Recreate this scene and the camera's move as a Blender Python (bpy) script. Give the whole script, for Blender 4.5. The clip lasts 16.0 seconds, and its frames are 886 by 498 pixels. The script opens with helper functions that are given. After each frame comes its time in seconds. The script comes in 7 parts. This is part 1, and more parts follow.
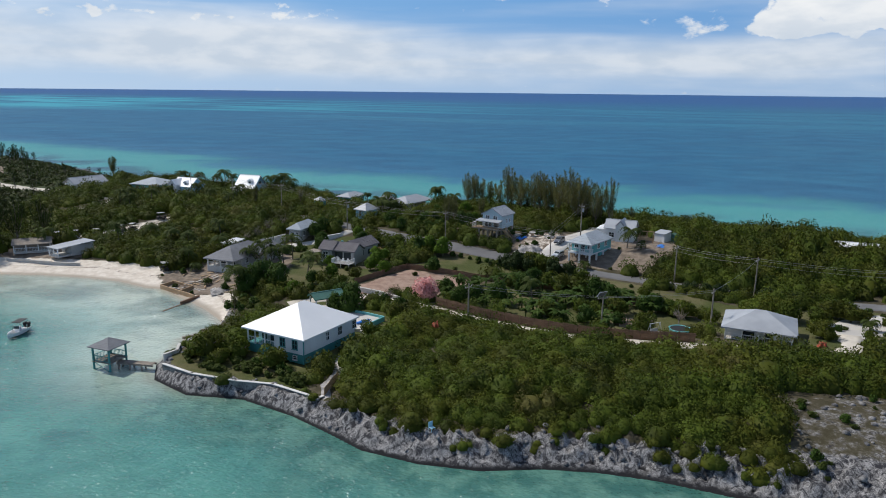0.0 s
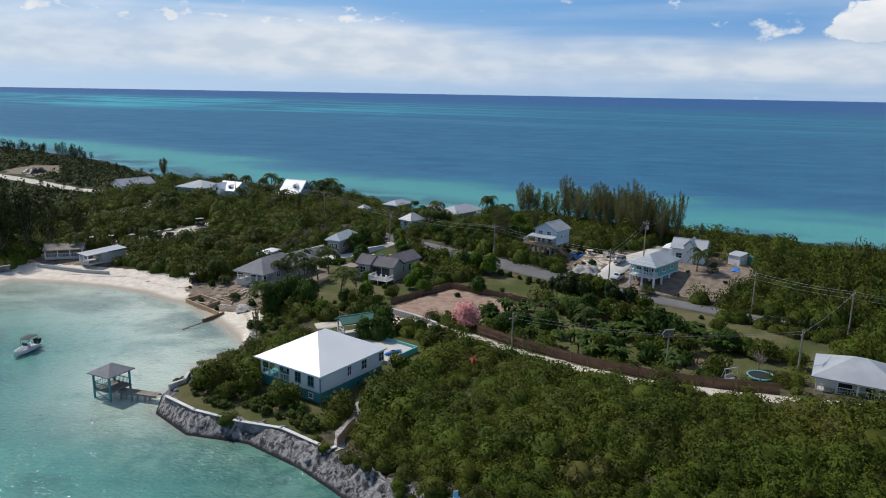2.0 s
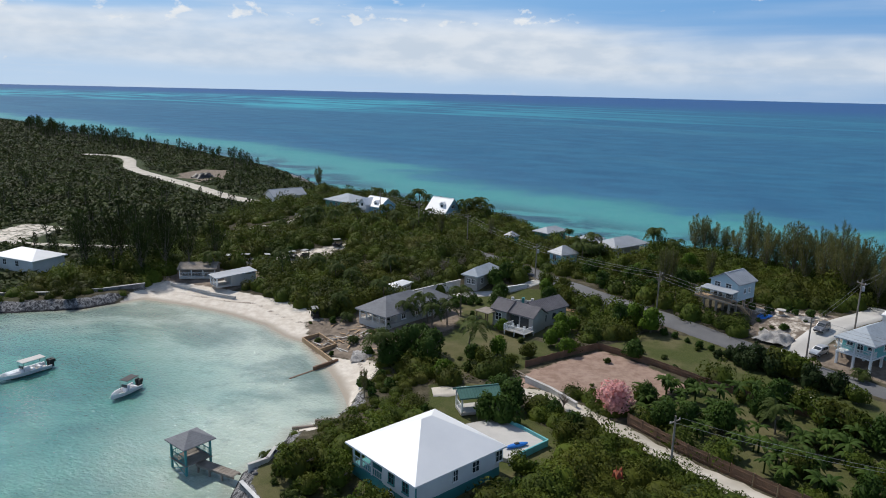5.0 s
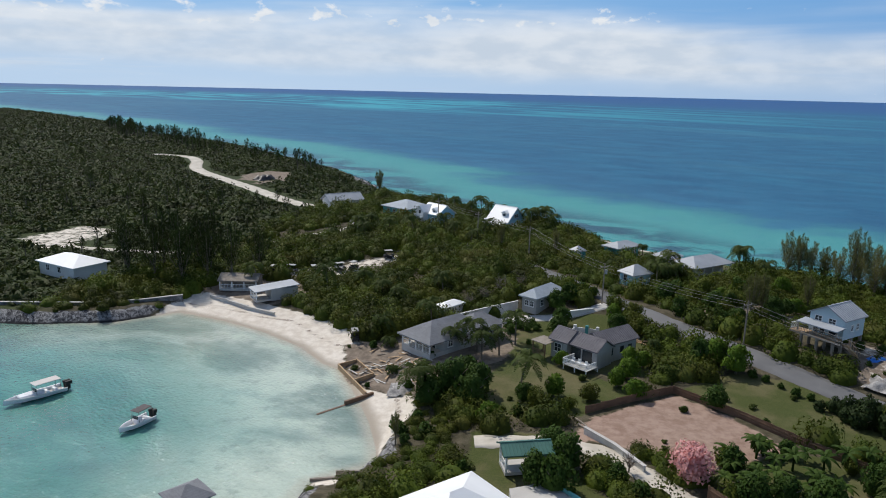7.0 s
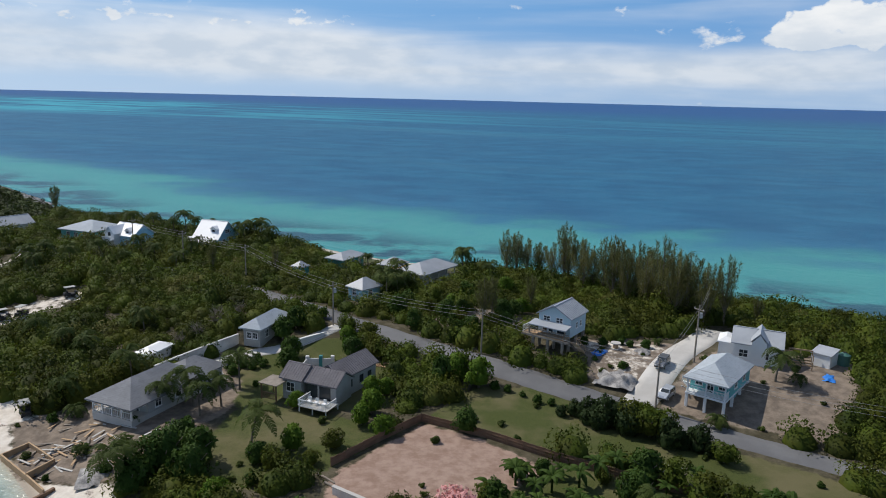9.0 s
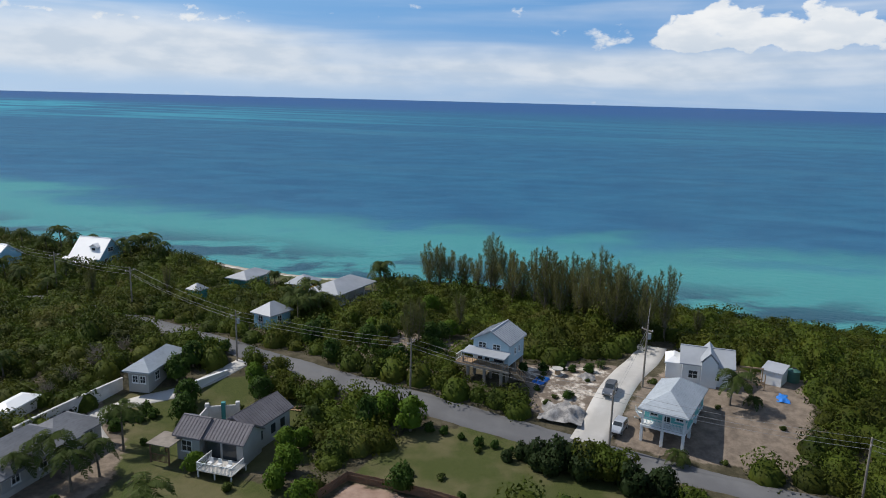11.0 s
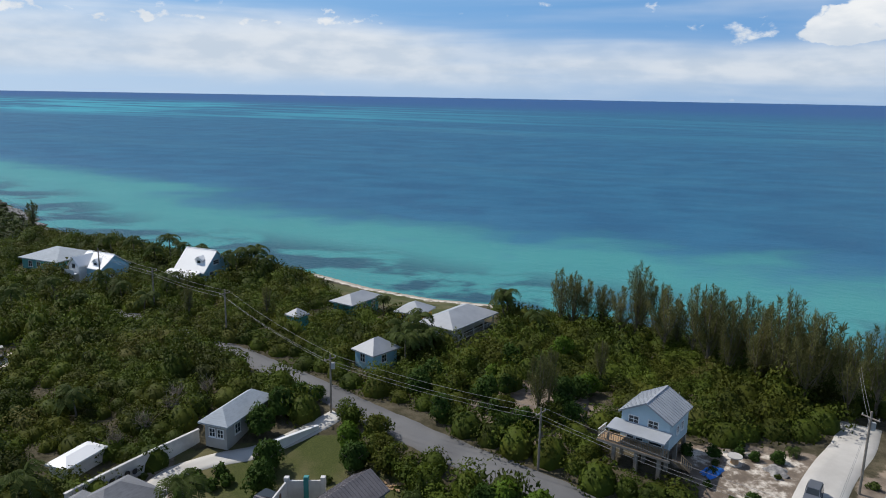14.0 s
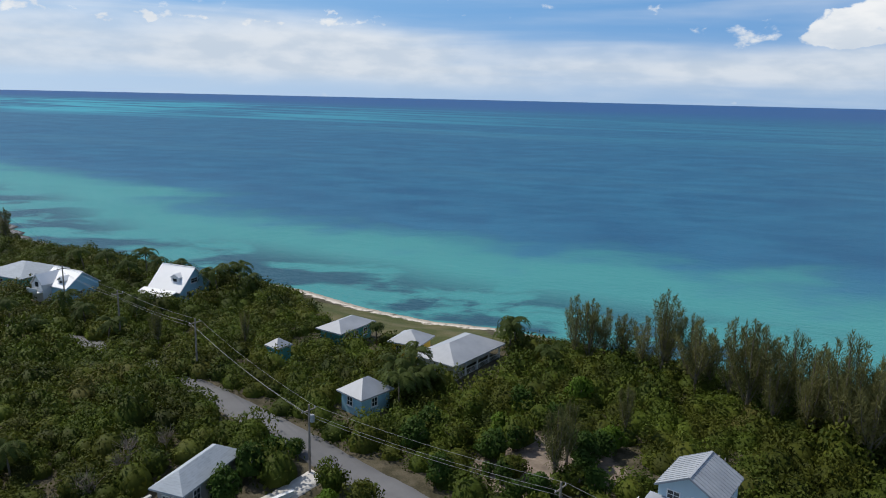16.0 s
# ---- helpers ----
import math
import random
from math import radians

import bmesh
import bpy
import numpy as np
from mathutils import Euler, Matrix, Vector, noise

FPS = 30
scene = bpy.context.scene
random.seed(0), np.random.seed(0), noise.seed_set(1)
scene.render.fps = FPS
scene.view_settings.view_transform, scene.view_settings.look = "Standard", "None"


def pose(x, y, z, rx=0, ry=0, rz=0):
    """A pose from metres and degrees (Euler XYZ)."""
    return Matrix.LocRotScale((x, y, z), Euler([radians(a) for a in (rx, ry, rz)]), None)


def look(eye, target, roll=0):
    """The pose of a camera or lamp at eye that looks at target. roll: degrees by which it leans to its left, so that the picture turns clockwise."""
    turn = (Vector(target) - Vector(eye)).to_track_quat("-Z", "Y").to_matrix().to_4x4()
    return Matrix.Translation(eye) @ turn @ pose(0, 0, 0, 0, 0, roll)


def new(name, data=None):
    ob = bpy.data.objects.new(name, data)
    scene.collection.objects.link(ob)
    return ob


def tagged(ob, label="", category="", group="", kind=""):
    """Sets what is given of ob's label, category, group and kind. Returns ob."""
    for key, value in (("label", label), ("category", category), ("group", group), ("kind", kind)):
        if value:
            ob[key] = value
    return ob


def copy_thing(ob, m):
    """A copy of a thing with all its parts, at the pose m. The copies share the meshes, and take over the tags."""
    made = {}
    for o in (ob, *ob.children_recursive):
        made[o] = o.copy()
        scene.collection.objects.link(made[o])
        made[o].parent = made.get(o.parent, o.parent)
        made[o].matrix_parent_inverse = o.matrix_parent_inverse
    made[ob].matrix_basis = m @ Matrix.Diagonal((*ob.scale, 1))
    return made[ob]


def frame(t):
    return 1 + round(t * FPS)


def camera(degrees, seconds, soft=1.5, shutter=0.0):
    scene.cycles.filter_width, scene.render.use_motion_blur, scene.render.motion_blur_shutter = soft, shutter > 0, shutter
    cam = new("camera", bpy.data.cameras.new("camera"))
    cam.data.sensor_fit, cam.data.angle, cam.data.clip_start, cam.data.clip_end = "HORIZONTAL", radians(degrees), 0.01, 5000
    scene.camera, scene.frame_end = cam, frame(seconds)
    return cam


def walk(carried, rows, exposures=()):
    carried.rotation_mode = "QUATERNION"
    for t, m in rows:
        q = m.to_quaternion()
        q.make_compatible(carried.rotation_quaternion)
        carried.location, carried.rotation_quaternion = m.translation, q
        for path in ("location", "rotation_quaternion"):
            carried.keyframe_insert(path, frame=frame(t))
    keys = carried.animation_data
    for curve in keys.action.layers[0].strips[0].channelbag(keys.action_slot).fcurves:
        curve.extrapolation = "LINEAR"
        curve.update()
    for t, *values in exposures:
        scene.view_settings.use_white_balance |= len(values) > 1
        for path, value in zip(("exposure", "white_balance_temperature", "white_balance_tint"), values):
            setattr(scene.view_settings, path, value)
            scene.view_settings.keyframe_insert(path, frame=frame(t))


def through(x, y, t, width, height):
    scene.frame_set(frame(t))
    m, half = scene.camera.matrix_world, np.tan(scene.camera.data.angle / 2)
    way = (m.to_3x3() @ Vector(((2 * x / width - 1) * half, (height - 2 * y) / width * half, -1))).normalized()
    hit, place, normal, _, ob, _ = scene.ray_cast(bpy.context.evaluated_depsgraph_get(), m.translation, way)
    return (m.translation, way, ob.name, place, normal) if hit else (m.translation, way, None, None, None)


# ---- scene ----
cam = camera(63.8, 16.0, soft=1.0)
PATH = [
    (0, (-0.611, 2.196, 38.408), (-0.523, 4.146, 37.973), 0.6),
    (0.5, (0.659, 5.52, 38.45), (0.743, 7.471, 38.016), 0.7),
    (1, (1.619, 8.774, 38.527), (1.703, 10.725, 38.095), 0.7),
    (1.5, (2.422, 12.09, 38.535), (2.505, 14.041, 38.106), 0.8),
    (1.8, (2.321, 14.029, 38.507), (2.412, 15.981, 38.078), 0.9),
    (1.9, (2.282, 14.691, 38.496), (2.357, 16.643, 38.067), 1.0),
    (2, (2.266, 15.373, 38.492), (2.188, 17.324, 38.062), 1.0),
    (2.1, (2.353, 16.082, 38.492), (2.174, 18.026, 38.062), 1.0),
    (2.2, (2.575, 16.813, 38.492), (2.329, 18.751, 38.061), 1.0),
    (2.3, (2.872, 17.562, 38.493), (2.614, 19.497, 38.062), 1.0),
    (2.5, (3.46, 19.086, 38.499), (3.189, 21.02, 38.067), 1.0),
    (3, (3.879, 22.818, 38.795), (3.609, 24.752, 38.363), 1.1),
    (3.5, (4.103, 26.222, 39.572), (3.834, 28.157, 39.141), 1.1),
    (4, (3.991, 29.583, 40.51), (3.725, 31.518, 40.081), 1.2),
    (4.5, (3.865, 32.687, 41.245), (3.6, 34.623, 40.818), 1.2),
    (4.7, (3.514, 33.959, 41.404), (3.256, 35.895, 40.976), 1.2),
    (4.8, (3.284, 34.627, 41.454), (2.986, 36.558, 41.025), 1.3),
    (4.9, (3.099, 35.326, 41.49), (2.701, 37.238, 41.059), 1.3),
    (5, (3.024, 36.062, 41.513), (2.499, 37.943, 41.08), 1.3),
    (5.1, (3.128, 36.832, 41.527), (2.509, 38.683, 41.092), 1.4),
    (5.2, (3.233, 37.595, 41.537), (2.587, 39.436, 41.1), 1.6),
    (5.5, (3.05, 39.65, 41.57), (2.335, 41.466, 41.134), 1.5),
    (7.0, (1.95, 49.9, 41.67), (1.235, 51.716, 41.234), 1.3),
    (7.4, (1.714, 52.594, 41.687), (1.057, 54.432, 41.253), 1.2),
    (7.5, (1.618, 53.227, 41.696), (0.985, 55.074, 41.263), 1.2),
    (7.6, (1.497, 53.837, 41.708), (0.957, 55.714, 41.277), 1.2),
    (7.7, (1.359, 54.431, 41.722), (0.994, 56.35, 41.293), 1.2),
    (7.8, (1.216, 55.019, 41.735), (0.917, 56.95, 41.308), 1.3),
    (7.9, (1.08, 55.61, 41.747), (0.793, 57.543, 41.322), 1.3),
    (8, (0.962, 56.214, 41.754), (0.68, 58.148, 41.332), 1.3),
    (8.3, (0.653, 58.134, 41.758), (0.375, 60.07, 41.34), 1.3),
    (8.4, (0.48, 58.793, 41.759), (0.271, 60.738, 41.341), 1.3),
    (8.5, (0.226, 59.453, 41.762), (0.132, 61.406, 41.345), 1.3),
    (8.6, (-0.124, 60.109, 41.779), (-0.136, 62.065, 41.362), 1.3),
    (8.8, (-0.979, 61.425, 41.856), (-0.93, 63.381, 41.44), 1.4),
    (9, (-1.756, 62.78, 41.934), (-1.701, 64.735, 41.517), 1.4),
    (9.2, (-2.223, 64.185, 41.964), (-2.163, 66.14, 41.546), 1.4),
    (11.3, (-3.481, 77.821, 42.152), (-3.144, 79.749, 41.74), 1.3),
    (11.5, (-3.552, 79.143, 42.167), (-3.213, 81.071, 41.757), 1.2),
    (11.7, (-3.623, 80.341, 42.233), (-3.278, 82.268, 41.823), 1.2),
    (11.8, (-3.652, 80.915, 42.271), (-3.179, 82.814, 41.861), 1.1),
    (11.9, (-3.671, 81.495, 42.301), (-3.133, 83.378, 41.891), 1.1),
    (12, (-3.678, 82.1, 42.313), (-3.1, 83.971, 41.903), 1.1),
    (12.2, (-3.643, 83.424, 42.295), (-3.061, 85.294, 41.887), 1.1),
    (12.5, (-3.534, 85.665, 42.262), (-2.946, 87.533, 41.855), 1.1),
    (12.6, (-3.503, 86.464, 42.264), (-2.919, 88.332, 41.856), 1.1),
    (12.7, (-3.47, 87.271, 42.27), (-2.954, 89.159, 41.858), 1.1),
    (12.8, (-3.427, 88.07, 42.278), (-3.094, 89.998, 41.86), 1.0),
    (12.9, (-3.365, 88.846, 42.283), (-3.17, 90.791, 41.862), 1.0),
    (13, (-3.275, 89.581, 42.286), (-3.2, 91.534, 41.863), 1.0),
    (13.2, (-3.006, 90.911, 42.285), (-3.023, 92.866, 41.862), 1.0),
    (13.5, (-2.573, 92.794, 42.283), (-2.596, 94.749, 41.861), 1.0),
    (14, (-2.302, 96.243, 42.37), (-2.325, 98.198, 41.947), 1.0),
    (14.5, (-2.191, 99.592, 42.419), (-2.212, 101.547, 41.998), 1.1),
    (15, (-1.858, 103.031, 42.372), (-1.882, 104.987, 41.954), 1.1),
    (15.5, (-1.684, 106.429, 42.432), (-1.71, 108.385, 42.015), 1.1),
    (16, (-2.366, 109.712, 42.677), (-2.393, 111.667, 42.258), 1.3),
]
walk(cam, [(t, look(eye, target, roll)) for t, eye, target, roll in PATH])

# ---- sky, sun ----
SUN_AZ, SUN_EL = -58.0, 50.0
sun_way = Vector((math.sin(radians(SUN_AZ)) * math.cos(radians(SUN_EL)), math.cos(radians(SUN_AZ)) * math.cos(radians(SUN_EL)), math.sin(radians(SUN_EL))))
sun = new("sun", bpy.data.lights.new("sun", "SUN"))
sun.data.energy, sun.data.angle, sun.data.color = 3.6, radians(0.53), (1.0, 0.95, 0.87)
sun.matrix_world = look(sun_way * 300, (0, 0, 0))


class Nodes:
    """Shortcuts for node trees."""

    def __init__(self, tree):
        self.tree = tree
        tree.nodes.clear()

    def add(self, kind, **given):
        node = self.tree.nodes.new("ShaderNode" + kind)
        if "operation" in given:
            node.operation = given["operation"]
        if "use_clamp" in given:
            node.use_clamp = given["use_clamp"]
        if "interpolation_type" in given:
            node.interpolation_type, node.clamp = given["interpolation_type"], True
        if "data_type" in given:
            node.data_type, node.clamp_factor = given["data_type"], True
        if "sky_type" in given:
            node.sky_type = given["sky_type"]
        if "attribute_name" in given:
            node.attribute_name = given["attribute_name"]
        if "rotation_type" in given:
            node.rotation_type = given["rotation_type"]
        return node

    def put(self, socket, value):
        if isinstance(value, bpy.types.NodeSocket):
            self.tree.links.new(value, socket)
        elif value is not None:
            if isinstance(value, (tuple, list)) and len(value) == 3 and socket.type == "RGBA":
                value = (*value, 1.0)
            socket.default_value = value

    def math(self, op, a, b=None, c=None, clamp=False):
        node = self.add("Math", operation=op, use_clamp=clamp)
        for socket, value in zip(node.inputs, (a, b, c)):
            self.put(socket, value)
        return node.outputs[0]

    def step(self, value, low, high):
        node = self.add("MapRange", interpolation_type="SMOOTHSTEP", clamp=True)
        for key, v in (("Value", value), ("From Min", low), ("From Max", high)):
            self.put(node.inputs[key], v)
        return node.outputs[0]

    def mix(self, factor, a, b):
        node = self.add("Mix", data_type="RGBA", clamp_factor=True)
        self.put(node.inputs[0], factor), self.put(node.inputs[6], a), self.put(node.inputs[7], b)
        return node.outputs[2]

    def noise(self, vector, scale, detail=4.0, rough=0.55, warp=0.0):
        node = self.add("TexNoise")
        self.put(node.inputs["Vector"], vector)
        for key, v in (("Scale", scale), ("Detail", detail), ("Roughness", rough), ("Distortion", warp)):
            node.inputs[key].default_value = v
        return node.outputs["Fac"]

    def place(self):
        return self.add("NewGeometry").outputs["Position"]

    def scaled(self, vector, x, y, z):
        node = self.add("VectorMath", operation="MULTIPLY")
        self.put(node.inputs[0], vector)
        node.inputs[1].default_value = (x, y, z)
        return node.outputs[0]

    def attribute(self, name):
        return self.add("Attribute", attribute_name=name).outputs["Fac"]


def build_sky():
    world = bpy.data.worlds.new("sky")
    scene.world = world
    world.use_nodes = True
    n = Nodes(world.node_tree)
    sky = n.add("TexSky", sky_type="NISHITA")
    sky.sun_disc, sky.sun_elevation, sky.sun_rotation = False, radians(SUN_EL), radians(SUN_AZ)
    sky.air_density, sky.dust_density, sky.ozone_density = 1.0, 0.2, 3.0
    way = n.add("TexCoord").outputs["Generated"]
    parts = n.add("SeparateXYZ")
    n.put(parts.inputs[0], way)
    x, y, z = parts.outputs
    az = n.math("MULTIPLY", n.math("ARCTAN2", x, y), 57.29578)
    el = n.math("MULTIPLY", n.math("ARCSINE", z), 57.29578)

    def flat(sx, sy, seed):
        node = n.add("CombineXYZ")
        n.put(node.inputs[0], n.math("MULTIPLY", az, sx)), n.put(node.inputs[1], n.math("MULTIPLY", el, sy))
        node.inputs[2].default_value = seed
        return node.outputs[0]

    def patch(a0, a1, e0, e1, soft_a, soft_e):
        left, right = n.step(az, a0 - soft_a, a0 + soft_a), n.math("SUBTRACT", 1.0, n.step(az, a1 - soft_a, a1 + soft_a))
        low, high = n.step(el, e0 - soft_e, e0 + soft_e), n.math("SUBTRACT", 1.0, n.step(el, e1 - soft_e, e1 + soft_e))
        return n.math("MULTIPLY", n.math("MULTIPLY", left, right), n.math("MULTIPLY", low, high))

    # a broad soft bank to the west, puffs along its top, and towering cumulus to the east
    sheet = n.noise(flat(0.035, 0.36, 3.1), 1.0, 4.0, 0.5, 0.5)
    wisp = n.noise(flat(0.045, 0.8, 8.2), 1.0, 6.0, 0.62, 0.2)
    puff = n.noise(flat(0.55, 1.0, 1.7), 1.0, 8.0, 0.52, 0.2)
    tower = n.noise(flat(0.4, 0.62, 5.6), 1.0, 9.0, 0.52, 0.25)
    bank = n.math("ADD", patch(-90, -6, 1.4, 6.0, 9, 1.6), n.math("ADD", n.math("MULTIPLY", patch(-16, 80, 0.8, 4.0, 9, 1.4), 0.9), n.math("MULTIPLY", patch(24, 80, 2.6, 5.0, 4, 1.1), 0.6)))
    f1 = n.math("MULTIPLY", n.step(n.math("ADD", sheet, n.math("MULTIPLY", bank, 0.36)), 0.44, 1.02), 0.92)
    f2 = n.math("MULTIPLY", n.math("MULTIPLY", n.step(wisp, 0.44, 0.74), n.step(el, 0.3, 1.2)), n.math("SUBTRACT", 0.6, n.math("MULTIPLY", n.step(el, 2.5, 5.0), 0.5)))
    row = n.math("ADD", patch(16, 23, 4.2, 5.2, 2.2, 1.0), n.math("ADD", patch(-15, -5, 5.0, 5.8, 2.2, 0.9), n.math("MULTIPLY", patch(-60, -15, 4.4, 6.2, 4, 1.1), 0.72)))
    f3 = n.step(n.math("ADD", puff, n.math("MULTIPLY", row, 0.34)), 0.66, 0.86)
    mass = n.math("ADD", n.math("MULTIPLY", patch(25, 75, 3.8, 5.5, 1.6, 1.5), 0.9), n.math("MULTIPLY", patch(26, 39, 4.4, 7.2, 2.0, 1.6), 0.6))
    mass = n.math("MULTIPLY", n.math("MINIMUM", mass, 1.1), n.step(el, 2.6, 4.6))
    f4 = n.step(n.math("ADD", tower, n.math("MULTIPLY", mass, 0.45)), 0.67, 0.78)
    high = n.noise(n.scaled(way, 3.0, 3.0, 6.0), 1.0, 6.0, 0.6, 0.3)
    f5 = n.math("MULTIPLY", n.step(high, 0.54, 0.72), n.math("MULTIPLY", n.step(el, 9.0, 14.0), 0.85))
    cover = n.math("MAXIMUM", n.math("MAXIMUM", f1, f2), n.math("MAXIMUM", n.math("MAXIMUM", f3, f4), f5))
    lit = n.math("ADD", n.math("MULTIPLY", n.step(n.noise(flat(0.3, 0.8, 9.0), 1.0, 7.0, 0.5), 0.34, 0.66), 0.45), n.math("MULTIPLY", n.step(el, 3.0, 6.4), 0.55), clamp=True)
    cloud = n.mix(lit, (5.7, 6.5, 7.5), (8.7, 8.9, 9.1))
    sunward = n.math("SUBTRACT", 1.0, n.step(az, -42, 30))
    low = n.mix(n.step(el, 0.2, 6.5), n.mix(sunward, (3.3, 4.9, 7.2), (4.9, 6.4, 8.3)), n.mix(sunward, (1.5, 3.5, 6.7), (2.7, 5.0, 8.1)))
    veil = n.mix(n.step(el, 7.0, 16.0), low, sky.outputs[0])
    shown = n.mix(cover, veil, cloud)
    glow = n.add("Background")
    n.put(glow.inputs["Color"], shown)
    glow.inputs["Strength"].default_value = 0.1
    n.tree.links.new(glow.outputs[0], n.add("OutputWorld").inputs[0])


build_sky()


# ---- materials ----
def material(name, base, other=None, rough=0.8, metal=0.0, size=3.0, grain=0.25, relief=0.15, fine=40.0, spec=0.5, build=None):
    """A surface of two tones mixed in stains of that size (metres) and in a fine grain."""
    m = bpy.data.materials.new(name)
    m.use_nodes = True
    n = Nodes(m.node_tree)
    shader = n.add("BsdfPrincipled")
    n.tree.links.new(shader.outputs[0], n.add("OutputMaterial").inputs[0])
    where = n.place()
    other = other or tuple(c * 0.72 for c in base)
    large, small = n.noise(where, 1.0 / size, 5.0, 0.6), n.noise(where, fine, 3.0, 0.6)
    tone = n.math("ADD", n.step(large, 0.3, 0.72), n.math("MULTIPLY", n.math("SUBTRACT", small, 0.5), grain * 2.5), clamp=True)
    colour = n.mix(tone, other, base)
    if build:
        colour = build(n, where, colour) or colour
    n.put(shader.inputs["Base Color"], colour)
    n.put(shader.inputs["Roughness"], n.math("ADD", rough, n.math("MULTIPLY", n.math("SUBTRACT", large, 0.5), 0.2), clamp=True))
    shader.inputs["Metallic"].default_value = metal
    shader.inputs["Specular IOR Level"].default_value = spec
    if relief:
        bump = n.add("Bump")
        bump.inputs["Strength"].default_value, bump.inputs["Distance"].default_value = relief, 0.05
        n.put(bump.inputs["Height"], n.math("ADD", small, large))
        n.put(shader.inputs["Normal"], bump.outputs[0])
    return m


def foliage(name, dark, light, dry=None, through=0.25, olive=None):
    """Leaves: a tone for each leaf, one for each plant, and drifts of other growth across the ground."""
    m = bpy.data.materials.new(name)
    m.use_nodes = True
    n = Nodes(m.node_tree)
    each = n.add("NewGeometry").outputs["Random Per Island"]
    drift = n.step(n.noise(n.place(), 0.06, 4.0, 0.6), 0.36, 0.66)
    spray = n.step(n.noise(n.place(), 0.55, 4.0, 0.65), 0.34, 0.68)
    plant = n.attribute("tint")
    one = n.add("ObjectInfo").outputs["Random"]
    tone = n.math("ADD", n.math("MULTIPLY", each, 0.15), n.math("ADD", n.math("MULTIPLY", plant, 0.52), n.math("ADD", n.math("MULTIPLY", n.math("ADD", drift, spray), 0.14), n.math("MULTIPLY", one, 0.08))), clamp=True)
    colour = n.mix(tone, dark, light)
    if olive:
        other = n.step(n.noise(n.place(), 0.16, 3.0, 0.6, 0.5), 0.42, 0.6)
        colour = n.mix(other, colour, n.mix(tone, tuple(c * 0.6 for c in dark), olive))
    if dry:
        colour = n.mix(n.math("MULTIPLY", n.step(plant, 0.82, 0.97), 0.75), colour, dry)
    shader = n.add("BsdfPrincipled")
    n.put(shader.inputs["Base Color"], colour)
    shader.inputs["Roughness"].default_value = 0.65
    shader.inputs["Specular IOR Level"].default_value = 0.1
    back = n.add("BsdfTranslucent")
    n.put(back.inputs[0], colour)
    both = n.add("MixShader")
    both.inputs[0].default_value = through
    n.tree.links.new(shader.outputs[0], both.inputs[1]), n.tree.links.new(back.outputs[0], both.inputs[2])
    n.tree.links.new(both.outputs[0], n.add("OutputMaterial").inputs[0])
    return m


M = {}
M["scrub"] = foliage("scrub_leaves", (0.011, 0.021, 0.005), (0.126, 0.172, 0.02), (0.12, 0.105, 0.035), 0.25, (0.13, 0.145, 0.019))
M["far"] = foliage("far_wood", (0.016, 0.028, 0.008), (0.07, 0.1, 0.02), (0.075, 0.08, 0.03), 0.2, (0.055, 0.066, 0.016))
M["tree"] = foliage("tree_leaves", (0.015, 0.038, 0.008), (0.075, 0.13, 0.02))
M["lime"] = foliage("bright_leaves", (0.035, 0.075, 0.008), (0.13, 0.21, 0.02))
M["dark"] = foliage("dark_leaves", (0.012, 0.024, 0.008), (0.045, 0.07, 0.02))
M["palm"] = foliage("palm_fronds", (0.02, 0.036, 0.008), (0.1, 0.13, 0.028), (0.15, 0.12, 0.05))
M["needle"] = foliage("casuarina_needles", (0.055, 0.07, 0.024), (0.23, 0.22, 0.085), through=0.45)
M["banana"] = foliage("banana_leaves", (0.02, 0.048, 0.008), (0.085, 0.13, 0.022), (0.2, 0.16, 0.03))
M["pink"] = foliage("pink_blossom", (0.5, 0.2, 0.2), (0.85, 0.5, 0.47))
M["bark"] = material("bark", (0.2, 0.17, 0.13), (0.1, 0.085, 0.065), 0.9, size=0.6)
M["twig"] = material("bare_twigs", (0.3, 0.25, 0.2), (0.2, 0.16, 0.13), 0.9, size=0.6)
M["white"] = material("white_paint", (0.82, 0.83, 0.83), (0.7, 0.71, 0.71), 0.55, size=4, grain=0.1, relief=0.03)
M["white_roof"] = material("white_roof", (0.86, 0.86, 0.86), (0.78, 0.785, 0.79), 0.5, size=6, grain=0.08, relief=0.03)
M["teal"] = material("teal_paint", (0.06, 0.3, 0.3), (0.045, 0.22, 0.22), 0.6, size=3, grain=0.15, relief=0.04)
M["aqua"] = material("aqua_paint", (0.16, 0.5, 0.5), (0.12, 0.4, 0.41), 0.6, size=3, grain=0.15, relief=0.04)
M["paleblue"] = material("pale_blue_boards", (0.5, 0.62, 0.68), (0.42, 0.54, 0.6), 0.6, size=3, grain=0.12, relief=0.04)
M["skyblue"] = material("sky_blue_paint", (0.36, 0.62, 0.75), (0.3, 0.54, 0.68), 0.6, size=3, grain=0.12, relief=0.04)
M["greywall"] = material("grey_render", (0.42, 0.42, 0.41), (0.34, 0.34, 0.33), 0.8, size=3)
M["yellow"] = material("yellow_paint", (0.75, 0.5, 0.06), (0.6, 0.4, 0.06), 0.6, size=3)
M["timber"] = material("new_timber", (0.5, 0.34, 0.2), (0.38, 0.25, 0.14), 0.8, size=1)
M["oldwood"] = material("weathered_wood", (0.3, 0.26, 0.22), (0.2, 0.17, 0.14), 0.9, size=1)
M["fencewood"] = material("stained_fence_boards", (0.22, 0.13, 0.08), (0.14, 0.085, 0.055), 0.85, size=1.5)
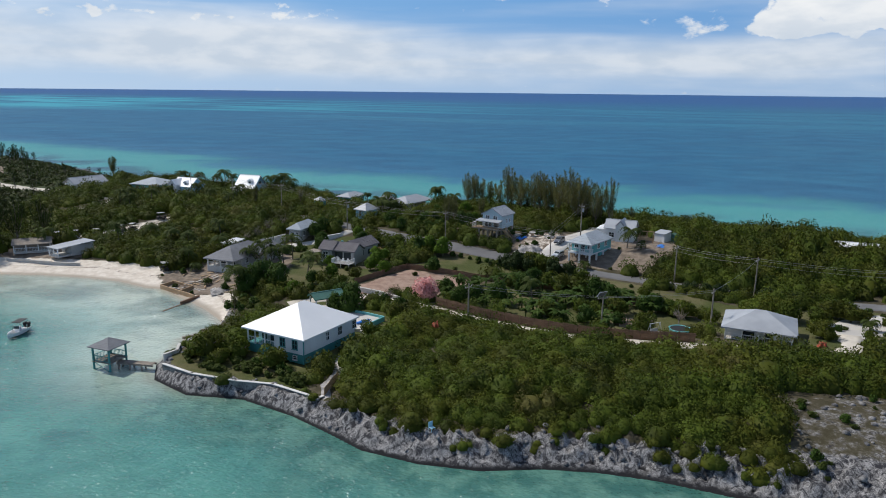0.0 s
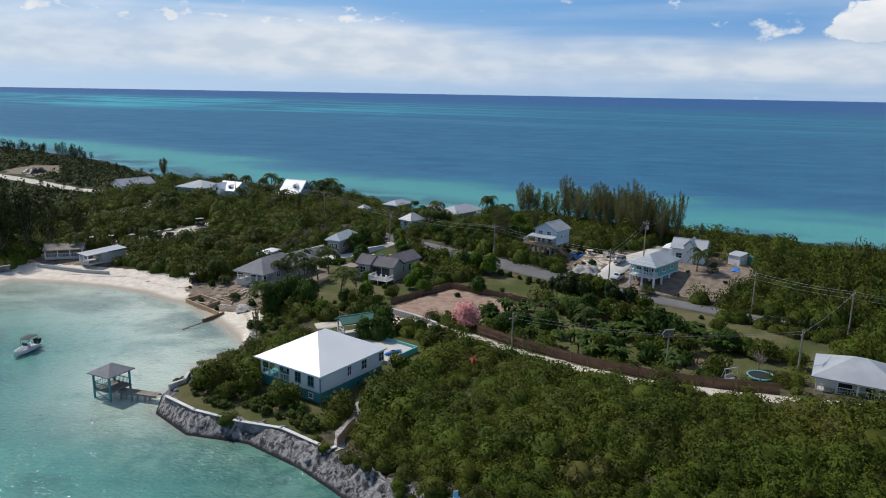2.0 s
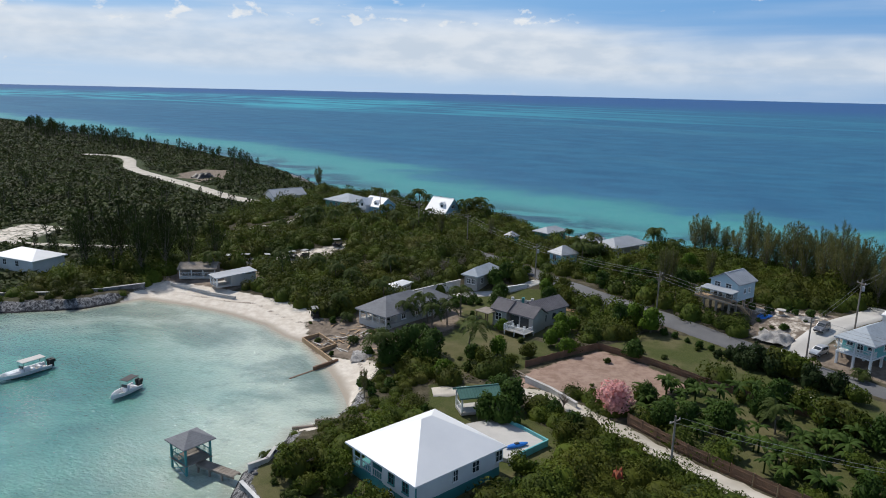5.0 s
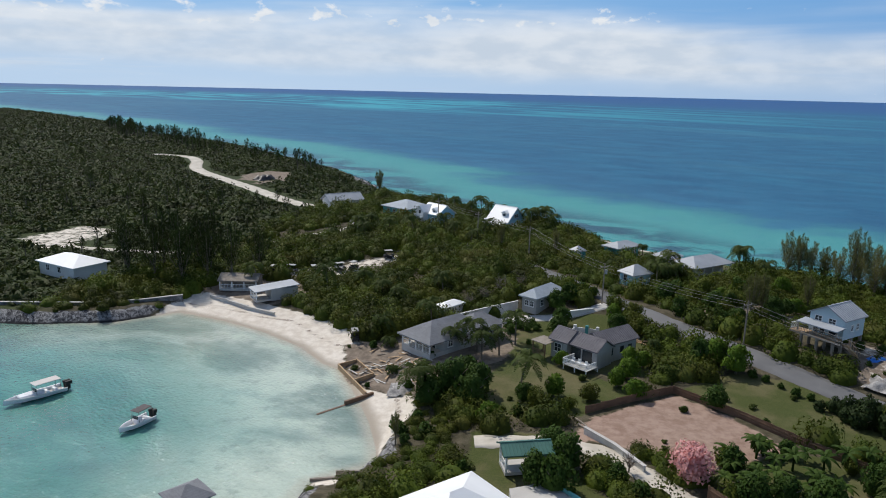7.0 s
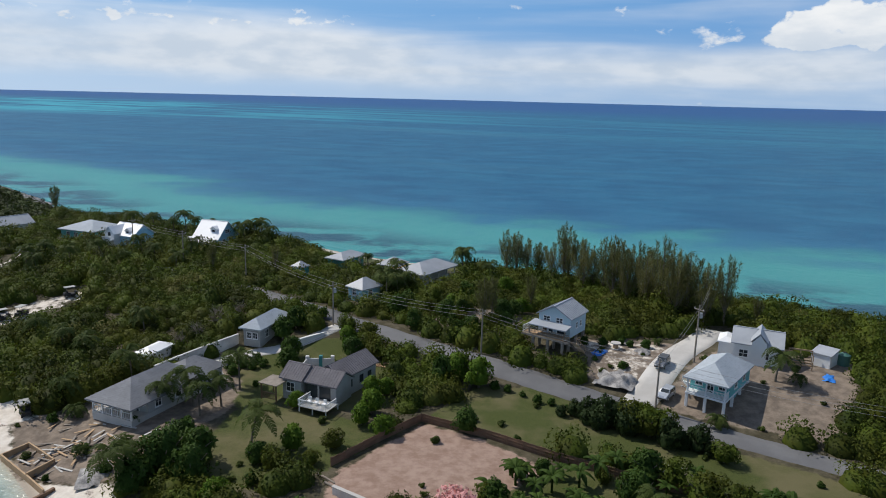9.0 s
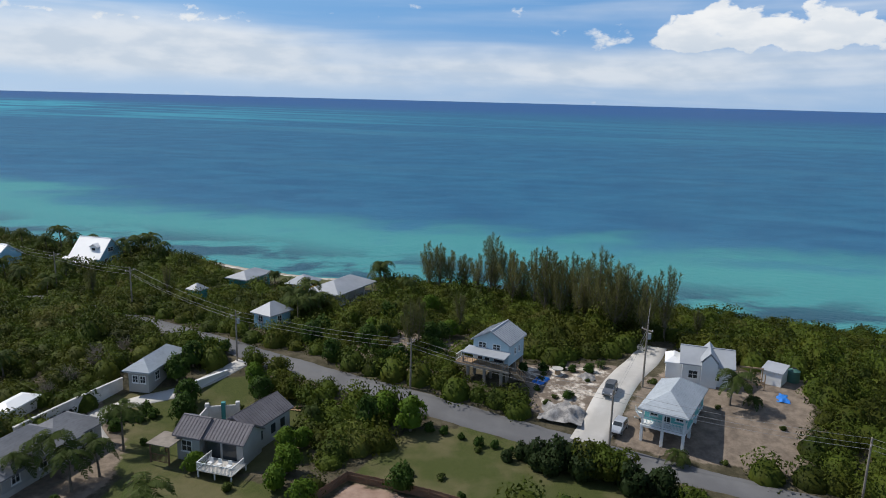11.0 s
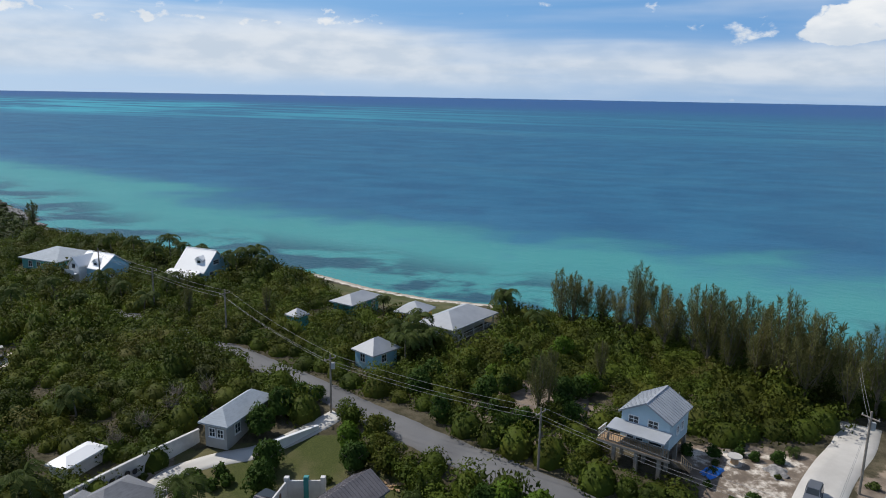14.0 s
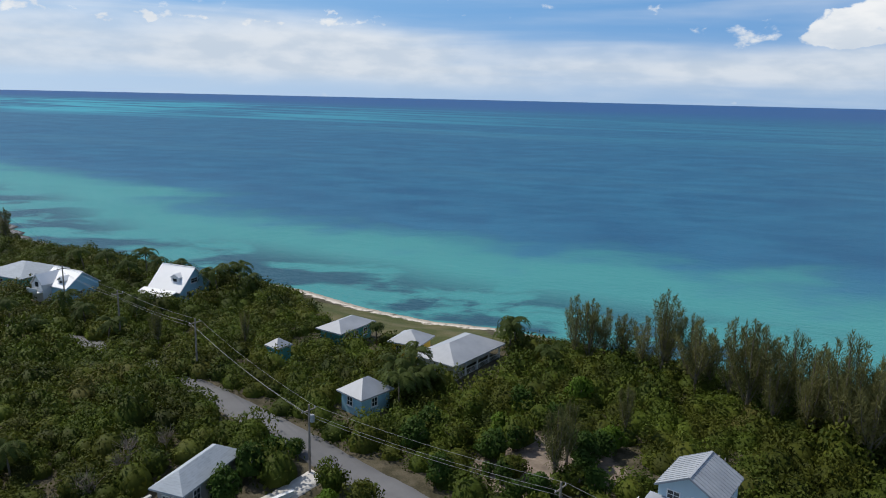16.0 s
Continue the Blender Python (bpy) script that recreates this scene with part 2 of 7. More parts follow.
M["concrete"] = material("pale_concrete", (0.56, 0.54, 0.51), (0.44, 0.42, 0.39), 0.85, size=5)
M["wallwhite"] = material("white_block_wall", (0.7, 0.69, 0.67), (0.5, 0.49, 0.47), 0.8, size=2.5)
M["asphalt"] = material("worn_asphalt", (0.175, 0.175, 0.178), (0.12, 0.12, 0.125), 0.9, size=7, grain=0.3)
M["sandtrack"] = material("white_sand_track", (0.62, 0.57, 0.5), (0.45, 0.41, 0.34), 0.95, size=4)
M["rockpale"] = material("pale_limestone", (0.45, 0.43, 0.41), (0.17, 0.165, 0.165), 0.95, size=1.2, grain=0.5, relief=0.6, fine=6)
M["rockdark"] = material("weathered_limestone", (0.3, 0.29, 0.285), (0.07, 0.07, 0.075), 0.95, size=1.0, grain=0.5, relief=0.6, fine=6)
M["dark_metal"] = material("dark_metal", (0.03, 0.03, 0.035), (0.02, 0.02, 0.022), 0.5, size=1)
M["blueplastic"] = material("blue_plastic", (0.03, 0.22, 0.7), (0.02, 0.16, 0.55), 0.45, size=1)
M["black"] = material("black_rubber", (0.015, 0.015, 0.016), (0.01, 0.01, 0.01), 0.7, size=1)
M["silver"] = material("grey_car_paint", (0.2, 0.21, 0.23), (0.19, 0.2, 0.22), 0.3, metal=0.5, size=3, relief=0.0)
M["pearl"] = material("silver_car_paint", (0.55, 0.57, 0.6), (0.52, 0.54, 0.57), 0.3, metal=0.4, size=3, relief=0.0)
M["gel"] = material("white_gelcoat", (0.8, 0.8, 0.8), (0.7, 0.71, 0.72), 0.3, size=2, grain=0.05, relief=0.0)
M["red"] = material("red_flowers", (0.42, 0.06, 0.025), (0.1, 0.06, 0.02), 0.7, size=0.5)
M["cable"] = material("weathered_cable", (0.3, 0.3, 0.3), (0.2, 0.2, 0.2), 0.6, size=1)
M["greenroof"] = material("green_metal_roof", (0.075, 0.19, 0.155), (0.055, 0.145, 0.12), 0.5, size=2)


def glass_like():
    m = bpy.data.materials.new("window_glass")
    m.use_nodes = True
    n = Nodes(m.node_tree)
    shader = n.add("BsdfPrincipled")
    n.put(shader.inputs["Base Color"], n.mix(n.noise(n.place(), 0.8), (0.02, 0.025, 0.03), (0.05, 0.06, 0.065)))
    shader.inputs["Roughness"].default_value = 0.08
    n.tree.links.new(shader.outputs[0], n.add("OutputMaterial").inputs[0])
    return m


M["glass"] = glass_like()


def shingles(name, base, other):
    """Rows of shingles as courses a hand high, following the slope's height."""

    def courses(n, where, colour):
        parts = n.add("SeparateXYZ")
        n.put(parts.inputs[0], where)
        row = n.math("FRACT", n.math("MULTIPLY", parts.outputs[2], 8.0))
        patch = n.noise(n.scaled(where, 1.5, 1.5, 8.0), 1.0, 2.0)
        return n.mix(n.math("MULTIPLY", n.math("ADD", n.step(row, 0.75, 1.0), n.step(patch, 0.45, 0.7)), 0.28), colour, tuple(c * 0.6 for c in other))

    return material(name, base, other, 0.85, size=3, grain=0.3, relief=0.2, build=courses)


M["shingle"] = shingles("grey_shingles", (0.23, 0.235, 0.25), (0.17, 0.175, 0.19))
M["shinglelight"] = shingles("light_grey_shingles", (0.42, 0.46, 0.5), (0.35, 0.39, 0.43))
M["shingledark"] = shingles("brown_grey_shingles", (0.2, 0.185, 0.195), (0.14, 0.13, 0.14))
M["metalroof"] = material("galvanised_roof", (0.39, 0.41, 0.44), (0.31, 0.33, 0.36), 0.55, size=3, grain=0.1, relief=0.05)


# ---- lie of the land ----
BAY = [(900, -500), (300, -60), (140, 15), (90, 40), (60, 50), (45, 57), (30.3, 63.4), (24.1, 66.4), (18.7, 68.1), (13.0, 69.0), (6.5, 68.8), (0.1, 70.4), (-6.1, 73.5), (-10.6, 78.1), (-14.7, 82.0), (-21.9, 87.0), (-29.4, 88.5), (-35.1, 93.5),
       (-36.6, 98.6), (-35.5, 101.6), (-35.6, 105.3),
       (-36.1, 109.2), (-34, 112), (-31.1, 115.3), (-33.2, 119.5), (-37.1, 125.1), (-41.1, 129.9), (-44, 133.2), (-49.3, 138.7), (-52.7, 139.6),
       (-59.7, 144.4), (-69.6, 147.9), (-79.2, 149.8), (-86.5, 150.3)]
BAY += [(-90.5, 150.5), (-96.7, 140.7), (-108.3, 134), (-130, 126), (-170, 108), (-260, 85), (-420, 60), (-900, 0), (-1500, -150)]
OCEAN = [(-1600, 1000), (-1100, 830), (-800, 715), (-560, 600), (-443, 514), (-313, 460), (-180, 368), (-133, 317), (-118, 301), (-73, 281), (-34.8, 261),
         (-20.7, 249.5), (-6.5, 241.5), (7, 238), (35, 222), (63, 208), (79, 197), (97, 187), (112, 177), (128, 163), (150, 140), (230, 80), (500, -80), (1000, -400)]
LAND = BAY + OCEAN


def away(px, py, line, close=False):
    """The distance from points to a line of corners."""
    far = np.full(px.shape, 1e9)
    corners = list(line) + ([line[0]] if close else [])
    for (ax, ay), (bx, by) in zip(corners, corners[1:]):
        dx, dy = bx - ax, by - ay
        s = np.clip(((px - ax) * dx + (py - ay) * dy) / (dx * dx + dy * dy), 0, 1)
        far = np.minimum(far, np.hypot(px - ax - s * dx, py - ay - s * dy))
    return far


def inside(px, py, corners):
    hit = np.zeros(px.shape, bool)
    for (ax, ay), (bx, by) in zip(corners, list(corners[1:]) + [corners[0]]):
        if ay != by:
            hit ^= ((ay > py) != (by > py)) & (px < (bx - ax) * (py - ay) / (by - ay) + ax)
    return hit


def ease(v, low, high):
    s = np.clip((v - low) / (high - low), 0, 1)
    return s * s * (3 - 2 * s)


def waves(px, py, seed):
    """A smooth, aperiodic roughness from sines, about -1 to 1."""
    out = 0
    for k in range(5):
        a = seed * 1.7 + k * 2.39
        out = out + np.sin((px * math.cos(a) + py * math.sin(a)) * (1.0 + 0.31 * k) + seed * 3.1 + k * k)
    return out / 3.2


def beachy(px, py):
    """1 along the sandy cove and the ocean strand, 0 along the rocks."""
    cove = ease(px, -96, -90) * (1 - ease(px, -34, -30)) * ease(py, 104, 112)
    strand = ease(py, 176, 186) * ease(px, -60, -42) * (1 - ease(px, 20, 40))
    return np.clip(cove + strand, 0, 1)


def land_at(px, py):
    px, py = np.asarray(px, float), np.asarray(py, float)
    shore = np.where(inside(px, py, LAND), 1, -1) * np.minimum(away(px, py, BAY), away(px, py, OCEAN))
    sandy = beachy(px, py)
    wide = 1.9 + 1.3 * ease(px, -14, -6) + 2.0 * ease(px, -10, 40)
    cliff = (1.7 + 0.4 * ease(px, -16, -6)) * ease(shore, -0.6, wide) + 1.2 * ease(shore, 4, 16) * ease(px, -6, 12) * (1 - ease(py, 92, 108))
    cliff = cliff + (0.45 * waves(px * 1.3, py * 1.3, 2.0) + 0.5 * waves(px * 2.7, py * 2.7, 5.0)) * ease(shore, 0.2, 1.8) * (1 - ease(shore, wide - 0.5, wide + 0.5 + 3.5 * ease(px, -14, -6)))
    cliff = cliff - 0.5 * (1 - ease(shore, -0.8, 0.25))
    gentle = 1.95 * ease(shore, -3.0, 15.0) + 0.15 * ease(shore, 15, 30) - 0.12
    ridge = (2.4 + 0.6 * ease(px, -5, 10)) * ease(py + 0.35 * px, 153, 175) * ease(away(px, py, OCEAN), 4, 24)
    up = cliff * (1 - sandy) + gentle * sandy + (0.25 * ease(shore, 6, 16) + ridge) * (shore > 0)
    return np.where(shore < -1.5, np.maximum(-2.0, up + 0.25 * (shore + 1.5)), up)


def ground(x, y):
    return float(land_at(np.array([x]), np.array([y]))[0])


ROAD = [(-33.9, 195.6), (-27.4, 190.0), (-17.4, 181.6), (-10.6, 175.2), (-0.8, 167.2), (10.7, 158.9), (22.6, 150.5), (34.1, 142.6), (41.3, 137.6), (58.5, 125.8), (67.2, 121.8), (82, 116.5), (110, 108), (170, 92)]
ROAD_WEST = [(-33.9, 195.6), (-45, 204), (-58, 212), (-74, 218), (-92.6, 225.5), (-104, 234), (-116.2, 242.8)]
TRACK = [(-116.2, 242.8), (-133, 249.8), (-164.6, 271.1), (-216.5, 305), (-244, 336), (-262, 350), (-286, 352)]
TRACK_SOUTH = [(-92.6, 225.2), (-92.2, 212), (-104.7, 195.7), (-118, 182), (-150, 174)]
LANE = [(-22, 122.0), (-14, 125.0), (-7, 124.2), (2.3, 117.8), (9.2, 111.7), (18, 105.7), (26, 100.6), (39.2, 96.3), (52, 93.6), (60, 91.5)]
DRIVE = [(26.4, 149.2), (29.6, 153.2), (33.4, 158.4), (38.0, 164.0), (42.2, 168.6), (46.0, 174)]
GARAGE_DRIVE = [(-30.2, 157.8), (-32.3, 162.0), (-31.6, 165.6), (-28.4, 168.0), (-23.4, 169.6), (-18.6, 173.2), (-15.6, 176.6)]
EAST_DRIVE = [(51.5, 92.6), (56.9, 92.2), (60.8, 93.6), (63.4, 98.0), (66, 102)]
STONY_PATH = [(-10.0, 98.0), (-10.3, 94.5), (-10.5, 90.1), (-11.3, 86.7), (-10.9, 82.8)]

CLEAR = {}
CLEAR["white_house"] = [(-27, 101), (-15, 90), (-5, 103), (-3, 113), (-9, 119), (-14, 127), (-23, 125), (-21, 113)]
CLEAR["yard"] = [(-11.5, 127), (-10.5, 133.2), (-1.2, 144.6), (6, 140), (13, 133), (9, 130.5), (6, 127), (1.5, 124.4), (-3, 127)]
CLEAR["house_lot"] = [(29, 148.4), (47.4, 139.7), (57, 151), (61, 159), (54, 163.5), (46, 165.5), (39, 161.5)]
CLEAR["building_site"] = [(21.5, 156.5), (22.5, 162), (19, 168), (29.7, 169), (38, 166.5), (34.0, 161), (27.2, 152.2), (24.5, 154)]
CLEAR["field"] = [(-2.0, 145), (5.4, 155.5), (13.3, 154.8), (21, 149.2), (33, 139.6), (43, 132.5), (47, 127.5), (57, 117), (52, 112), (40, 121), (28.5, 129.9), (23, 135.5), (11.7, 138)]
CLEAR["lawn"] = [(-14.6, 148.3), (-10, 148.8), (-5, 149), (-7, 157), (-5, 163), (-13.8, 172.6), (-20, 172), (-33, 170), (-32, 159), (-25.6, 149.1), (-27.5, 137), (-21, 129), (-12, 133.5), (-4, 142)]
CLEAR["garden"] = [(8.5, 133), (19.6, 134), (33, 128), (43, 118), (47, 108), (38, 101), (29, 104), (17.6, 111), (8, 118), (2, 125)]
CLEAR["east_plot"] = [(45, 108), (50, 112), (60, 112), (62, 116), (76, 116), (84, 110), (74, 100), (60, 89), (52, 92)]
CLEAR["rubble"] = [(-53, 146.5), (-46, 134.6), (-37, 132), (-33, 134), (-30, 141), (-26, 149), (-27, 158), (-33, 169), (-38, 158), (-45, 149)]
CLEAR["carpark"] = [(-84, 172), (-70, 181), (-62, 193), (-66, 196), (-76, 188), (-90, 177)]
CLEAR["cafe"] = [(-93, 158), (-78, 154), (-70, 164), (-76, 171), (-92, 169)]
CLEAR["clearing"] = [(-188, 294), (-163, 279), (-160, 290), (-178, 322), (-190, 318)]
CLEAR["sandlot"] = [(-168, 176), (-146, 168), (-148, 196), (-166, 198)]
CLEAR["cottage"] = [(-17.5, 191), (-12.5, 186), (-8.5, 193), (-13, 197)]
CLEAR["orchard"] = [(2, 173), (0.5, 179), (8, 185), (15, 183), (16, 176), (10, 168.5), (6, 168)]
CLEAR["strand"] = [(-33, 247), (-24, 228), (-13, 220), (-6, 216), (5, 213), (7, 222), (4, 236), (-20, 246), (-33, 253)]
CLEAR["scree"] = [(42.8, 79.5), (49, 79.5), (58, 77.5), (70, 72), (72, 52), (50, 54), (38.5, 64)]
CLEAR["point"] = [(-38, 99), (-31, 91), (-22, 89), (-14.5, 84.5), (-14, 89), (-27, 100)]
HOUSE_SPOTS = [(-18, 218, 6.5), (-7.5, 211.5, 5), (-0.5, 206.5, 8.5), (-13, 191, 4.6), (-27, 206, 3.2), (-54, 238, 7), (-74, 236, 6.5), (-88, 246, 8), (-114, 249, 9),
               (-27.5, 174, 6.5), (-42.5, 165.5, 4.2), (-14.5, 154, 7), (-34, 152, 7), (18, 165, 5), (38, 150, 7), (47, 160, 6), (57, 159, 3.2), (52, 102, 7.5),
               (96, 150, 8), (106, 143, 4), (-124, 157, 8), (-15.5, 119.5, 4.5), (-17, 102, 8), (-9.5, 110.5, 5)]
WALKWAYS = [(ROAD, 3.2), (ROAD_WEST, 1.2), (TRACK, 6.5), (TRACK_SOUTH, 4.2), (LANE, 3.1), (DRIVE, 3.4), (GARAGE_DRIVE, 2.2), (EAST_DRIVE, 2.2), (STONY_PATH, 1.3)]


def lines_of(spans):
    """Grid lines: from, to and spacing."""
    out = []
    for a, b, d in spans:
        out += list(np.arange(a, b, d))
    return np.array(out + [spans[-1][1]], float)


def mesh_of(name, verts, faces, mat=None, smooth=False):
    """A mesh from arrays: corners, and faces all of one size."""
    me = bpy.data.meshes.new(name)
    verts, faces = np.asarray(verts, np.float32).reshape(-1, 3), np.asarray(faces, np.int32)
    k = faces.shape[1]
    me.vertices.add(len(verts)), me.loops.add(faces.size), me.polygons.add(len(faces))
    me.vertices.foreach_set("co", verts.ravel())
    me.loops.foreach_set("vertex_index", faces.ravel())
    me.polygons.foreach_set("loop_start", np.arange(0, faces.size, k, dtype=np.int32))
    me.update(calc_edges=True)
    if smooth:
        me.polygons.foreach_set("use_smooth", np.ones(len(faces), bool))
    if mat:
        me.materials.append(mat)
    return me


def grid_faces(nx, ny):
    i = np.arange((nx - 1) * (ny - 1))
    a = (i // (nx - 1)) * nx + i % (nx - 1)
    return np.stack([a, a + 1, a + 1 + nx, a + nx], 1)


def point_attribute(me, name, values):
    me.attributes.new(name, "FLOAT", "POINT").data.foreach_set("value", np.asarray(values, np.float32).ravel())


def soil(name):
    m = bpy.data.materials.new(name)
    m.use_nodes = True
    n = Nodes(m.node_tree)
    where = n.place()
    large, mid, fine = n.noise(where, 0.12, 5.0, 0.6), n.noise(where, 0.7, 5.0, 0.65), n.noise(where, 9.0, 4.0, 0.7)
    ragged = n.math("MULTIPLY", n.math("SUBTRACT", mid, 0.5), 0.9)

    def zone(key):
        return n.step(n.math("ADD", n.attribute(key), ragged), 0.42, 0.62)

    litter = n.mix(n.step(mid, 0.35, 0.65), (0.055, 0.048, 0.028), (0.115, 0.098, 0.066))
    litter = n.mix(n.step(fine, 0.5, 0.75), litter, (0.035, 0.04, 0.014))
    grass = n.mix(n.step(fine, 0.3, 0.75), (0.036, 0.05, 0.013), (0.1, 0.112, 0.032))
    grass = n.mix(n.math("MULTIPLY", n.step(large, 0.4, 0.66), 0.7), grass, (0.16, 0.135, 0.073))
    dirt = n.mix(n.step(mid, 0.32, 0.7), (0.15, 0.12, 0.095), (0.28, 0.225, 0.175))
    pink = n.mix(n.step(mid, 0.3, 0.7), (0.25, 0.165, 0.125), (0.37, 0.265, 0.21))
    sand = n.mix(n.step(mid, 0.3, 0.7), (0.58, 0.51, 0.43), (0.74, 0.68, 0.6))
    weed = n.step(n.math("ADD", n.attribute("weed"), n.math("MULTIPLY", ragged, 0.6)), 0.5, 0.7)
    sand = n.mix(n.math("MULTIPLY", weed, n.step(fine, 0.38, 0.55)), sand, (0.12, 0.075, 0.05))
    wet = n.step(n.attribute("height"), 0.02, 0.22)
    sand = n.mix(wet, (0.38, 0.33, 0.27), sand)
    pits = n.noise(n.scaled(where, 1.0, 1.0, 0.55), 1.6, 8.0, 0.72, 0.6)
    rock = n.mix(n.step(pits, 0.4, 0.6), (0.035, 0.035, 0.04), n.mix(n.step(fine, 0.35, 0.6), (0.15, 0.147, 0.15), (0.4, 0.392, 0.388)))
    # near-black foot above the waterline: wet rock, plus undercut shade painted into the colour
    rock = n.mix(n.step(n.math("ADD", n.attribute("height"), n.math("MULTIPLY", ragged, 0.6)), 0.12, 0.5), (0.02, 0.02, 0.022), rock)
    under = n.mix(n.step(mid, 0.35, 0.65), (0.022, 0.034, 0.01), (0.05, 0.066, 0.02))
    colour = n.mix(n.attribute("wood"), litter, under)
    for key, tone in (("grass", grass), ("dirt", dirt), ("pink", pink), ("sand", sand), ("rock", rock)):
        colour = n.mix(zone(key), colour, tone)
    shader = n.add("BsdfPrincipled")
    n.put(shader.inputs["Base Color"], colour)
    shader.inputs["Roughness"].default_value, shader.inputs["Specular IOR Level"].default_value = 0.95, 0.2
    bump = n.add("Bump")
    bump.inputs["Strength"].default_value, bump.inputs["Distance"].default_value = 0.7, 0.12
    n.put(bump.inputs["Height"], n.math("ADD", n.math("MULTIPLY", fine, 0.5), n.math("ADD", mid, n.math("MULTIPLY", n.attribute("rock"), n.noise(where, 3.0, 6.0, 0.75)))))
    n.put(shader.inputs["Normal"], bump.outputs[0])
    n.tree.links.new(shader.outputs[0], n.add("OutputMaterial").inputs[0])
    return m


def build_land():
    xs = lines_of([(-1500, -500, 50), (-500, -200, 12), (-200, -105, 4), (-105, -40, 1.0), (-40, 62, 0.5), (62, 75, 1.0), (75, 150, 3), (150, 300, 15), (300, 900, 60)])
    ys = lines_of([(-450, -50, 40), (-50, 50, 8), (50, 56, 1.0), (56, 106, 0.5), (106, 215, 1.0), (215, 275, 2.0), (275, 400, 8), (400, 1000, 30)])
    gx, gy = np.meshgrid(xs, ys)
    px, py = gx.ravel(), gy.ravel()
    pz = land_at(px, py)
    me = mesh_of("ground", np.stack([px, py, pz], 1), grid_faces(len(xs), len(ys)), soil("ground_cover"), True)
    shore = np.where(inside(px, py, LAND), 1, -1) * np.minimum(away(px, py, BAY), away(px, py, OCEAN))
    bay_side = away(px, py, BAY)
    sandy = beachy(px, py)

    def zone(*keys):
        out = np.zeros(px.shape)
        for key in keys:
            edge = away(px, py, CLEAR[key], True) * np.where(inside(px, py, CLEAR[key]), 1, -1)
            out = np.maximum(out, np.clip(0.5 + edge / 3.0, 0, 1))
        return out

    cove = ease(px, -96, -90) * (1 - ease(px, -34, -30)) * ease(py, 104, 112)
    depth = np.where(px < -46, 8.5, 6.5)
    sand = np.where(bay_side < 60, cove * (1 - ease(shore, depth - 1, depth + 1.5)), 0)
    strand = ease(py, 176, 186) * ease(px, -60, -42) * (1 - ease(px, 12, 30)) * (1 - ease(shore, 2.2, 4.0)) * 0.62
    white = np.maximum(zone("building_site") * (px > 23) * 0.46, zone("sandlot", "carpark") * 0.56)
    inland = ease(px, -14, -6)
    rock = (1 - sandy) * (1 - ease(shore, 1.6 + 0.9 * inland + 2.5 * ease(px, 5, 45), 2.6 + 2.4 * inland + 8.0 * ease(px, 20, 50)))
    sand = sand * (1 - zone("rubble"))
    point_attribute(me, "sand", np.maximum(np.maximum(sand, strand), white))
    point_attribute(me, "weed", np.clip(1 - np.abs(shore - 4.5 - waves(px * 0.2, py * 0.2, 1.0)) / 1.6, 0, 1) * 0.75 * cove)
    point_attribute(me, "grass", zone("field", "lawn", "garden", "white_house", "east_plot", "point", "strand"))
    point_attribute(me, "dirt", np.maximum(zone("house_lot", "rubble", "cafe", "building_site", "orchard", "clearing"), 0))
    point_attribute(me, "pink", zone("yard"))
    point_attribute(me, "wood", 1 - ease(px, -116, -104))
    rock = np.maximum(rock, 0.47 * zone("scree"))
    point_attribute(me, "rock", np.clip(rock, 0, 1))
    point_attribute(me, "height", pz)
    return tagged(new("ground", me), "island ground of leaf litter, rough grass, sand and limestone", "ground", kind="structure")


build_land()


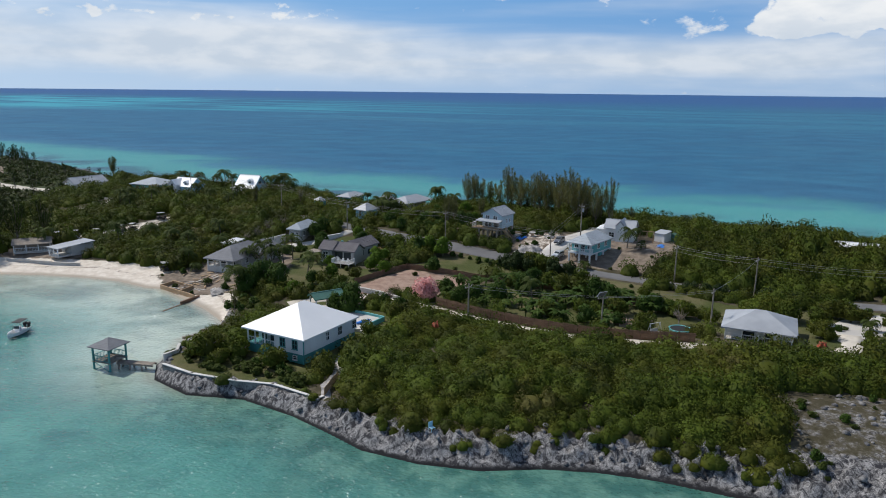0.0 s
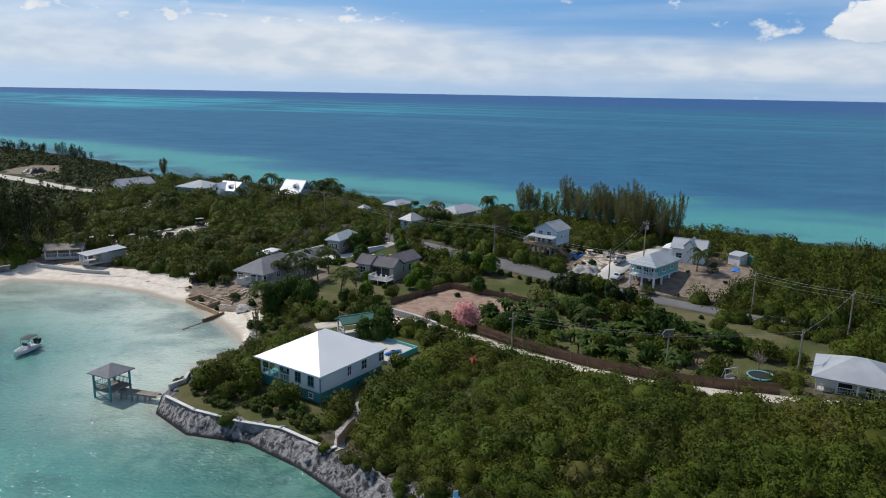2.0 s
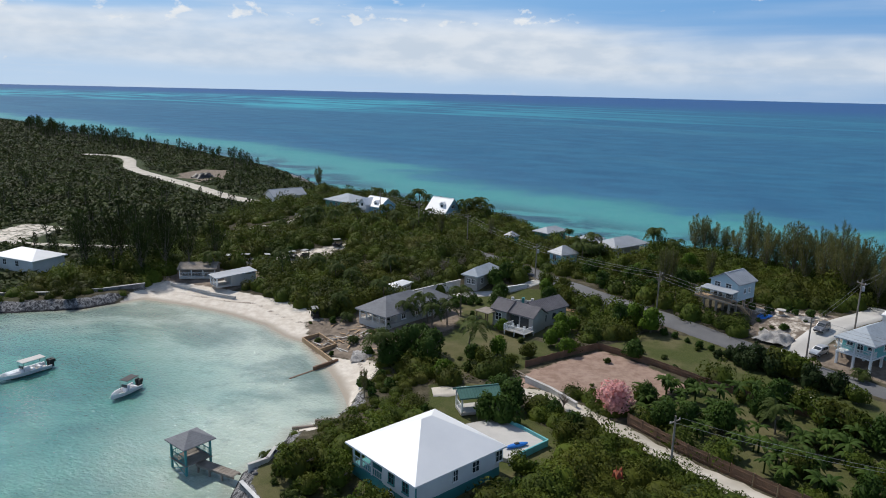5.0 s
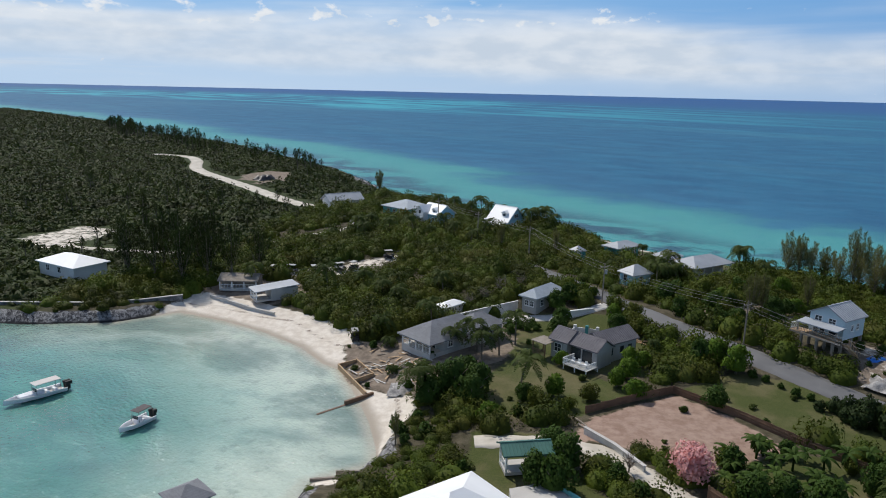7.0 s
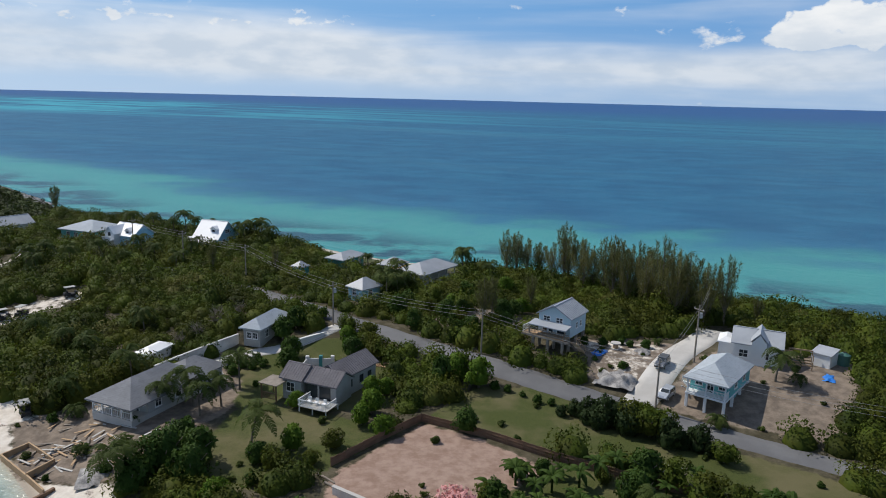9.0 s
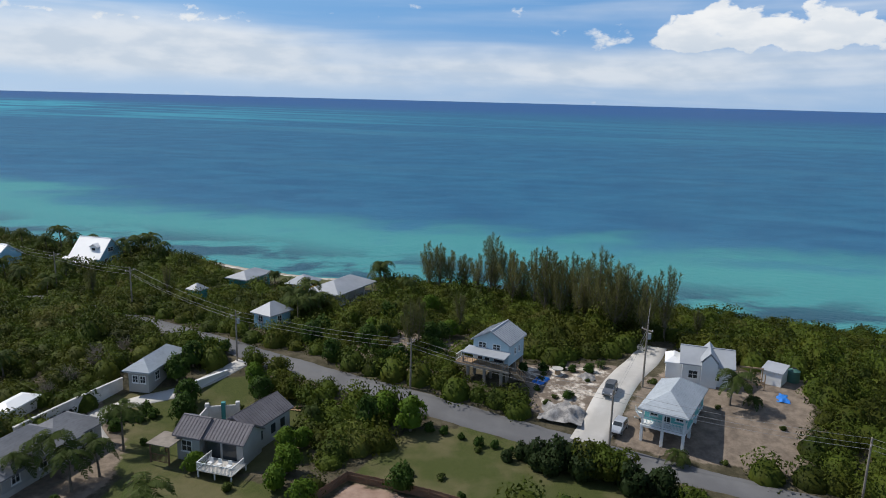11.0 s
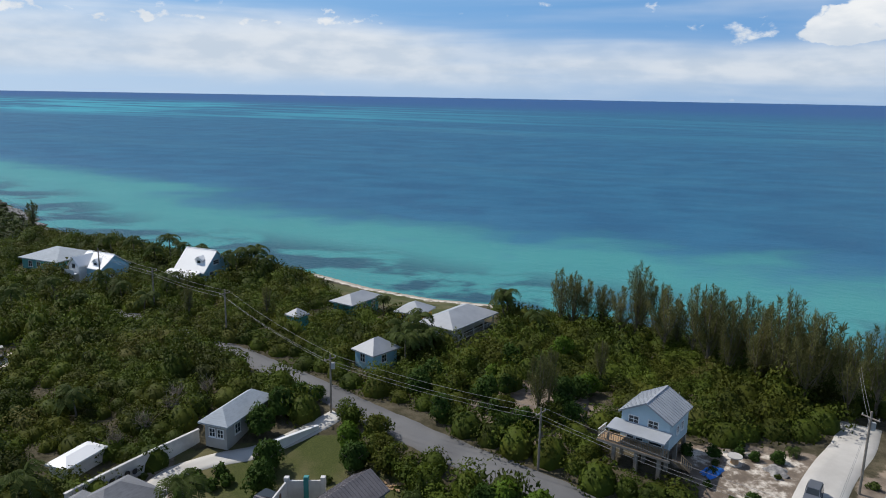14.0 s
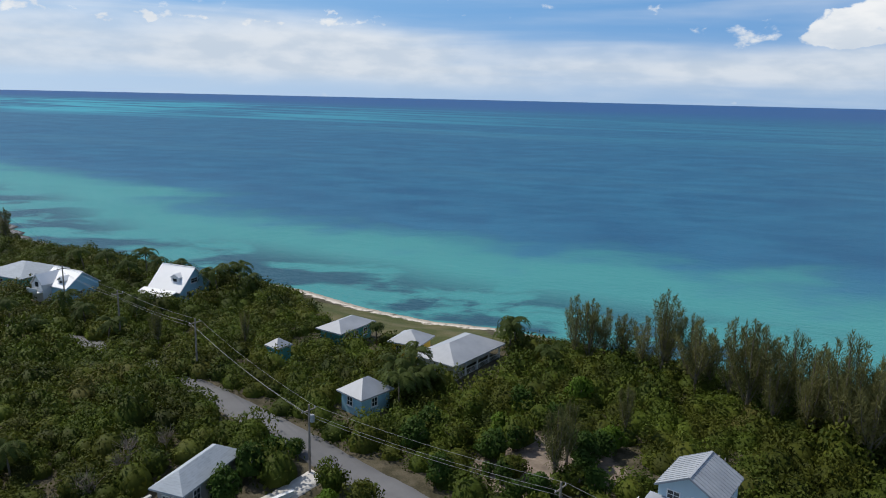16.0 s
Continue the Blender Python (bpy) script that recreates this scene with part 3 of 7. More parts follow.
# ---- sea ----
def sea_surface():
    m = bpy.data.materials.new("sea_water")
    m.use_nodes = True
    n = Nodes(m.node_tree)
    where = n.place()
    off, cove = n.attribute("off"), n.attribute("cove")
    drift = n.noise(n.scaled(where, 0.006, 0.011, 1.0), 1.0, 6.0, 0.6, 0.4)
    patch = n.noise(n.scaled(where, 0.03, 0.045, 1.0), 1.0, 6.0, 0.6, 0.3)
    fine = n.noise(where, 0.25, 5.0, 0.65)
    turned = n.add("VectorRotate", rotation_type="Z_AXIS")
    n.put(turned.inputs["Vector"], where)
    turned.inputs["Angle"].default_value = radians(26)
    streak = n.noise(n.scaled(turned.outputs[0], 0.0012, 0.008, 1.0), 1.0, 5.0, 0.55, 0.3)
    bent = n.math("ADD", off, n.math("MULTIPLY", n.math("SUBTRACT", drift, 0.5), 110.0))
    bent = n.math("ADD", bent, n.math("MULTIPLY", n.math("SUBTRACT", patch, 0.5), 80.0))
    shallow = n.mix(patch, (0.05, 0.23, 0.245), (0.09, 0.34, 0.325))
    grassy = n.mix(n.step(patch, 0.3, 0.7), (0.025, 0.105, 0.202), (0.037, 0.154, 0.26))
    colour = n.mix(n.step(bent, 48, 92), shallow, grassy)
    colour = n.mix(n.math("MULTIPLY", n.step(streak, 0.5, 0.68), n.math("MULTIPLY", n.step(bent, 95, 220), 0.4)), colour, (0.065, 0.19, 0.27))
    bars = n.math("MULTIPLY", n.step(streak, 0.44, 0.58), n.math("MULTIPLY", n.step(off, 520, 800), n.math("SUBTRACT", 1.0, n.step(off, 1500, 2100))))
    parts = n.add("SeparateXYZ")
    n.put(parts.inputs[0], where)
    west = n.math("SUBTRACT", 1.0, n.step(parts.outputs[0], -900, 500))
    colour = n.mix(n.math("MULTIPLY", bars, n.math("ADD", 0.12, n.math("MULTIPLY", west, 0.8))), colour, (0.06, 0.36, 0.44))
    colour = n.mix(n.step(n.math("ADD", off, n.math("MULTIPLY", n.math("SUBTRACT", streak, 0.5), 900.0)), 1300, 2600), colour, (0.034, 0.1, 0.25))
    thread = n.noise(n.scaled(turned.outputs[0], 0.01, 0.07, 1.0), 1.0, 5.0, 0.6, 0.2)
    colour = n.mix(n.math("MULTIPLY", n.math("MULTIPLY", n.step(thread, 0.48, 0.7), n.step(off, 60, 160)), 0.38), colour, (0.028, 0.1, 0.195))
    colour = n.mix(n.math("MULTIPLY", n.math("MULTIPLY", n.step(thread, 0.45, 0.25), n.step(off, 60, 160)), 0.3), colour, (0.055, 0.22, 0.3))
    reef = n.math("MULTIPLY", n.step(patch, 0.43, 0.54), n.math("MULTIPLY", n.math("SUBTRACT", 1.0, n.step(off, 12, 42)), n.step(off, 0.3, 2.0)))
    colour = n.mix(n.math("MULTIPLY", reef, 0.85), colour, (0.022, 0.06, 0.105))
    # the cove: pale sand close in, green water farther out, thin weed in patches
    bar = n.mix(n.step(n.math("ADD", off, n.math("MULTIPLY", n.math("SUBTRACT", patch, 0.5), 22.0)), 4, 40), (0.48, 0.56, 0.47), (0.125, 0.42, 0.37))
    bar = n.mix(n.math("MULTIPLY", n.step(patch, 0.45, 0.62), 0.7), bar, (0.07, 0.135, 0.12))
    bar = n.mix(n.math("MULTIPLY", n.step(n.noise(where, 0.3, 6.0, 0.65), 0.52, 0.7), 0.4), bar, (0.12, 0.17, 0.15))
    bar = n.mix(n.step(off, 0.0, 2.5), (0.42, 0.4, 0.32), bar)
    deep = n.mix(n.step(patch, 0.35, 0.7), (0.036, 0.16, 0.135), (0.1, 0.3, 0.245))
    bed = n.noise(where, 0.11, 6.0, 0.65, 0.4)
    deep = n.mix(n.math("MULTIPLY", n.step(bed, 0.5, 0.68), 0.45), deep, (0.025, 0.115, 0.11))
    ledge = n.math("MULTIPLY", n.math("SUBTRACT", 1.0, n.step(n.math("ADD", off, n.math("MULTIPLY", n.math("SUBTRACT", bed, 0.5), 14.0)), 2, 13)), 0.6)
    deep = n.mix(ledge, deep, n.mix(n.step(fine, 0.4, 0.6), (0.03, 0.085, 0.07), (0.12, 0.23, 0.175)))
    inner = n.mix(n.attribute("sandy"), deep, bar)
    colour = n.mix(cove, colour, inner)
    shader = n.add("BsdfPrincipled")
    n.put(shader.inputs["Base Color"], colour)
    n.put(shader.inputs["Roughness"], n.math("ADD", 0.035, n.math("MULTIPLY", n.step(n.math("ADD", off, n.math("MULTIPLY", n.math("SUBTRACT", 1.0, cove), 300.0)), 90, 500), 0.45)))
    shader.inputs["IOR"].default_value = 1.33
    n.put(shader.inputs["Specular IOR Level"], n.math("ADD", 0.06, n.math("MULTIPLY", cove, n.math("SUBTRACT", 0.44, n.math("MULTIPLY", n.step(off, 60, 130), 0.3)))))
    swell = n.noise(n.scaled(turned.outputs[0], 0.28, 0.5, 1.0), 1.0, 3.0, 0.5, 0.4)
    ripple = n.noise(n.scaled(where, 1.7, 2.3, 1.0), 1.0, 2.0, 0.5, 0.3)
    bump = n.add("Bump")
    bump.inputs["Strength"].default_value, bump.inputs["Distance"].default_value = 1.0, 1.0
    n.put(bump.inputs["Height"], n.math("ADD", n.math("MULTIPLY", swell, 0.16), n.math("MULTIPLY", ripple, 0.14)))
    n.put(shader.inputs["Normal"], bump.outputs[0])
    # small steep wavelets in the bay catch the sun
    chop = n.add("Bump")
    chop.inputs["Strength"].default_value, chop.inputs["Distance"].default_value = 1.0, 1.0
    n.put(chop.inputs["Height"], n.math("MULTIPLY", n.noise(n.scaled(turned.outputs[0], 1.5, 2.1, 1.0), 1.0, 1.0, 0.5, 0.2), 0.43))
    n.put(shader.inputs["Coat Normal"], chop.outputs[0])
    n.put(shader.inputs["Coat Weight"], n.math("MULTIPLY", cove, 0.5))
    shader.inputs["Coat Roughness"].default_value, shader.inputs["Coat IOR"].default_value = 0.12, 1.33
    n.tree.links.new(shader.outputs[0], n.add("OutputMaterial").inputs[0])
    return m


def build_sea():
    radii = [0.0]
    while radii[-1] < 4820:
        radii.append(radii[-1] + max(2.2, 0.022 * radii[-1]))
    count = 400
    turn = np.linspace(0, 2 * math.pi, count + 1)
    r, a = np.meshgrid(np.array(radii), turn)
    px, py = (r * np.cos(a)).ravel(), (r * np.sin(a) + 110).ravel()
    # far out the surface is laid so that its rim stands where the true horizon does
    pz = 24.0 * np.clip((r.ravel() - 900) / 3900, 0, None) ** 2
    me = mesh_of("sea", np.stack([px, py, pz], 1), grid_faces(len(radii), count + 1)[:, ::-1], sea_surface(), True)
    near_bay, near_ocean = away(px, py, BAY), away(px, py, OCEAN)
    point_attribute(me, "off", np.minimum(near_bay, near_ocean))
    point_attribute(me, "cove", (near_bay < near_ocean) * 1.0)
    point_attribute(me, "sandy", 1 - ease(away(px, py, [(-34, 112), (-31, 116), (-41, 130), (-53, 140), (-70, 148), (-90, 150)]), 6, 34))
    return tagged(new("sea", me), "clear turquoise and blue sea over sand and seagrass", "water", kind="structure")


build_sea()


# ---- building blocks ----
def thing(name, label, category, m, group="", kind=""):
    """An empty at a thing's base."""
    ob = new(name)
    ob.empty_display_size = 0.3
    ob.matrix_world = m
    return tagged(ob, label, category, group, kind)


def part(name, me, parent, mat=None, label=""):
    """Links a mesh, or a bmesh, as one part under its thing."""
    if isinstance(me, bmesh.types.BMesh):
        bm, me = me, bpy.data.meshes.new(name)
        bm.to_mesh(me)
        bm.free()
    if mat and not me.materials:
        me.materials.append(mat)
    ob = new(name, me)
    ob.parent = parent
    return tagged(ob, label)


def box(bm, x0, y0, z0, x1, y1, z1, m=None):
    """A box with slightly broken edges."""
    made = bmesh.ops.create_cube(bm, size=1.0)["verts"]
    bmesh.ops.transform(bm, matrix=Matrix.Translation(((x0 + x1) / 2, (y0 + y1) / 2, (z0 + z1) / 2)) @ Matrix.Diagonal((x1 - x0, y1 - y0, z1 - z0, 1)), verts=made)
    if m:
        bmesh.ops.transform(bm, matrix=m, verts=made)
    return made


def boxed(*spans, bevel=0.0):
    bm = bmesh.new()
    for s in spans:
        box(bm, *s)
    if bevel:
        bmesh.ops.bevel(bm, geom=bm.edges[:], offset=bevel, segments=1, affect="EDGES")
    return bm


def tube(bm, path, radii, sides=8):
    """A tapered tube along points."""
    rings = []
    for k, (p, r) in enumerate(zip(path, radii)):
        p = Vector(p)
        along = (Vector(path[min(k + 1, len(path) - 1)]) - Vector(path[max(k - 1, 0)])).normalized()
        side = along.cross(Vector((0.31, 0.95, 0.05))).normalized()
        up = side.cross(along)
        rings.append([bm.verts.new(p + r * (math.cos(a) * side + math.sin(a) * up)) for a in (2 * math.pi * j / sides for j in range(sides))])
    for a, b in zip(rings, rings[1:]):
        for j in range(sides):
            bm.faces.new((a[j], a[(j + 1) % sides], b[(j + 1) % sides], b[j]))
    bm.faces.new(rings[0][::-1]), bm.faces.new(rings[-1])
    return bm


def strip(name, label, line, width, mat, lift, thick=0.0, ragged=0.0, category="road"):
    """A road or track laid on the ground along a line, with a slightly uneven edge."""
    pts = [Vector(p) for p in line]
    fine = []
    for k in range(len(pts) - 1):
        p0, p1, p2, p3 = pts[max(k - 1, 0)], pts[k], pts[k + 1], pts[min(k + 2, len(pts) - 1)]
        steps = max(2, int((p2 - p1).length / 1.2))
        for j in range(steps):
            s = j / steps
            fine.append(0.5 * ((2 * p1) + (p2 - p0) * s + (2 * p0 - 5 * p1 + 4 * p2 - p3) * s * s + (3 * p1 - p0 - 3 * p2 + p3) * s ** 3))
    fine.append(pts[-1])
    across = [-0.5, -0.46, -0.2, 0.0, 0.2, 0.46, 0.5]
    rows = []
    for k, p in enumerate(fine):
        along = (fine[min(k + 1, len(fine) - 1)] - fine[max(k - 1, 0)]).normalized()
        side = Vector((-along.y, along.x))
        for j, u in enumerate(across):
            wob = ragged * math.sin(k * 1.9 + j) * math.sin(k * 0.7) * (abs(u) > 0.4)
            q = p + side * (u * width + wob)
            rows.append((q.x, q.y, -0.25 if abs(u) == 0.5 else lift))
    rows = np.array(rows)
    rows[:, 2] += land_at(rows[:, 0], rows[:, 1])
    me = mesh_of(name, rows, grid_faces(len(across), len(fine)), mat, True)
    return tagged(new(name, me), label, category, kind="structure")


strip("road", "narrow worn grey asphalt road through the village", ROAD, 4.3, M["asphalt"], 0.06, ragged=0.12)
strip("road", "narrow asphalt road running on through scrub", ROAD_WEST, 3.8, M["asphalt"], 0.06, ragged=0.15)
strip("track", "pale coral sand track through low woods", TRACK, 6.0, M["sandtrack"], 0.05, ragged=0.4)
strip("track", "narrow pale sand track between trees", TRACK_SOUTH, 3.0, M["sandtrack"], 0.05, ragged=0.3)
strip("lane", "pale sandy lane beside a brown board fence", LANE, 3.1, M["sandtrack"], 0.05, ragged=0.35)
strip("driveway", "white sand driveway beside the bungalow", EAST_DRIVE, 3.0, M["sandtrack"], 0.06, ragged=0.4)
strip("path", "steep stony footpath down to the bay", STONY_PATH, 1.3, M["rockpale"], 0.08, ragged=0.25, category="path")
strip("car_park", "wide worn asphalt turning place", [(64, 102.5), (71, 106), (79, 108.5), (90, 109)], 9.0, M["concrete"], 0.05, ragged=0.5)
strip("driveway", "wide pale concrete driveway", DRIVE, 4.6, M["concrete"], 0.07)
strip("driveway", "curving pale concrete garden drive", GARAGE_DRIVE, 2.7, M["concrete"], 0.07)


# ---- houses ----
def frame_of(a, b, z):
    """The pose of a plan whose x axis runs from corner a to corner b."""
    d = Vector(b) - Vector(a)
    return Matrix.Translation((a[0], a[1], z)) @ Matrix.Rotation(math.atan2(d.y, d.x), 4, "Z"), d.length


def roof_mesh(x0, y0, x1, y1, eave, ridge, style, thick=0.16):
    """A closed roof: hip, gable along x or along y, or a lean-to that rises along y."""
    w, d = x1 - x0, y1 - y0
    cx, cy = (x0 + x1) / 2, (y0 + y1) / 2
    if style == "hip":
        if w >= d:
            r0, r1 = (x0 + d / 2 * 0.97, cy), (x1 - d / 2 * 0.97, cy)
        else:
            r0, r1 = (cx, y0 + w / 2 * 0.97), (cx, y1 - w / 2 * 0.97)
    elif style == "gx":
        r0, r1 = (x0, cy), (x1, cy)
    elif style == "gy":
        r0, r1 = (cx, y0), (cx, y1)
    bm = bmesh.new()
    for lift in (0.0, -thick):
        e = [bm.verts.new((x, y, eave + lift)) for x, y in ((x0, y0), (x1, y0), (x1, y1), (x0, y1))]
        if style == "lean":
            e[2].co.z = e[3].co.z = ridge + lift
            top = [e]
        else:
            p, q = bm.verts.new((*r0, ridge + lift)), bm.verts.new((*r1, ridge + lift))
            along = style == "gx" or (style == "hip" and w >= d)
            if along:
                top = [(e[0], e[1], q, p), (e[2], e[3], p, q)]
                ends = [(e[1], e[2], q), (e[3], e[0], p)]
            else:
                top = [(e[1], e[2], q, p), (e[3], e[0], p, q)]
                ends = [(e[0], e[1], p), (e[2], e[3], q)]
            if style == "hip":
                top += ends
        for f in top:
            bm.faces.new(f if not lift else list(f)[::-1])
        if lift == 0.0:
            upper = (e, None if style == "lean" else (p, q))
    bm.verts.ensure_lookup_table()
    n = len(bm.verts) // 2
    if style in ("hip", "lean"):
        ring = [0, 1, 2, 3]
    elif style == "gx":
        ring = [0, 1, 5, 2, 3, 4]
    else:
        ring = [0, 4, 1, 2, 5, 3]
    for a, b in zip(ring, ring[1:] + ring[:1]):
        bm.faces.new((bm.verts[a], bm.verts[a + n], bm.verts[b + n], bm.verts[b]))
    bmesh.ops.recalc_face_normals(bm, faces=bm.faces[:])
    return bm


def gable_walls(x0, y0, x1, y1, z0, eave, ridge, style):
    """The walls of a house as one shell with its gables, and a floor under it."""
    bm = bmesh.new()
    lo = [bm.verts.new((x, y, z0)) for x, y in ((x0, y0), (x1, y0), (x1, y1), (x0, y1))]
    hi = [bm.verts.new((x, y, eave)) for x, y in ((x0, y0), (x1, y0), (x1, y1), (x0, y1))]
    for k in range(4):
        bm.faces.new((lo[k], lo[(k + 1) % 4], hi[(k + 1) % 4], hi[k]))
    cx, cy = (x0 + x1) / 2, (y0 + y1) / 2
    if style == "gy":
        for a, b, y in ((0, 1, y0), (2, 3, y1)):
            bm.faces.new((hi[a], hi[b], bm.verts.new((cx, y, ridge))))
    elif style == "gx":
        for a, b, x in ((1, 2, x1), (3, 0, x0)):
            bm.faces.new((hi[a], hi[b], bm.verts.new((x, cy, ridge))))
    bm.faces.new(lo[::-1])
    bm.faces.new(hi)
    return bm


def add_window(parent, side, u, z, w, h, x0, y0, x1, y1, frame="white", panes=2, name="window", fill="glass"):
    """A window or door on a side (s, e, n, w) at u along it: a frame, panes and a sill, proud of the wall."""
    turn = {"s": (x0, y0, 0), "e": (x1, y0, 90), "n": (x1, y1, 180), "w": (x0, y1, 270)}[side]
    m = Matrix.Translation((turn[0], turn[1], 0)) @ Matrix.Rotation(radians(turn[2]), 4, "Z")
    hole = new(name)
    hole.parent, hole.matrix_basis, hole.empty_display_size = parent, m @ Matrix.Translation((u, 0, z)), 0.1
    t = 0.09
    bm = boxed((-w / 2 - t, -0.07, -t, -w / 2, 0.05, h + t), (w / 2, -0.07, -t, w / 2 + t, 0.05, h + t), (-w / 2, -0.07, h, w / 2, 0.05, h + t), (-w / 2, -0.07, -t, w / 2, 0.05, 0))
    for k in range(1, panes):
        xx = -w / 2 + w * k / panes
        box(bm, xx - 0.03, -0.055, 0, xx + 0.03, 0.04, h)
    if name == "window":
        box(bm, -w / 2, -0.05, h / 2 - 0.025, w / 2, 0.04, h / 2 + 0.025)
    part("frame", bm, hole, M[frame])
    part("pane", boxed((-w / 2, -0.03, 0, w / 2, 0.03, h)), hole, M[fill])
    if name == "window":
        part("sill", boxed((-w / 2 - 0.15, -0.14, -t - 0.06, w / 2 + 0.15, 0.02, -t)), hole, M[frame])
    return hole


def rail(parent, a, b, z, mat, height=0.95, gap=0.16, name="railing"):
    """A railing from a to b: rails, balusters and end posts, as one part."""
    a, b = Vector(a), Vector(b)
    m = Matrix.Translation((a.x, a.y, z)) @ Matrix.Rotation(math.atan2(b.y - a.y, b.x - a.x), 4, "Z")
    long = (b - a).length
    bm = bmesh.new()
    box(bm, 0, -0.04, height - 0.08, long, 0.04, height, m), box(bm, 0, -0.03, 0.08, long, 0.03, 0.14, m)
    for k in range(int(long / gap) + 1):
        box(bm, k * gap - 0.02, -0.02, 0.1, k * gap + 0.02, 0.02, height - 0.05, m)
    part(name, bm, parent, mat)


def house(name, label, a, b, depth, z0, floor, eave, ridge, style="hip", over=0.55, wall="white", roof="metalroof", windows=(), doors=(), trim="white", skirt=None, porch=None, ribs=0.0, category="house"):
    """A house over the eaves' corners a and b, running back by depth; heights are above the sea. porch: (side, deep, posts)."""
    m, long = frame_of(a, b, z0)
    top = thing(name, label, category, m)
    fl, ev, rd = floor - z0, eave - z0, ridge - z0
    x0, y0, x1, y1 = over, over, long - over, depth - over
    wx0, wy0, wx1, wy1 = x0, y0, x1, y1
    if porch:
        side, deep, posts = porch
        wx0, wy0 = wx0 + deep * (side == "w"), wy0 + deep * (side == "s")
        wx1, wy1 = wx1 - deep * (side == "e"), wy1 - deep * (side == "n")
        if side in "sn":
            y = y0 + 0.12 if side == "s" else y1 - 0.12
            where = [(x0 + 0.12 + (x1 - x0 - 0.24) * k / (posts - 1), y) for k in range(posts)]
            deck = (x0, y0, x1, wy0) if side == "s" else (x0, wy1, x1, y1)
        else:
            x = x0 + 0.12 if side == "w" else x1 - 0.12
            where = [(x, y0 + 0.12 + (y1 - y0 - 0.24) * k / (posts - 1)) for k in range(posts)]
            deck = (x0, y0, wx0, y1) if side == "w" else (wx1, y0, x1, y1)
        part("porch_floor", boxed((deck[0], deck[1], -0.2, deck[2], deck[3], fl + 0.05)), top, M[skirt or "concrete"])
        for px, py in where:
            part("post", boxed((px - 0.1, py - 0.1, fl + 0.05, px + 0.1, py + 0.1, ev - 0.1), bevel=0.02), top, M[trim])
        for p, q in zip(where, where[1:]):
            rail(top, p, q, fl + 0.05, M[trim], gap=0.3)
    part("wall", gable_walls(wx0, wy0, wx1, wy1, -0.3, ev - 0.16 if style == "hip" else ev, rd - 0.2, style), top, M[wall])
    if skirt:
        part("plinth", boxed((wx0 - 0.03, wy0 - 0.03, -0.3, wx1 + 0.03, wy1 + 0.03, fl)), top, M[skirt])
    if style == "hip":
        part("soffit", boxed((0.05, 0.05, ev - 0.22, long - 0.05, depth - 0.05, ev - 0.165)), top, M[trim])
    cover = part("roof", roof_mesh(0, 0, long, depth, ev, rd, style), top, M[roof])
    if style in ("gx", "gy") and ribs:
        slope = boxed()
        half = depth / 2 if style == "gx" else long / 2
        rise = math.atan2(rd - ev, half)
        run = half / math.cos(rise)
        count = int((long if style == "gx" else depth) / ribs)
        for k in range(count + 1):
            s = k * ribs
            for sign in (1, -1):
                if style == "gx":
                    mm = Matrix.Translation((s, depth / 2, rd)) @ Matrix.Rotation(0 if sign > 0 else math.pi, 4, "Z") @ Matrix.Rotation(-rise, 4, "X")
                else:
                    mm = Matrix.Translation((long / 2, s, rd)) @ Matrix.Rotation(-math.pi / 2 if sign > 0 else math.pi / 2, 4, "Z") @ Matrix.Rotation(-rise, 4, "X")
                box(slope, -0.025, 0, 0.0, 0.025, run, 0.05, mm)
        part("seams", slope, cover, M[roof])
    ridge_bar = {"gx": (0, depth / 2 - 0.12, rd - 0.03, long, depth / 2 + 0.12, rd + 0.05), "gy": (long / 2 - 0.12, 0, rd - 0.03, long / 2 + 0.12, depth, rd + 0.05)}.get(style)
    if ridge_bar:
        part("ridge_cap", boxed(ridge_bar, bevel=0.02), cover, M[roof])
    for side, u, z, w, h in windows:
        add_window(top, side, u, fl + z, w, h, wx0, wy0, wx1, wy1, trim)
    for side, u, z, w, h in doors:
        add_window(top, side, u, fl + z, w, h, wx0, wy0, wx1, wy1, trim, 1, "door", "glass")
    return top, m, (wx0, wy0, wx1, wy1, fl, ev, rd, long, depth)


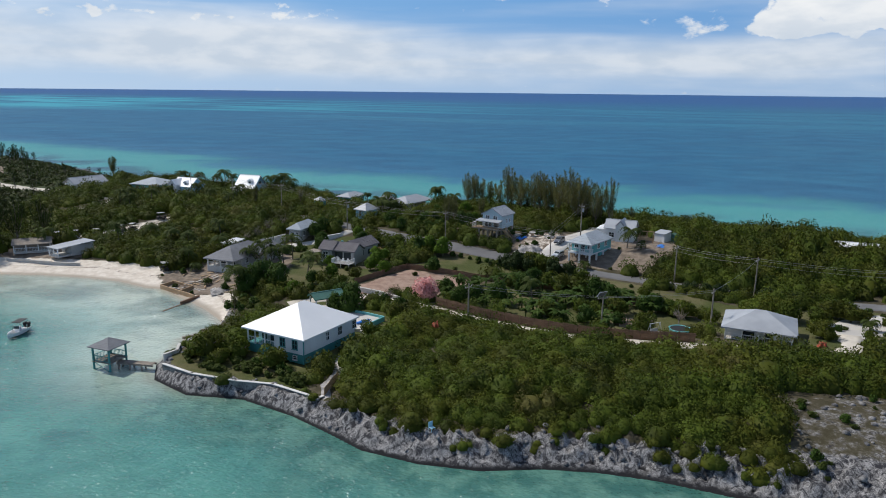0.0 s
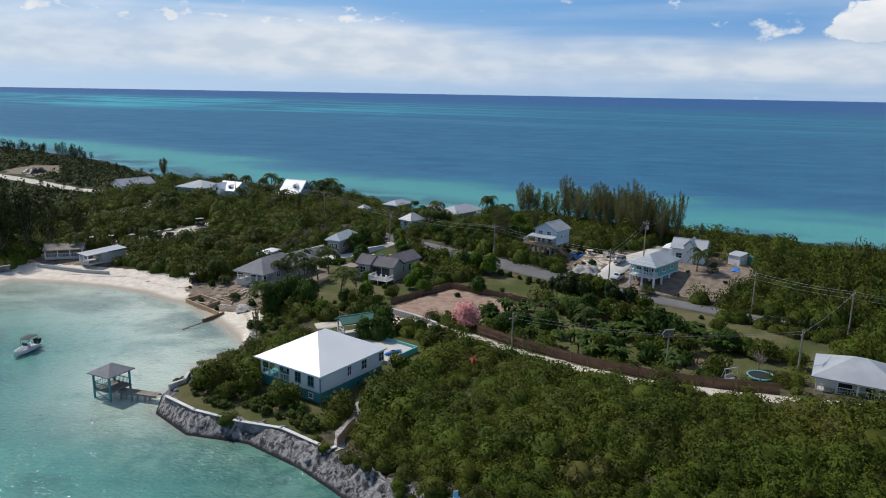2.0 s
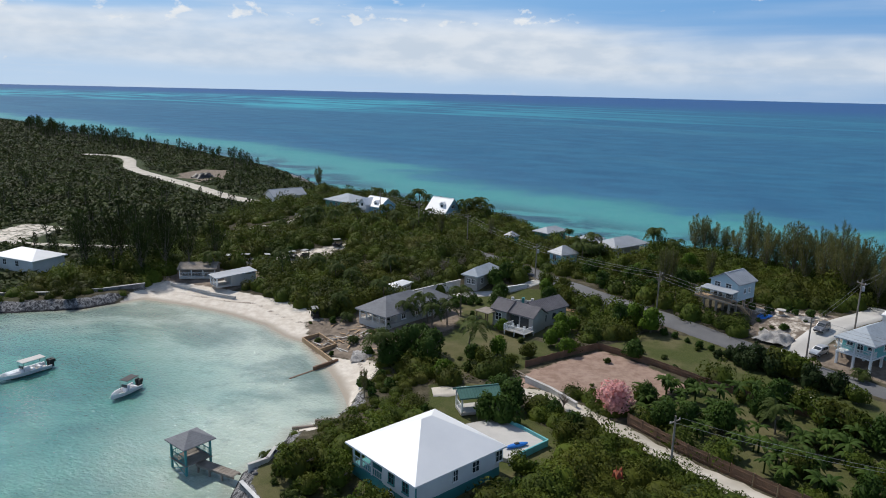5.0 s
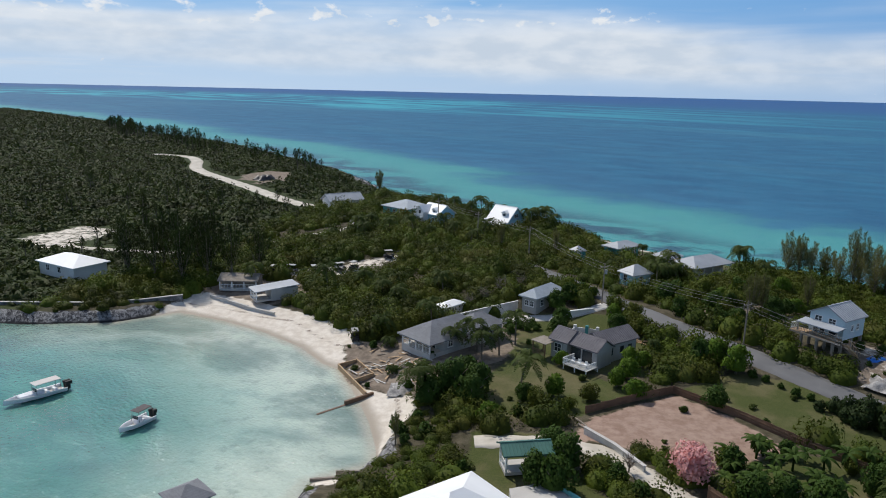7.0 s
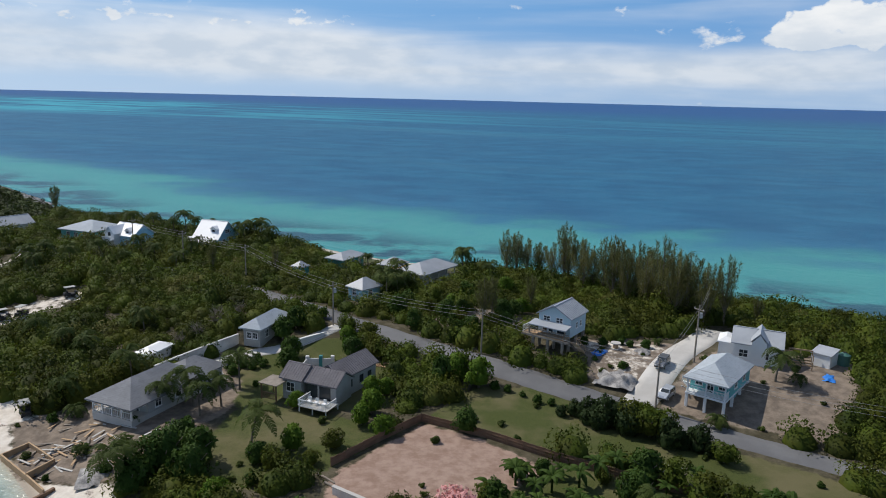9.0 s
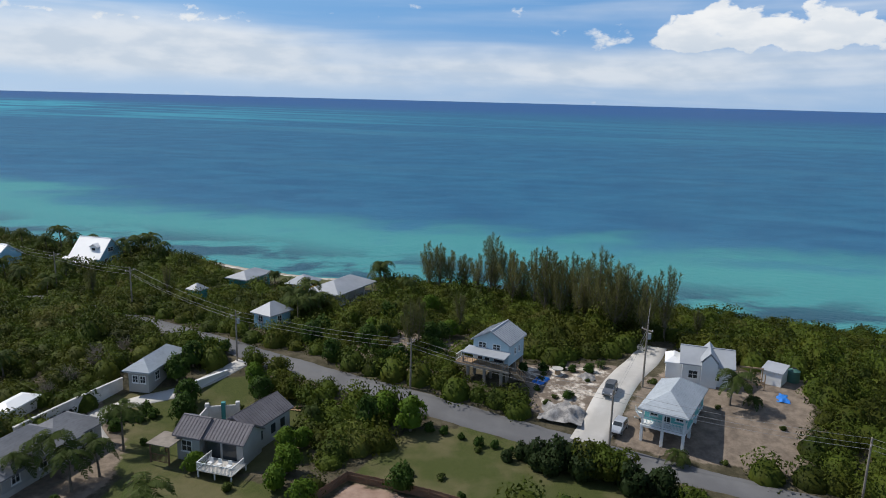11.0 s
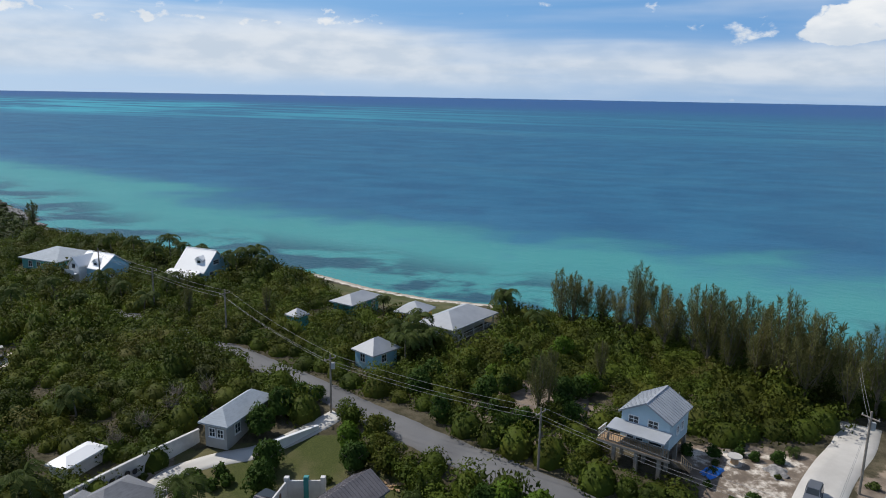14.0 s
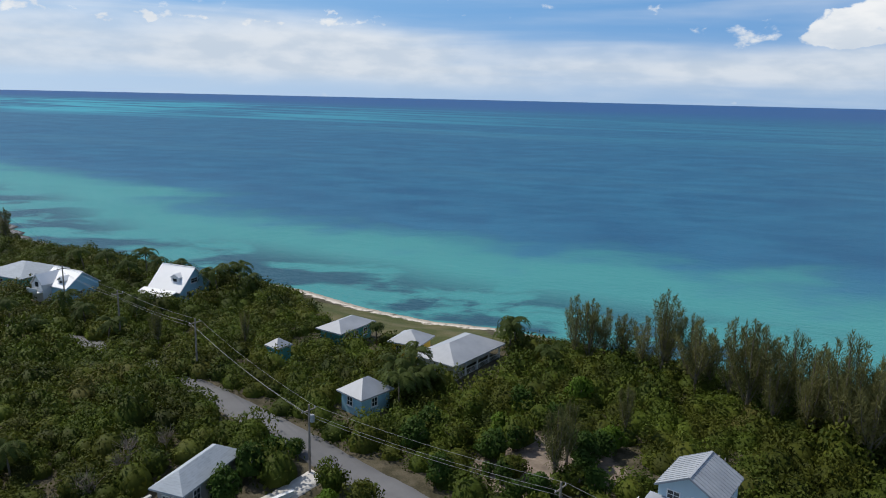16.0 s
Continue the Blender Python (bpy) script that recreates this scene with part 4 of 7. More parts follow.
# ---- growth ----
def leaf_cloud(rng, count, size, lumps, squash=1.0, spread=0.25, floor=0.0):
    """Leaf corners over a lumpy dome of unit size: count pointed leaves of about that size."""
    verts = []
    centres = rng.normal(size=(lumps, 3))
    centres /= np.linalg.norm(centres, axis=1)[:, None]
    centres = centres * rng.uniform(0.35, 0.62, (lumps, 1))
    centres[:, 2] = np.abs(centres[:, 2]) * 0.9 + 0.12
    radii = rng.uniform(0.3, 0.5, lumps)
    pick = rng.choice(lumps, count, p=radii ** 2 / (radii ** 2).sum())
    out = rng.normal(size=(count, 3))
    out[:, 2] += 0.55
    out /= np.linalg.norm(out, axis=1)[:, None]
    centre = centres[pick] + out * radii[pick][:, None] * rng.uniform(1 - spread, 1.06, (count, 1))
    centre[:, 2] = np.maximum(centre[:, 2] * squash, floor + rng.uniform(0, 0.15, count))
    facing = out + rng.normal(size=(count, 3)) * 0.5
    facing *= np.where((facing * out).sum(1) < 0, -1, 1)[:, None]
    facing /= np.linalg.norm(facing, axis=1)[:, None]
    side = np.cross(facing, rng.normal(size=(count, 3)))
    side /= np.linalg.norm(side, axis=1)[:, None]
    up = np.cross(side, facing)
    s = (size * rng.uniform(0.6, 1.35, count))[:, None]
    long = s * rng.uniform(0.9, 1.5, (count, 1))
    leaf = np.stack([centre + side * s * 0.5 - up * long * 0.35, centre - side * s * 0.5 - up * long * 0.35, centre + up * long * 0.7 - facing * s * 0.2], 1)
    shade = out * 0.7 + facing * 0.5
    shade /= np.linalg.norm(shade, axis=1)[:, None]
    return np.concatenate([leaf.reshape(-1, 3), np.repeat(shade, 3, 0)], 1)


def core_dome(scale=0.78, rows=3, around=7):
    """A coarse dome that keeps the middle of a bush dense."""
    out = []
    for i in range(rows):
        for j in range(around):
            q = []
            for di, dj in ((0, 0), (0, 1), (1, 1), (1, 0)):
                t, a = (i + di) / rows * math.pi / 2, (j + dj) / around * 2 * math.pi
                q.append((scale * 0.8 * math.cos(t) * math.cos(a), scale * 0.8 * math.cos(t) * math.sin(a), scale * math.sin(t) * 0.95))
            out += [q[0], q[1], q[2], q[0], q[2], q[3]]
    v = np.array(out).reshape(-1, 3)
    return np.concatenate([v, v / (np.linalg.norm(v, axis=1)[:, None] + 1e-6)], 1)


def soft_normals(me, normals):
    """Leaves are shaded by the lie of the clump that they belong to."""
    me.normals_split_custom_set_from_vertices(np.asarray(normals, np.float32).reshape(-1, 3).tolist())


def growth_mesh(name, rng, forms, spots, mat):
    """One mesh of many plants. spots: x, y, z, radius, height, form, tint."""
    chunks, tints, lies = [], [], []
    for x, y, z, r, h, form, tint in spots:
        a = rng.uniform(0, 2 * math.pi)
        v = forms[int(form)]
        c, s = math.cos(a) * r, math.sin(a) * r
        chunks.append(np.stack([v[:, 0] * c - v[:, 1] * s + x, v[:, 0] * s + v[:, 1] * c + y, v[:, 2] * h + z], 1))
        tints.append(np.full(len(v), tint))
        ca, sa = math.cos(a), math.sin(a)
        lies.append(np.stack([v[:, 3] * ca - v[:, 4] * sa, v[:, 3] * sa + v[:, 4] * ca, v[:, 5]], 1))
    verts = np.concatenate(chunks)
    me = mesh_of(name, verts, np.arange(len(verts)).reshape(-1, 3), mat)
    point_attribute(me, "tint", np.concatenate(tints))
    soft_normals(me, np.concatenate(lies))
    return me


def open_ground(px, py):
    """Where scrub may not stand."""
    shut = ~inside(px, py, LAND)
    for key, corners in CLEAR.items():
        shut |= inside(px, py, corners) | (away(px, py, corners, True) < 0.5)
    for line, wide in WALKWAYS:
        shut |= away(px, py, line) < wide
    for x, y, reach in HOUSE_SPOTS:
        shut |= np.hypot(px - x, py - y) < reach
    shore = np.minimum(away(px, py, BAY), away(px, py, OCEAN))
    cove = beachy(px, py) > 0.4
    south = away(px, py, BAY) < away(px, py, OCEAN)
    shut |= cove & south & (shore < np.where(px < -46, 9.2, 6.5))
    shut |= cove & ~south & (shore < 5)
    shut |= ~cove & south & (shore < 1.7 + 0.9 * ease(px, 0, 45) + 1.2 * waves(px * 0.6, py * 0.6, 3.0))
    shut |= ~cove & ~south & (shore < 2.5)
    return shut


def scatter(rng, x0, x1, y0, y1, pitch):
    nx, ny = int((x1 - x0) / pitch), int((y1 - y0) / pitch)
    gx, gy = np.meshgrid(np.arange(nx), np.arange(ny))
    px = x0 + (gx.ravel() + rng.uniform(-0.15, 1.15, nx * ny)) * pitch
    py = y0 + (gy.ravel() + rng.uniform(-0.15, 1.15, nx * ny)) * pitch
    return px, py


def build_scrub():
    rng = np.random.default_rng(4)
    near = [np.concatenate([leaf_cloud(rng, 520, 0.075, 13, spread=0.15), core_dome(0.76)]) for _ in range(8)]
    mid = [np.concatenate([leaf_cloud(rng, 420, 0.08, 12, spread=0.15), core_dome(0.74)]) for _ in range(7)]
    far = [np.concatenate([leaf_cloud(rng, 135, 0.165, 9, spread=0.15), core_dome(0.8)]) for _ in range(5)]
    carpet = [np.concatenate([leaf_cloud(rng, 76, 0.19, 7, spread=0.2), core_dome(0.8, 2, 6)]) for _ in range(6)]

    def spots(px, py, low, high, patchy, forms, sink=0.08):
        keep = ~open_ground(px, py)
        px, py = px[keep], py[keep]
        lush = 0.5 + 0.5 * waves(px * 0.11, py * 0.11, 7.0)
        size = low + (high - low) * np.clip(0.5 * lush + rng.uniform(-0.15, 0.75, px.shape) ** 2 * np.sign(0.6), 0, 1)
        size = np.where(rng.uniform(0, 1, px.shape) < 0.1, size * 1.45, size)
        shore = np.minimum(away(px, py, BAY), away(px, py, OCEAN))
        size *= 0.36 + 0.64 * ease(shore, 1.5, 11) * (0.58 + 0.42 * ease(away(px, py, OCEAN), 6, 34))
        # the tall coppice east of the house lot
        size *= 1 + 0.42 * (1 - ease(np.hypot((px - 72) / 24, (py - 143) / 22), 0.55, 1.05))
        tint = np.clip(0.7 * rng.uniform(0, 1, px.shape) + 0.32 * (0.5 + 0.5 * waves(px * 0.25, py * 0.25, 9.0)) + patchy, 0, 1) ** 1.25
        z = land_at(px, py) - 0.1 - sink * size
        wide = size * rng.uniform(0.55, 1.05, px.shape)
        return np.stack([px, py, z, np.clip(wide, 0.6, 2.6), size, rng.integers(0, len(forms), px.shape), tint], 1)

    px, py = scatter(rng, -44, 78, 62, 128, 1.6)
    s = spots(px, py, 1.2, 3.7, 0.0, near)
    s[:, 3] *= 1.3
    tagged(new("scrub", growth_mesh("scrub", rng, near, s, M["scrub"])), "dense mixed green coastal scrub on the bay slope", "shrubs", kind="stuff")
    px, py = scatter(rng, -112, 118, 128, 282, 2.6)
    s = spots(px, py, 1.9, 4.7, 0.0, mid)
    s[:, 3] *= 1.35
    tagged(new("scrub", growth_mesh("scrub", rng, mid, s, M["scrub"])), "dense green coppice between the houses and the sea", "shrubs", kind="stuff")
    px, py = scatter(rng, 78, 190, 20, 128, 3.0)
    s = spots(px, py, 1.8, 4.3, 0.0, far)
    tagged(new("scrub", growth_mesh("scrub", rng, far, s, M["scrub"])), "green scrub on the eastern shore", "shrubs", kind="stuff")
    px, py = scatter(rng, -330, -112, 112, 470, 3.1)
    s = spots(px, py, 2.6, 3.9, -0.1, carpet, 0.4)
    s[:, 3] *= 1.55
    tagged(new("woodland", growth_mesh("woodland", rng, carpet, s, M["far"])), "low dark green woodland across the island", "woodland", kind="stuff")
    px, py = scatter(rng, -900, -330, 100, 760, 7.0)
    s = spots(px, py, 4.0, 5.6, -0.15, carpet, 0.45)
    s[:, 3] *= 2.2
    tagged(new("woodland", growth_mesh("woodland", rng, carpet, s, M["far"])), "far dark green woodland on the headland", "woodland", kind="stuff")


build_scrub()


# ---- houses, plot by plot ----
def chimney(parent, x, y, z0, z1, mat, w=0.5, cap="dark_metal"):
    stack = part("chimney", boxed((x - w / 2, y - w / 2, z0, x + w / 2, y + w / 2, z1), (x - w / 2 - 0.06, y - w / 2 - 0.06, z1 - 0.15, x + w / 2 + 0.06, y + w / 2 + 0.06, z1 - 0.03), bevel=0.015), parent, M[mat])
    part("cap", boxed((x - w / 4, y - w / 4, z1, x + w / 4, y + w / 4, z1 + 0.2)), stack, M[cap])


# the white house on the point
top, m, (wx0, wy0, wx1, wy1, fl, ev, rd, long, deep) = house("house", "white square beach house with white hip roof and teal plinth", (-24.7, 99.0), (-15.0, 92.9), 12.5, 2.2, 3.2, 5.6, 8.6, roof="white_roof", skirt="teal", porch=("s", 2.3, 3))
part("wall", boxed((5.9, 0.55, -0.3, wx1, wy0 + 0.02, ev - 0.2)), top, M["white"])
part("plinth", boxed((5.87, 0.52, -0.3, wx1 + 0.03, wy0, fl)), top, M["teal"])
for u in (7.2, 9.4):
    add_window(top, "s", u, fl + 0.7, 0.8, 1.15, 0, 0.55, wx1, wy1, "teal")
    add_window(top, "s", u, 0.2, 0.6, 0.5, 0, 0.52, wx1, wy1, "white", 1)
for u, w in ((2.8, 0.6), (5.6, 0.9), (9.0, 0.9)):
    add_window(top, "e", u, fl + 0.7, w, 1.15, wx0, wy0, wx1, wy1, "white")
for u in (1.2, 2.8, 4.4):
    add_window(top, "s", u, fl + 0.05, 1.0, 1.95, wx0, wy0, wx1, wy1, "white", 1, "door", "glass")
for x in (2.0, 3.8):
    part("post", boxed((x - 0.09, 0.58, fl, x + 0.09, 0.76, ev - 0.2), bevel=0.02), top, M["white"])
part("corner_board", boxed((wx1 - 0.06, 0.5, -0.1, wx1 + 0.06, 0.62, ev - 0.2)), top, M["teal"])

# its terrace, steps and car shelter
m, long = frame_of((-12.4, 107.0), (-8.0, 106.0), 2.3)
ter = thing("terrace", "raised pale concrete terrace edged by a low teal wall", "terrace", Matrix.Translation((0, 0, 0)))
slab = bmesh.new()
low = [slab.verts.new((x, y, 2.0)) for x, y in ((-12.6, 106.8), (-8.4, 105.9), (-5.0, 111.0), (-8.3, 113.4), (-11.8, 115.4), (-15.0, 112.6))]
slab.faces.new(low)
made = bmesh.ops.extrude_face_region(slab, geom=slab.faces[:])
bmesh.ops.translate(slab, vec=(0, 0, 0.75), verts=[v for v in made["geom"] if isinstance(v, bmesh.types.BMVert)])
bmesh.ops.recalc_face_normals(slab, faces=slab.faces[:])
part("slab", slab, ter, M["concrete"])
for p, q in (((-7.6, 106.9), (-5.0, 111.0)), ((-5.0, 111.0), (-8.3, 113.4)), ((-8.3, 113.4), (-11.8, 115.4))):
    mm, long = frame_of(p, q, 2.0)
    part("parapet", boxed((0, -0.1, 0, long, 0.1, 1.15), bevel=0.02), ter, M["aqua"]).matrix_basis = mm
for k in range(4):
    mm, long = frame_of((-8.5, 105.4), (-7.4, 106.9), 2.1)
    part("step", boxed((0, -0.3 * k - 0.3, 0, long, -0.3 * k, 0.62 - 0.16 * k), bevel=0.01), ter, M["concrete"]).matrix_basis = mm
mm, long = frame_of((-9.0, 108.2), (-7.4, 109.6), 2.75)
kayak = thing("kayak", "blue plastic kayak lying on the terrace", "kayak", mm)
bm = bmesh.new()
bmesh.ops.create_uvsphere(bm, u_segments=16, v_segments=10, radius=1.0)
bmesh.ops.transform(bm, matrix=Matrix.Translation((long / 2, 0, 0.22)) @ Matrix.Diagonal((1.5, 0.36, 0.22, 1)), verts=bm.verts[:])
part("hull", bm, kayak, M["blueplastic"])
part("seat", boxed((long / 2 - 0.3, -0.2, 0.38, long / 2 + 0.3, 0.2, 0.5), bevel=0.05), kayak, M["black"])
gr, m, v = house("shelter", "open car shelter with green metal roof on white posts", (-18.2, 118.2), (-16.5, 115.4), 5.6, 2.3, 2.4, 4.5, 5.3, style="gy", over=0.3, wall="oldwood", roof="greenroof", porch=("s", 3.0, 2), ribs=0.4, category="shelter")

# long grey house by the cove, with its wing
lg, m, (wx0, wy0, wx1, wy1, fl, ev, rd, long, deep) = house("house", "long grey house with dark shingle hip roof and open porch", (-43.3, 145.9), (-36.3, 142.5), 13.5, 1.9, 2.7, 4.5, 6.7, wall="greywall", roof="shingle", porch=("s", 2.6, 5), skirt="concrete", windows=(("e", 1.6, 0.5, 0.9, 1.1), ("e", 5.0, 0.5, 0.9, 1.1), ("e", 7.5, 0.5, 0.9, 1.1)), doors=(("s", 2.0, 0.05, 1.8, 1.6), ("s", 4.6, 0.05, 1.0, 1.6)))
house("house_wing", "grey wing with dark shingle hip roof beside palms", (-38.0, 154.2), (-32.6, 151.2), 7.6, 2.2, 2.6, 4.6, 6.3, wall="greywall", roof="shingle", windows=(("e", 2.0, 0.6, 0.9, 1.0), ("e", 4.8, 0.6, 0.9, 1.0)), category="house")

# low house with three dark roofs, its deck, pergola and walled terrace
md, m, v = house("house", "low house with three dark ribbed gable roofs", (-20.7, 152.4), (-17.45, 150.8), 4.6, 2.3, 2.7, 5.0, 6.5, style="gx", over=0.35, wall="greywall", roof="shingledark", ribs=0.42, windows=(("s", 1.3, 0.5, 1.2, 1.2),))
for name, a, b, d, st, e, r in (("middle", (-17.3, 151.1), (-12.6, 148.9), 4.6, "gx", 4.95, 6.4), ("rear", (-16.2, 154.0), (-12.2, 151.4), 8.2, "gy", 5.1, 6.6)):
    mm, long = frame_of(a, b, 2.3)
    sec = new("section")
    sec.parent = md
    sec.matrix_parent_inverse = md.matrix_basis.inverted()
    sec.matrix_basis = mm
    part("wall", gable_walls(0.35, 0.35, long - 0.35, d - 0.35, -0.3, e - 2.3, r - 2.5, st), sec, M["greywall"])
    part("roof", roof_mesh(0, 0, long, d, e - 2.3, r - 2.3, st), sec, M["shingledark"])
    bm = bmesh.new()
    half = (d if st == "gx" else long) / 2
    tilt = math.atan2(r - e, half)
    for k in range(int((long if st == "gx" else d) / 0.42) + 1):
        for sign in (0, 1):
            if st == "gx":
                t3 = Matrix.Translation((k * 0.42, d / 2, r - 2.3)) @ Matrix.Rotation(math.pi * sign, 4, "Z") @ Matrix.Rotation(-tilt, 4, "X")
            else:
                t3 = Matrix.Translation((long / 2, k * 0.42, r - 2.3)) @ Matrix.Rotation(math.pi * sign - math.pi / 2, 4, "Z") @ Matrix.Rotation(-tilt, 4, "X")
            box(bm, -0.025, 0, 0, 0.025, half / math.cos(tilt), 0.05, t3)
    part("seams", bm, sec, M["shingledark"])
    if st == "gx":
        for u in (1.2, 3.2):
            part("screen", boxed((u - 0.85, 0.3, 0.35, u + 0.85, 0.36, 2.3)), sec, M["glass"], "dark insect screen")
    else:
        for u in (2.2, 4.6, 6.4):
            part("pane", boxed((long - 0.37, u - 0.4, 0.9, long - 0.31, u + 0.4, 2.0)), sec, M["glass"], "dark window glass")
mm, long = frame_of((-17.4, 148.0), (-13.6, 146.2), 2.3)
dk = thing("deck", "raised pale timber deck with white railings", "deck", mm)
for k in range(29):
    part("board", boxed((0.02 + k * 0.145, 0, 0.55, 0.15 + k * 0.145, 3.0, 0.6)), dk, M["concrete"])
for x in (0.1, 2.1, 4.1):
    for y in (0.1, 2.9):
        part("post", boxed((x - 0.06, y - 0.06, -0.2, x + 0.06, y + 0.06, 0.55)), dk, M["white"])
rail(dk, (0, 0), (4.2, 0), 0.6, M["white"]), rail(dk, (0, 0), (0, 2.8), 0.6, M["white"]), rail(dk, (4.2, 0), (4.2, 2.4), 0.6, M["white"])
for x in (0.8, 1.9, 3.1):
    mmc = mm @ Matrix.Translation((x, 1.3, 0.6))
    ch = thing("garden_chair", "white garden chair on the deck", "chair", mmc, "deck chairs")
    part("seat", boxed((-0.25, -0.25, 0.36, 0.25, 0.25, 0.42), bevel=0.01), ch, M["white"])
    part("backrest", boxed((-0.25, 0.2, 0.42, 0.25, 0.26, 0.9), bevel=0.01), ch, M["white"])
    for dx in (-0.21, 0.21):
        for dy in (-0.21, 0.21):
            part("leg", boxed((dx - 0.02, dy - 0.02, 0, dx + 0.02, dy + 0.02, 0.36)), ch, M["white"])
mm, long = frame_of((-23.0, 151.6), (-20.6, 150.4), 2.3)
pg = thing("pergola", "brown timber pergola with a flat roof", "pergola", mm)
for x in (0.1, 2.5):
    for y in (0.1, 2.6):
        part("post", boxed((x - 0.07, y - 0.07, -0.1, x + 0.07, y + 0.07, 2.2)), pg, M["fencewood"])
part("roof", boxed((-0.2, -0.2, 2.2, 2.8, 2.9, 2.3), bevel=0.02), pg, M["oldwood"])
rail(pg, (0.1, 0.1), (2.5, 0.1), 0.1, M["fencewood"])
cy_ = thing("courtyard_wall", "pale rendered courtyard wall with square piers", "wall", Matrix.Identity(4))
for p, q in (((-19.0, 156.2), (-18.2, 160.4)), ((-18.2, 160.4), (-14.6, 160.6))):
    mm, long = frame_of(p, q, 2.4)
    part("panel", boxed((0, -0.1, -0.2, long, 0.1, 2.2), bevel=0.02), cy_, M["wallwhite"]).matrix_basis = mm
for x, y, c in ((-19.0, 156.2, "wallwhite"), (-18.2, 160.4, "wallwhite"), (-14.6, 160.6, "wallwhite"), (-16.3, 160.6, "teal")):
    part("pier", boxed((x - 0.25, y - 0.25, 2.0, x + 0.25, y + 0.25, 5.0), bevel=0.03), cy_, M[c])
solar = thing("solar_panel", "dark blue solar water heater in a brown frame", "solar panel", Matrix.Translation((-19.6, 158.4, 4.2)) @ Matrix.Rotation(-0.5, 4, "Z"))
part("frame", boxed((-1.0, -0.8, -2.0, 1.0, 0.8, 0), bevel=0.02), solar, M["fencewood"])
part("panel", boxed((-0.95, -0.75, 0.0, 0.95, 0.75, 0.06)), solar, M["glass"])

# garage and garden wall
house("house", "small grey cottage with light shingle hip roof", (-30.6, 170.3), (-26.8, 169.0), 9.6, 3.0, 3.1, 5.8, 7.1, wall="greywall", roof="shinglelight", windows=(("s", 1.0, 1.0, 0.7, 0.9), ("s", 2.1, 1.0, 0.7, 0.9), ("e", 2.0, 0.9, 0.9, 1.1), ("e", 5.5, 0.9, 0.9, 1.1)))
gw = thing("garden_wall", "tall white rendered garden wall", "wall", Matrix.Identity(4))
for p, q in (((-39.0, 157.6), (-37.6, 160.4)), ((-37.6, 160.4), (-34.0, 166.8)), ((-34.0, 166.8), (-31.0, 171.6))):
    mm, long = frame_of(p, q, 1.8)
    part("panel", boxed((0, -0.12, 0, long, 0.12, 2.4), bevel=0.03), gw, M["wallwhite"]).matrix_basis = mm
    part("coping", boxed((-0.05, -0.18, 2.4, long + 0.05, 0.18, 2.52), bevel=0.02), gw, M["wallwhite"]).matrix_basis = mm
gd = thing("wall_ornament", "dark wrought metal ornament of round scrolls on the garden wall", "ornament", frame_of((-37.2, 160.6), (-34.6, 165.3), 3.1)[0])
for k in range(5):
    bm = bmesh.new()
    bmesh.ops.create_cone(bm, cap_ends=True, segments=12, radius1=0.32, radius2=0.32, depth=0.05, matrix=Matrix.Translation((0.4 + k * 0.9, -0.18, 0.15 * (k % 2))) @ Matrix.Rotation(math.pi / 2, 4, "X"))
    part("scroll", bm, gd, M["dark_metal"])
house("pavilion", "low white sheet-roofed pavilion among bushes", (-44.4, 163.6), (-41.6, 162.6), 5.6, 2.2, 2.3, 3.9, 4.4, style="hip", over=0.3, wall="wallwhite", roof="white_roof", category="pavilion")

# blue house on stilts beside the concrete drive
bh, m, (wx0, wy0, wx1, wy1, fl, ev, rd, long, deep) = house("house", "aqua house on white stilts with light shingle roof", (32.2, 148.9), (36.7, 145.1), 10.8, 3.1, 5.2, 7.3, 9.1, over=0.4, wall="aqua", roof="shinglelight")
wall = [o for o in bh.children if o.name.startswith("wall")][0]
bh_wall = wall.data
bh_wall.clear_geometry()
bm = gable_walls(wx0, wy0 + 1.6, wx1, wy1, fl, ev - 0.16, rd - 0.2, "hip")
bm.to_mesh(bh_wall), bm.free()
part("floor_slab", boxed((wx0 - 0.05, wy0 - 0.05, fl - 0.25, wx1 + 0.05, wy1 + 0.05, fl)), bh, M["white"])
for x in (wx0 + 0.15, (wx0 + wx1) / 2, wx1 - 0.15):
    for y in (wy0 + 0.15, wy0 + 3.4, wy0 + 6.6, wy1 - 0.15):
        part("stilt", boxed((x - 0.17, y - 0.17, -0.5, x + 0.17, y + 0.17, fl - 0.25), bevel=0.02), bh, M["white"])
    part("post", boxed((x - 0.09, wy0 + 0.06, fl, x + 0.09, wy0 + 0.24, ev - 0.2), bevel=0.015), bh, M["white"])
rail(bh, (wx0 + 0.15, wy0 + 0.15), (wx1 - 0.15, wy0 + 0.15), fl, M["white"])
rail(bh, (wx1 - 0.1, wy0 + 0.2), (wx1 - 0.1, wy0 + 1.6), fl, M["white"])
part("lower_wall", boxed((wx0 + 1.2, wy0 + 5.5, -0.3, wx1 - 0.4, wy1 - 0.4, fl - 0.26)), bh, M["aqua"])
for u in (1.1, 2.6, 4.1):
    add_window(bh, "s", u, fl + 0.1 + 0.7 * (u != 2.6), 0.8, 1.1 + 0.7 * (u == 2.6), wx0, wy0 + 1.6, wx1, wy1, "white")
for u in (2.2, 5.6):
    add_window(bh, "e", u, fl + 0.8, 1.0, 1.0, wx0, wy0 + 1.6, wx1, wy1, "white")
stair = new("stair")
stair.parent, stair.matrix_basis = bh, Matrix.Translation((wx0 - 0.05, wy0 + 1.2, 0)) @ Matrix.Rotation(math.pi / 2, 4, "Z")
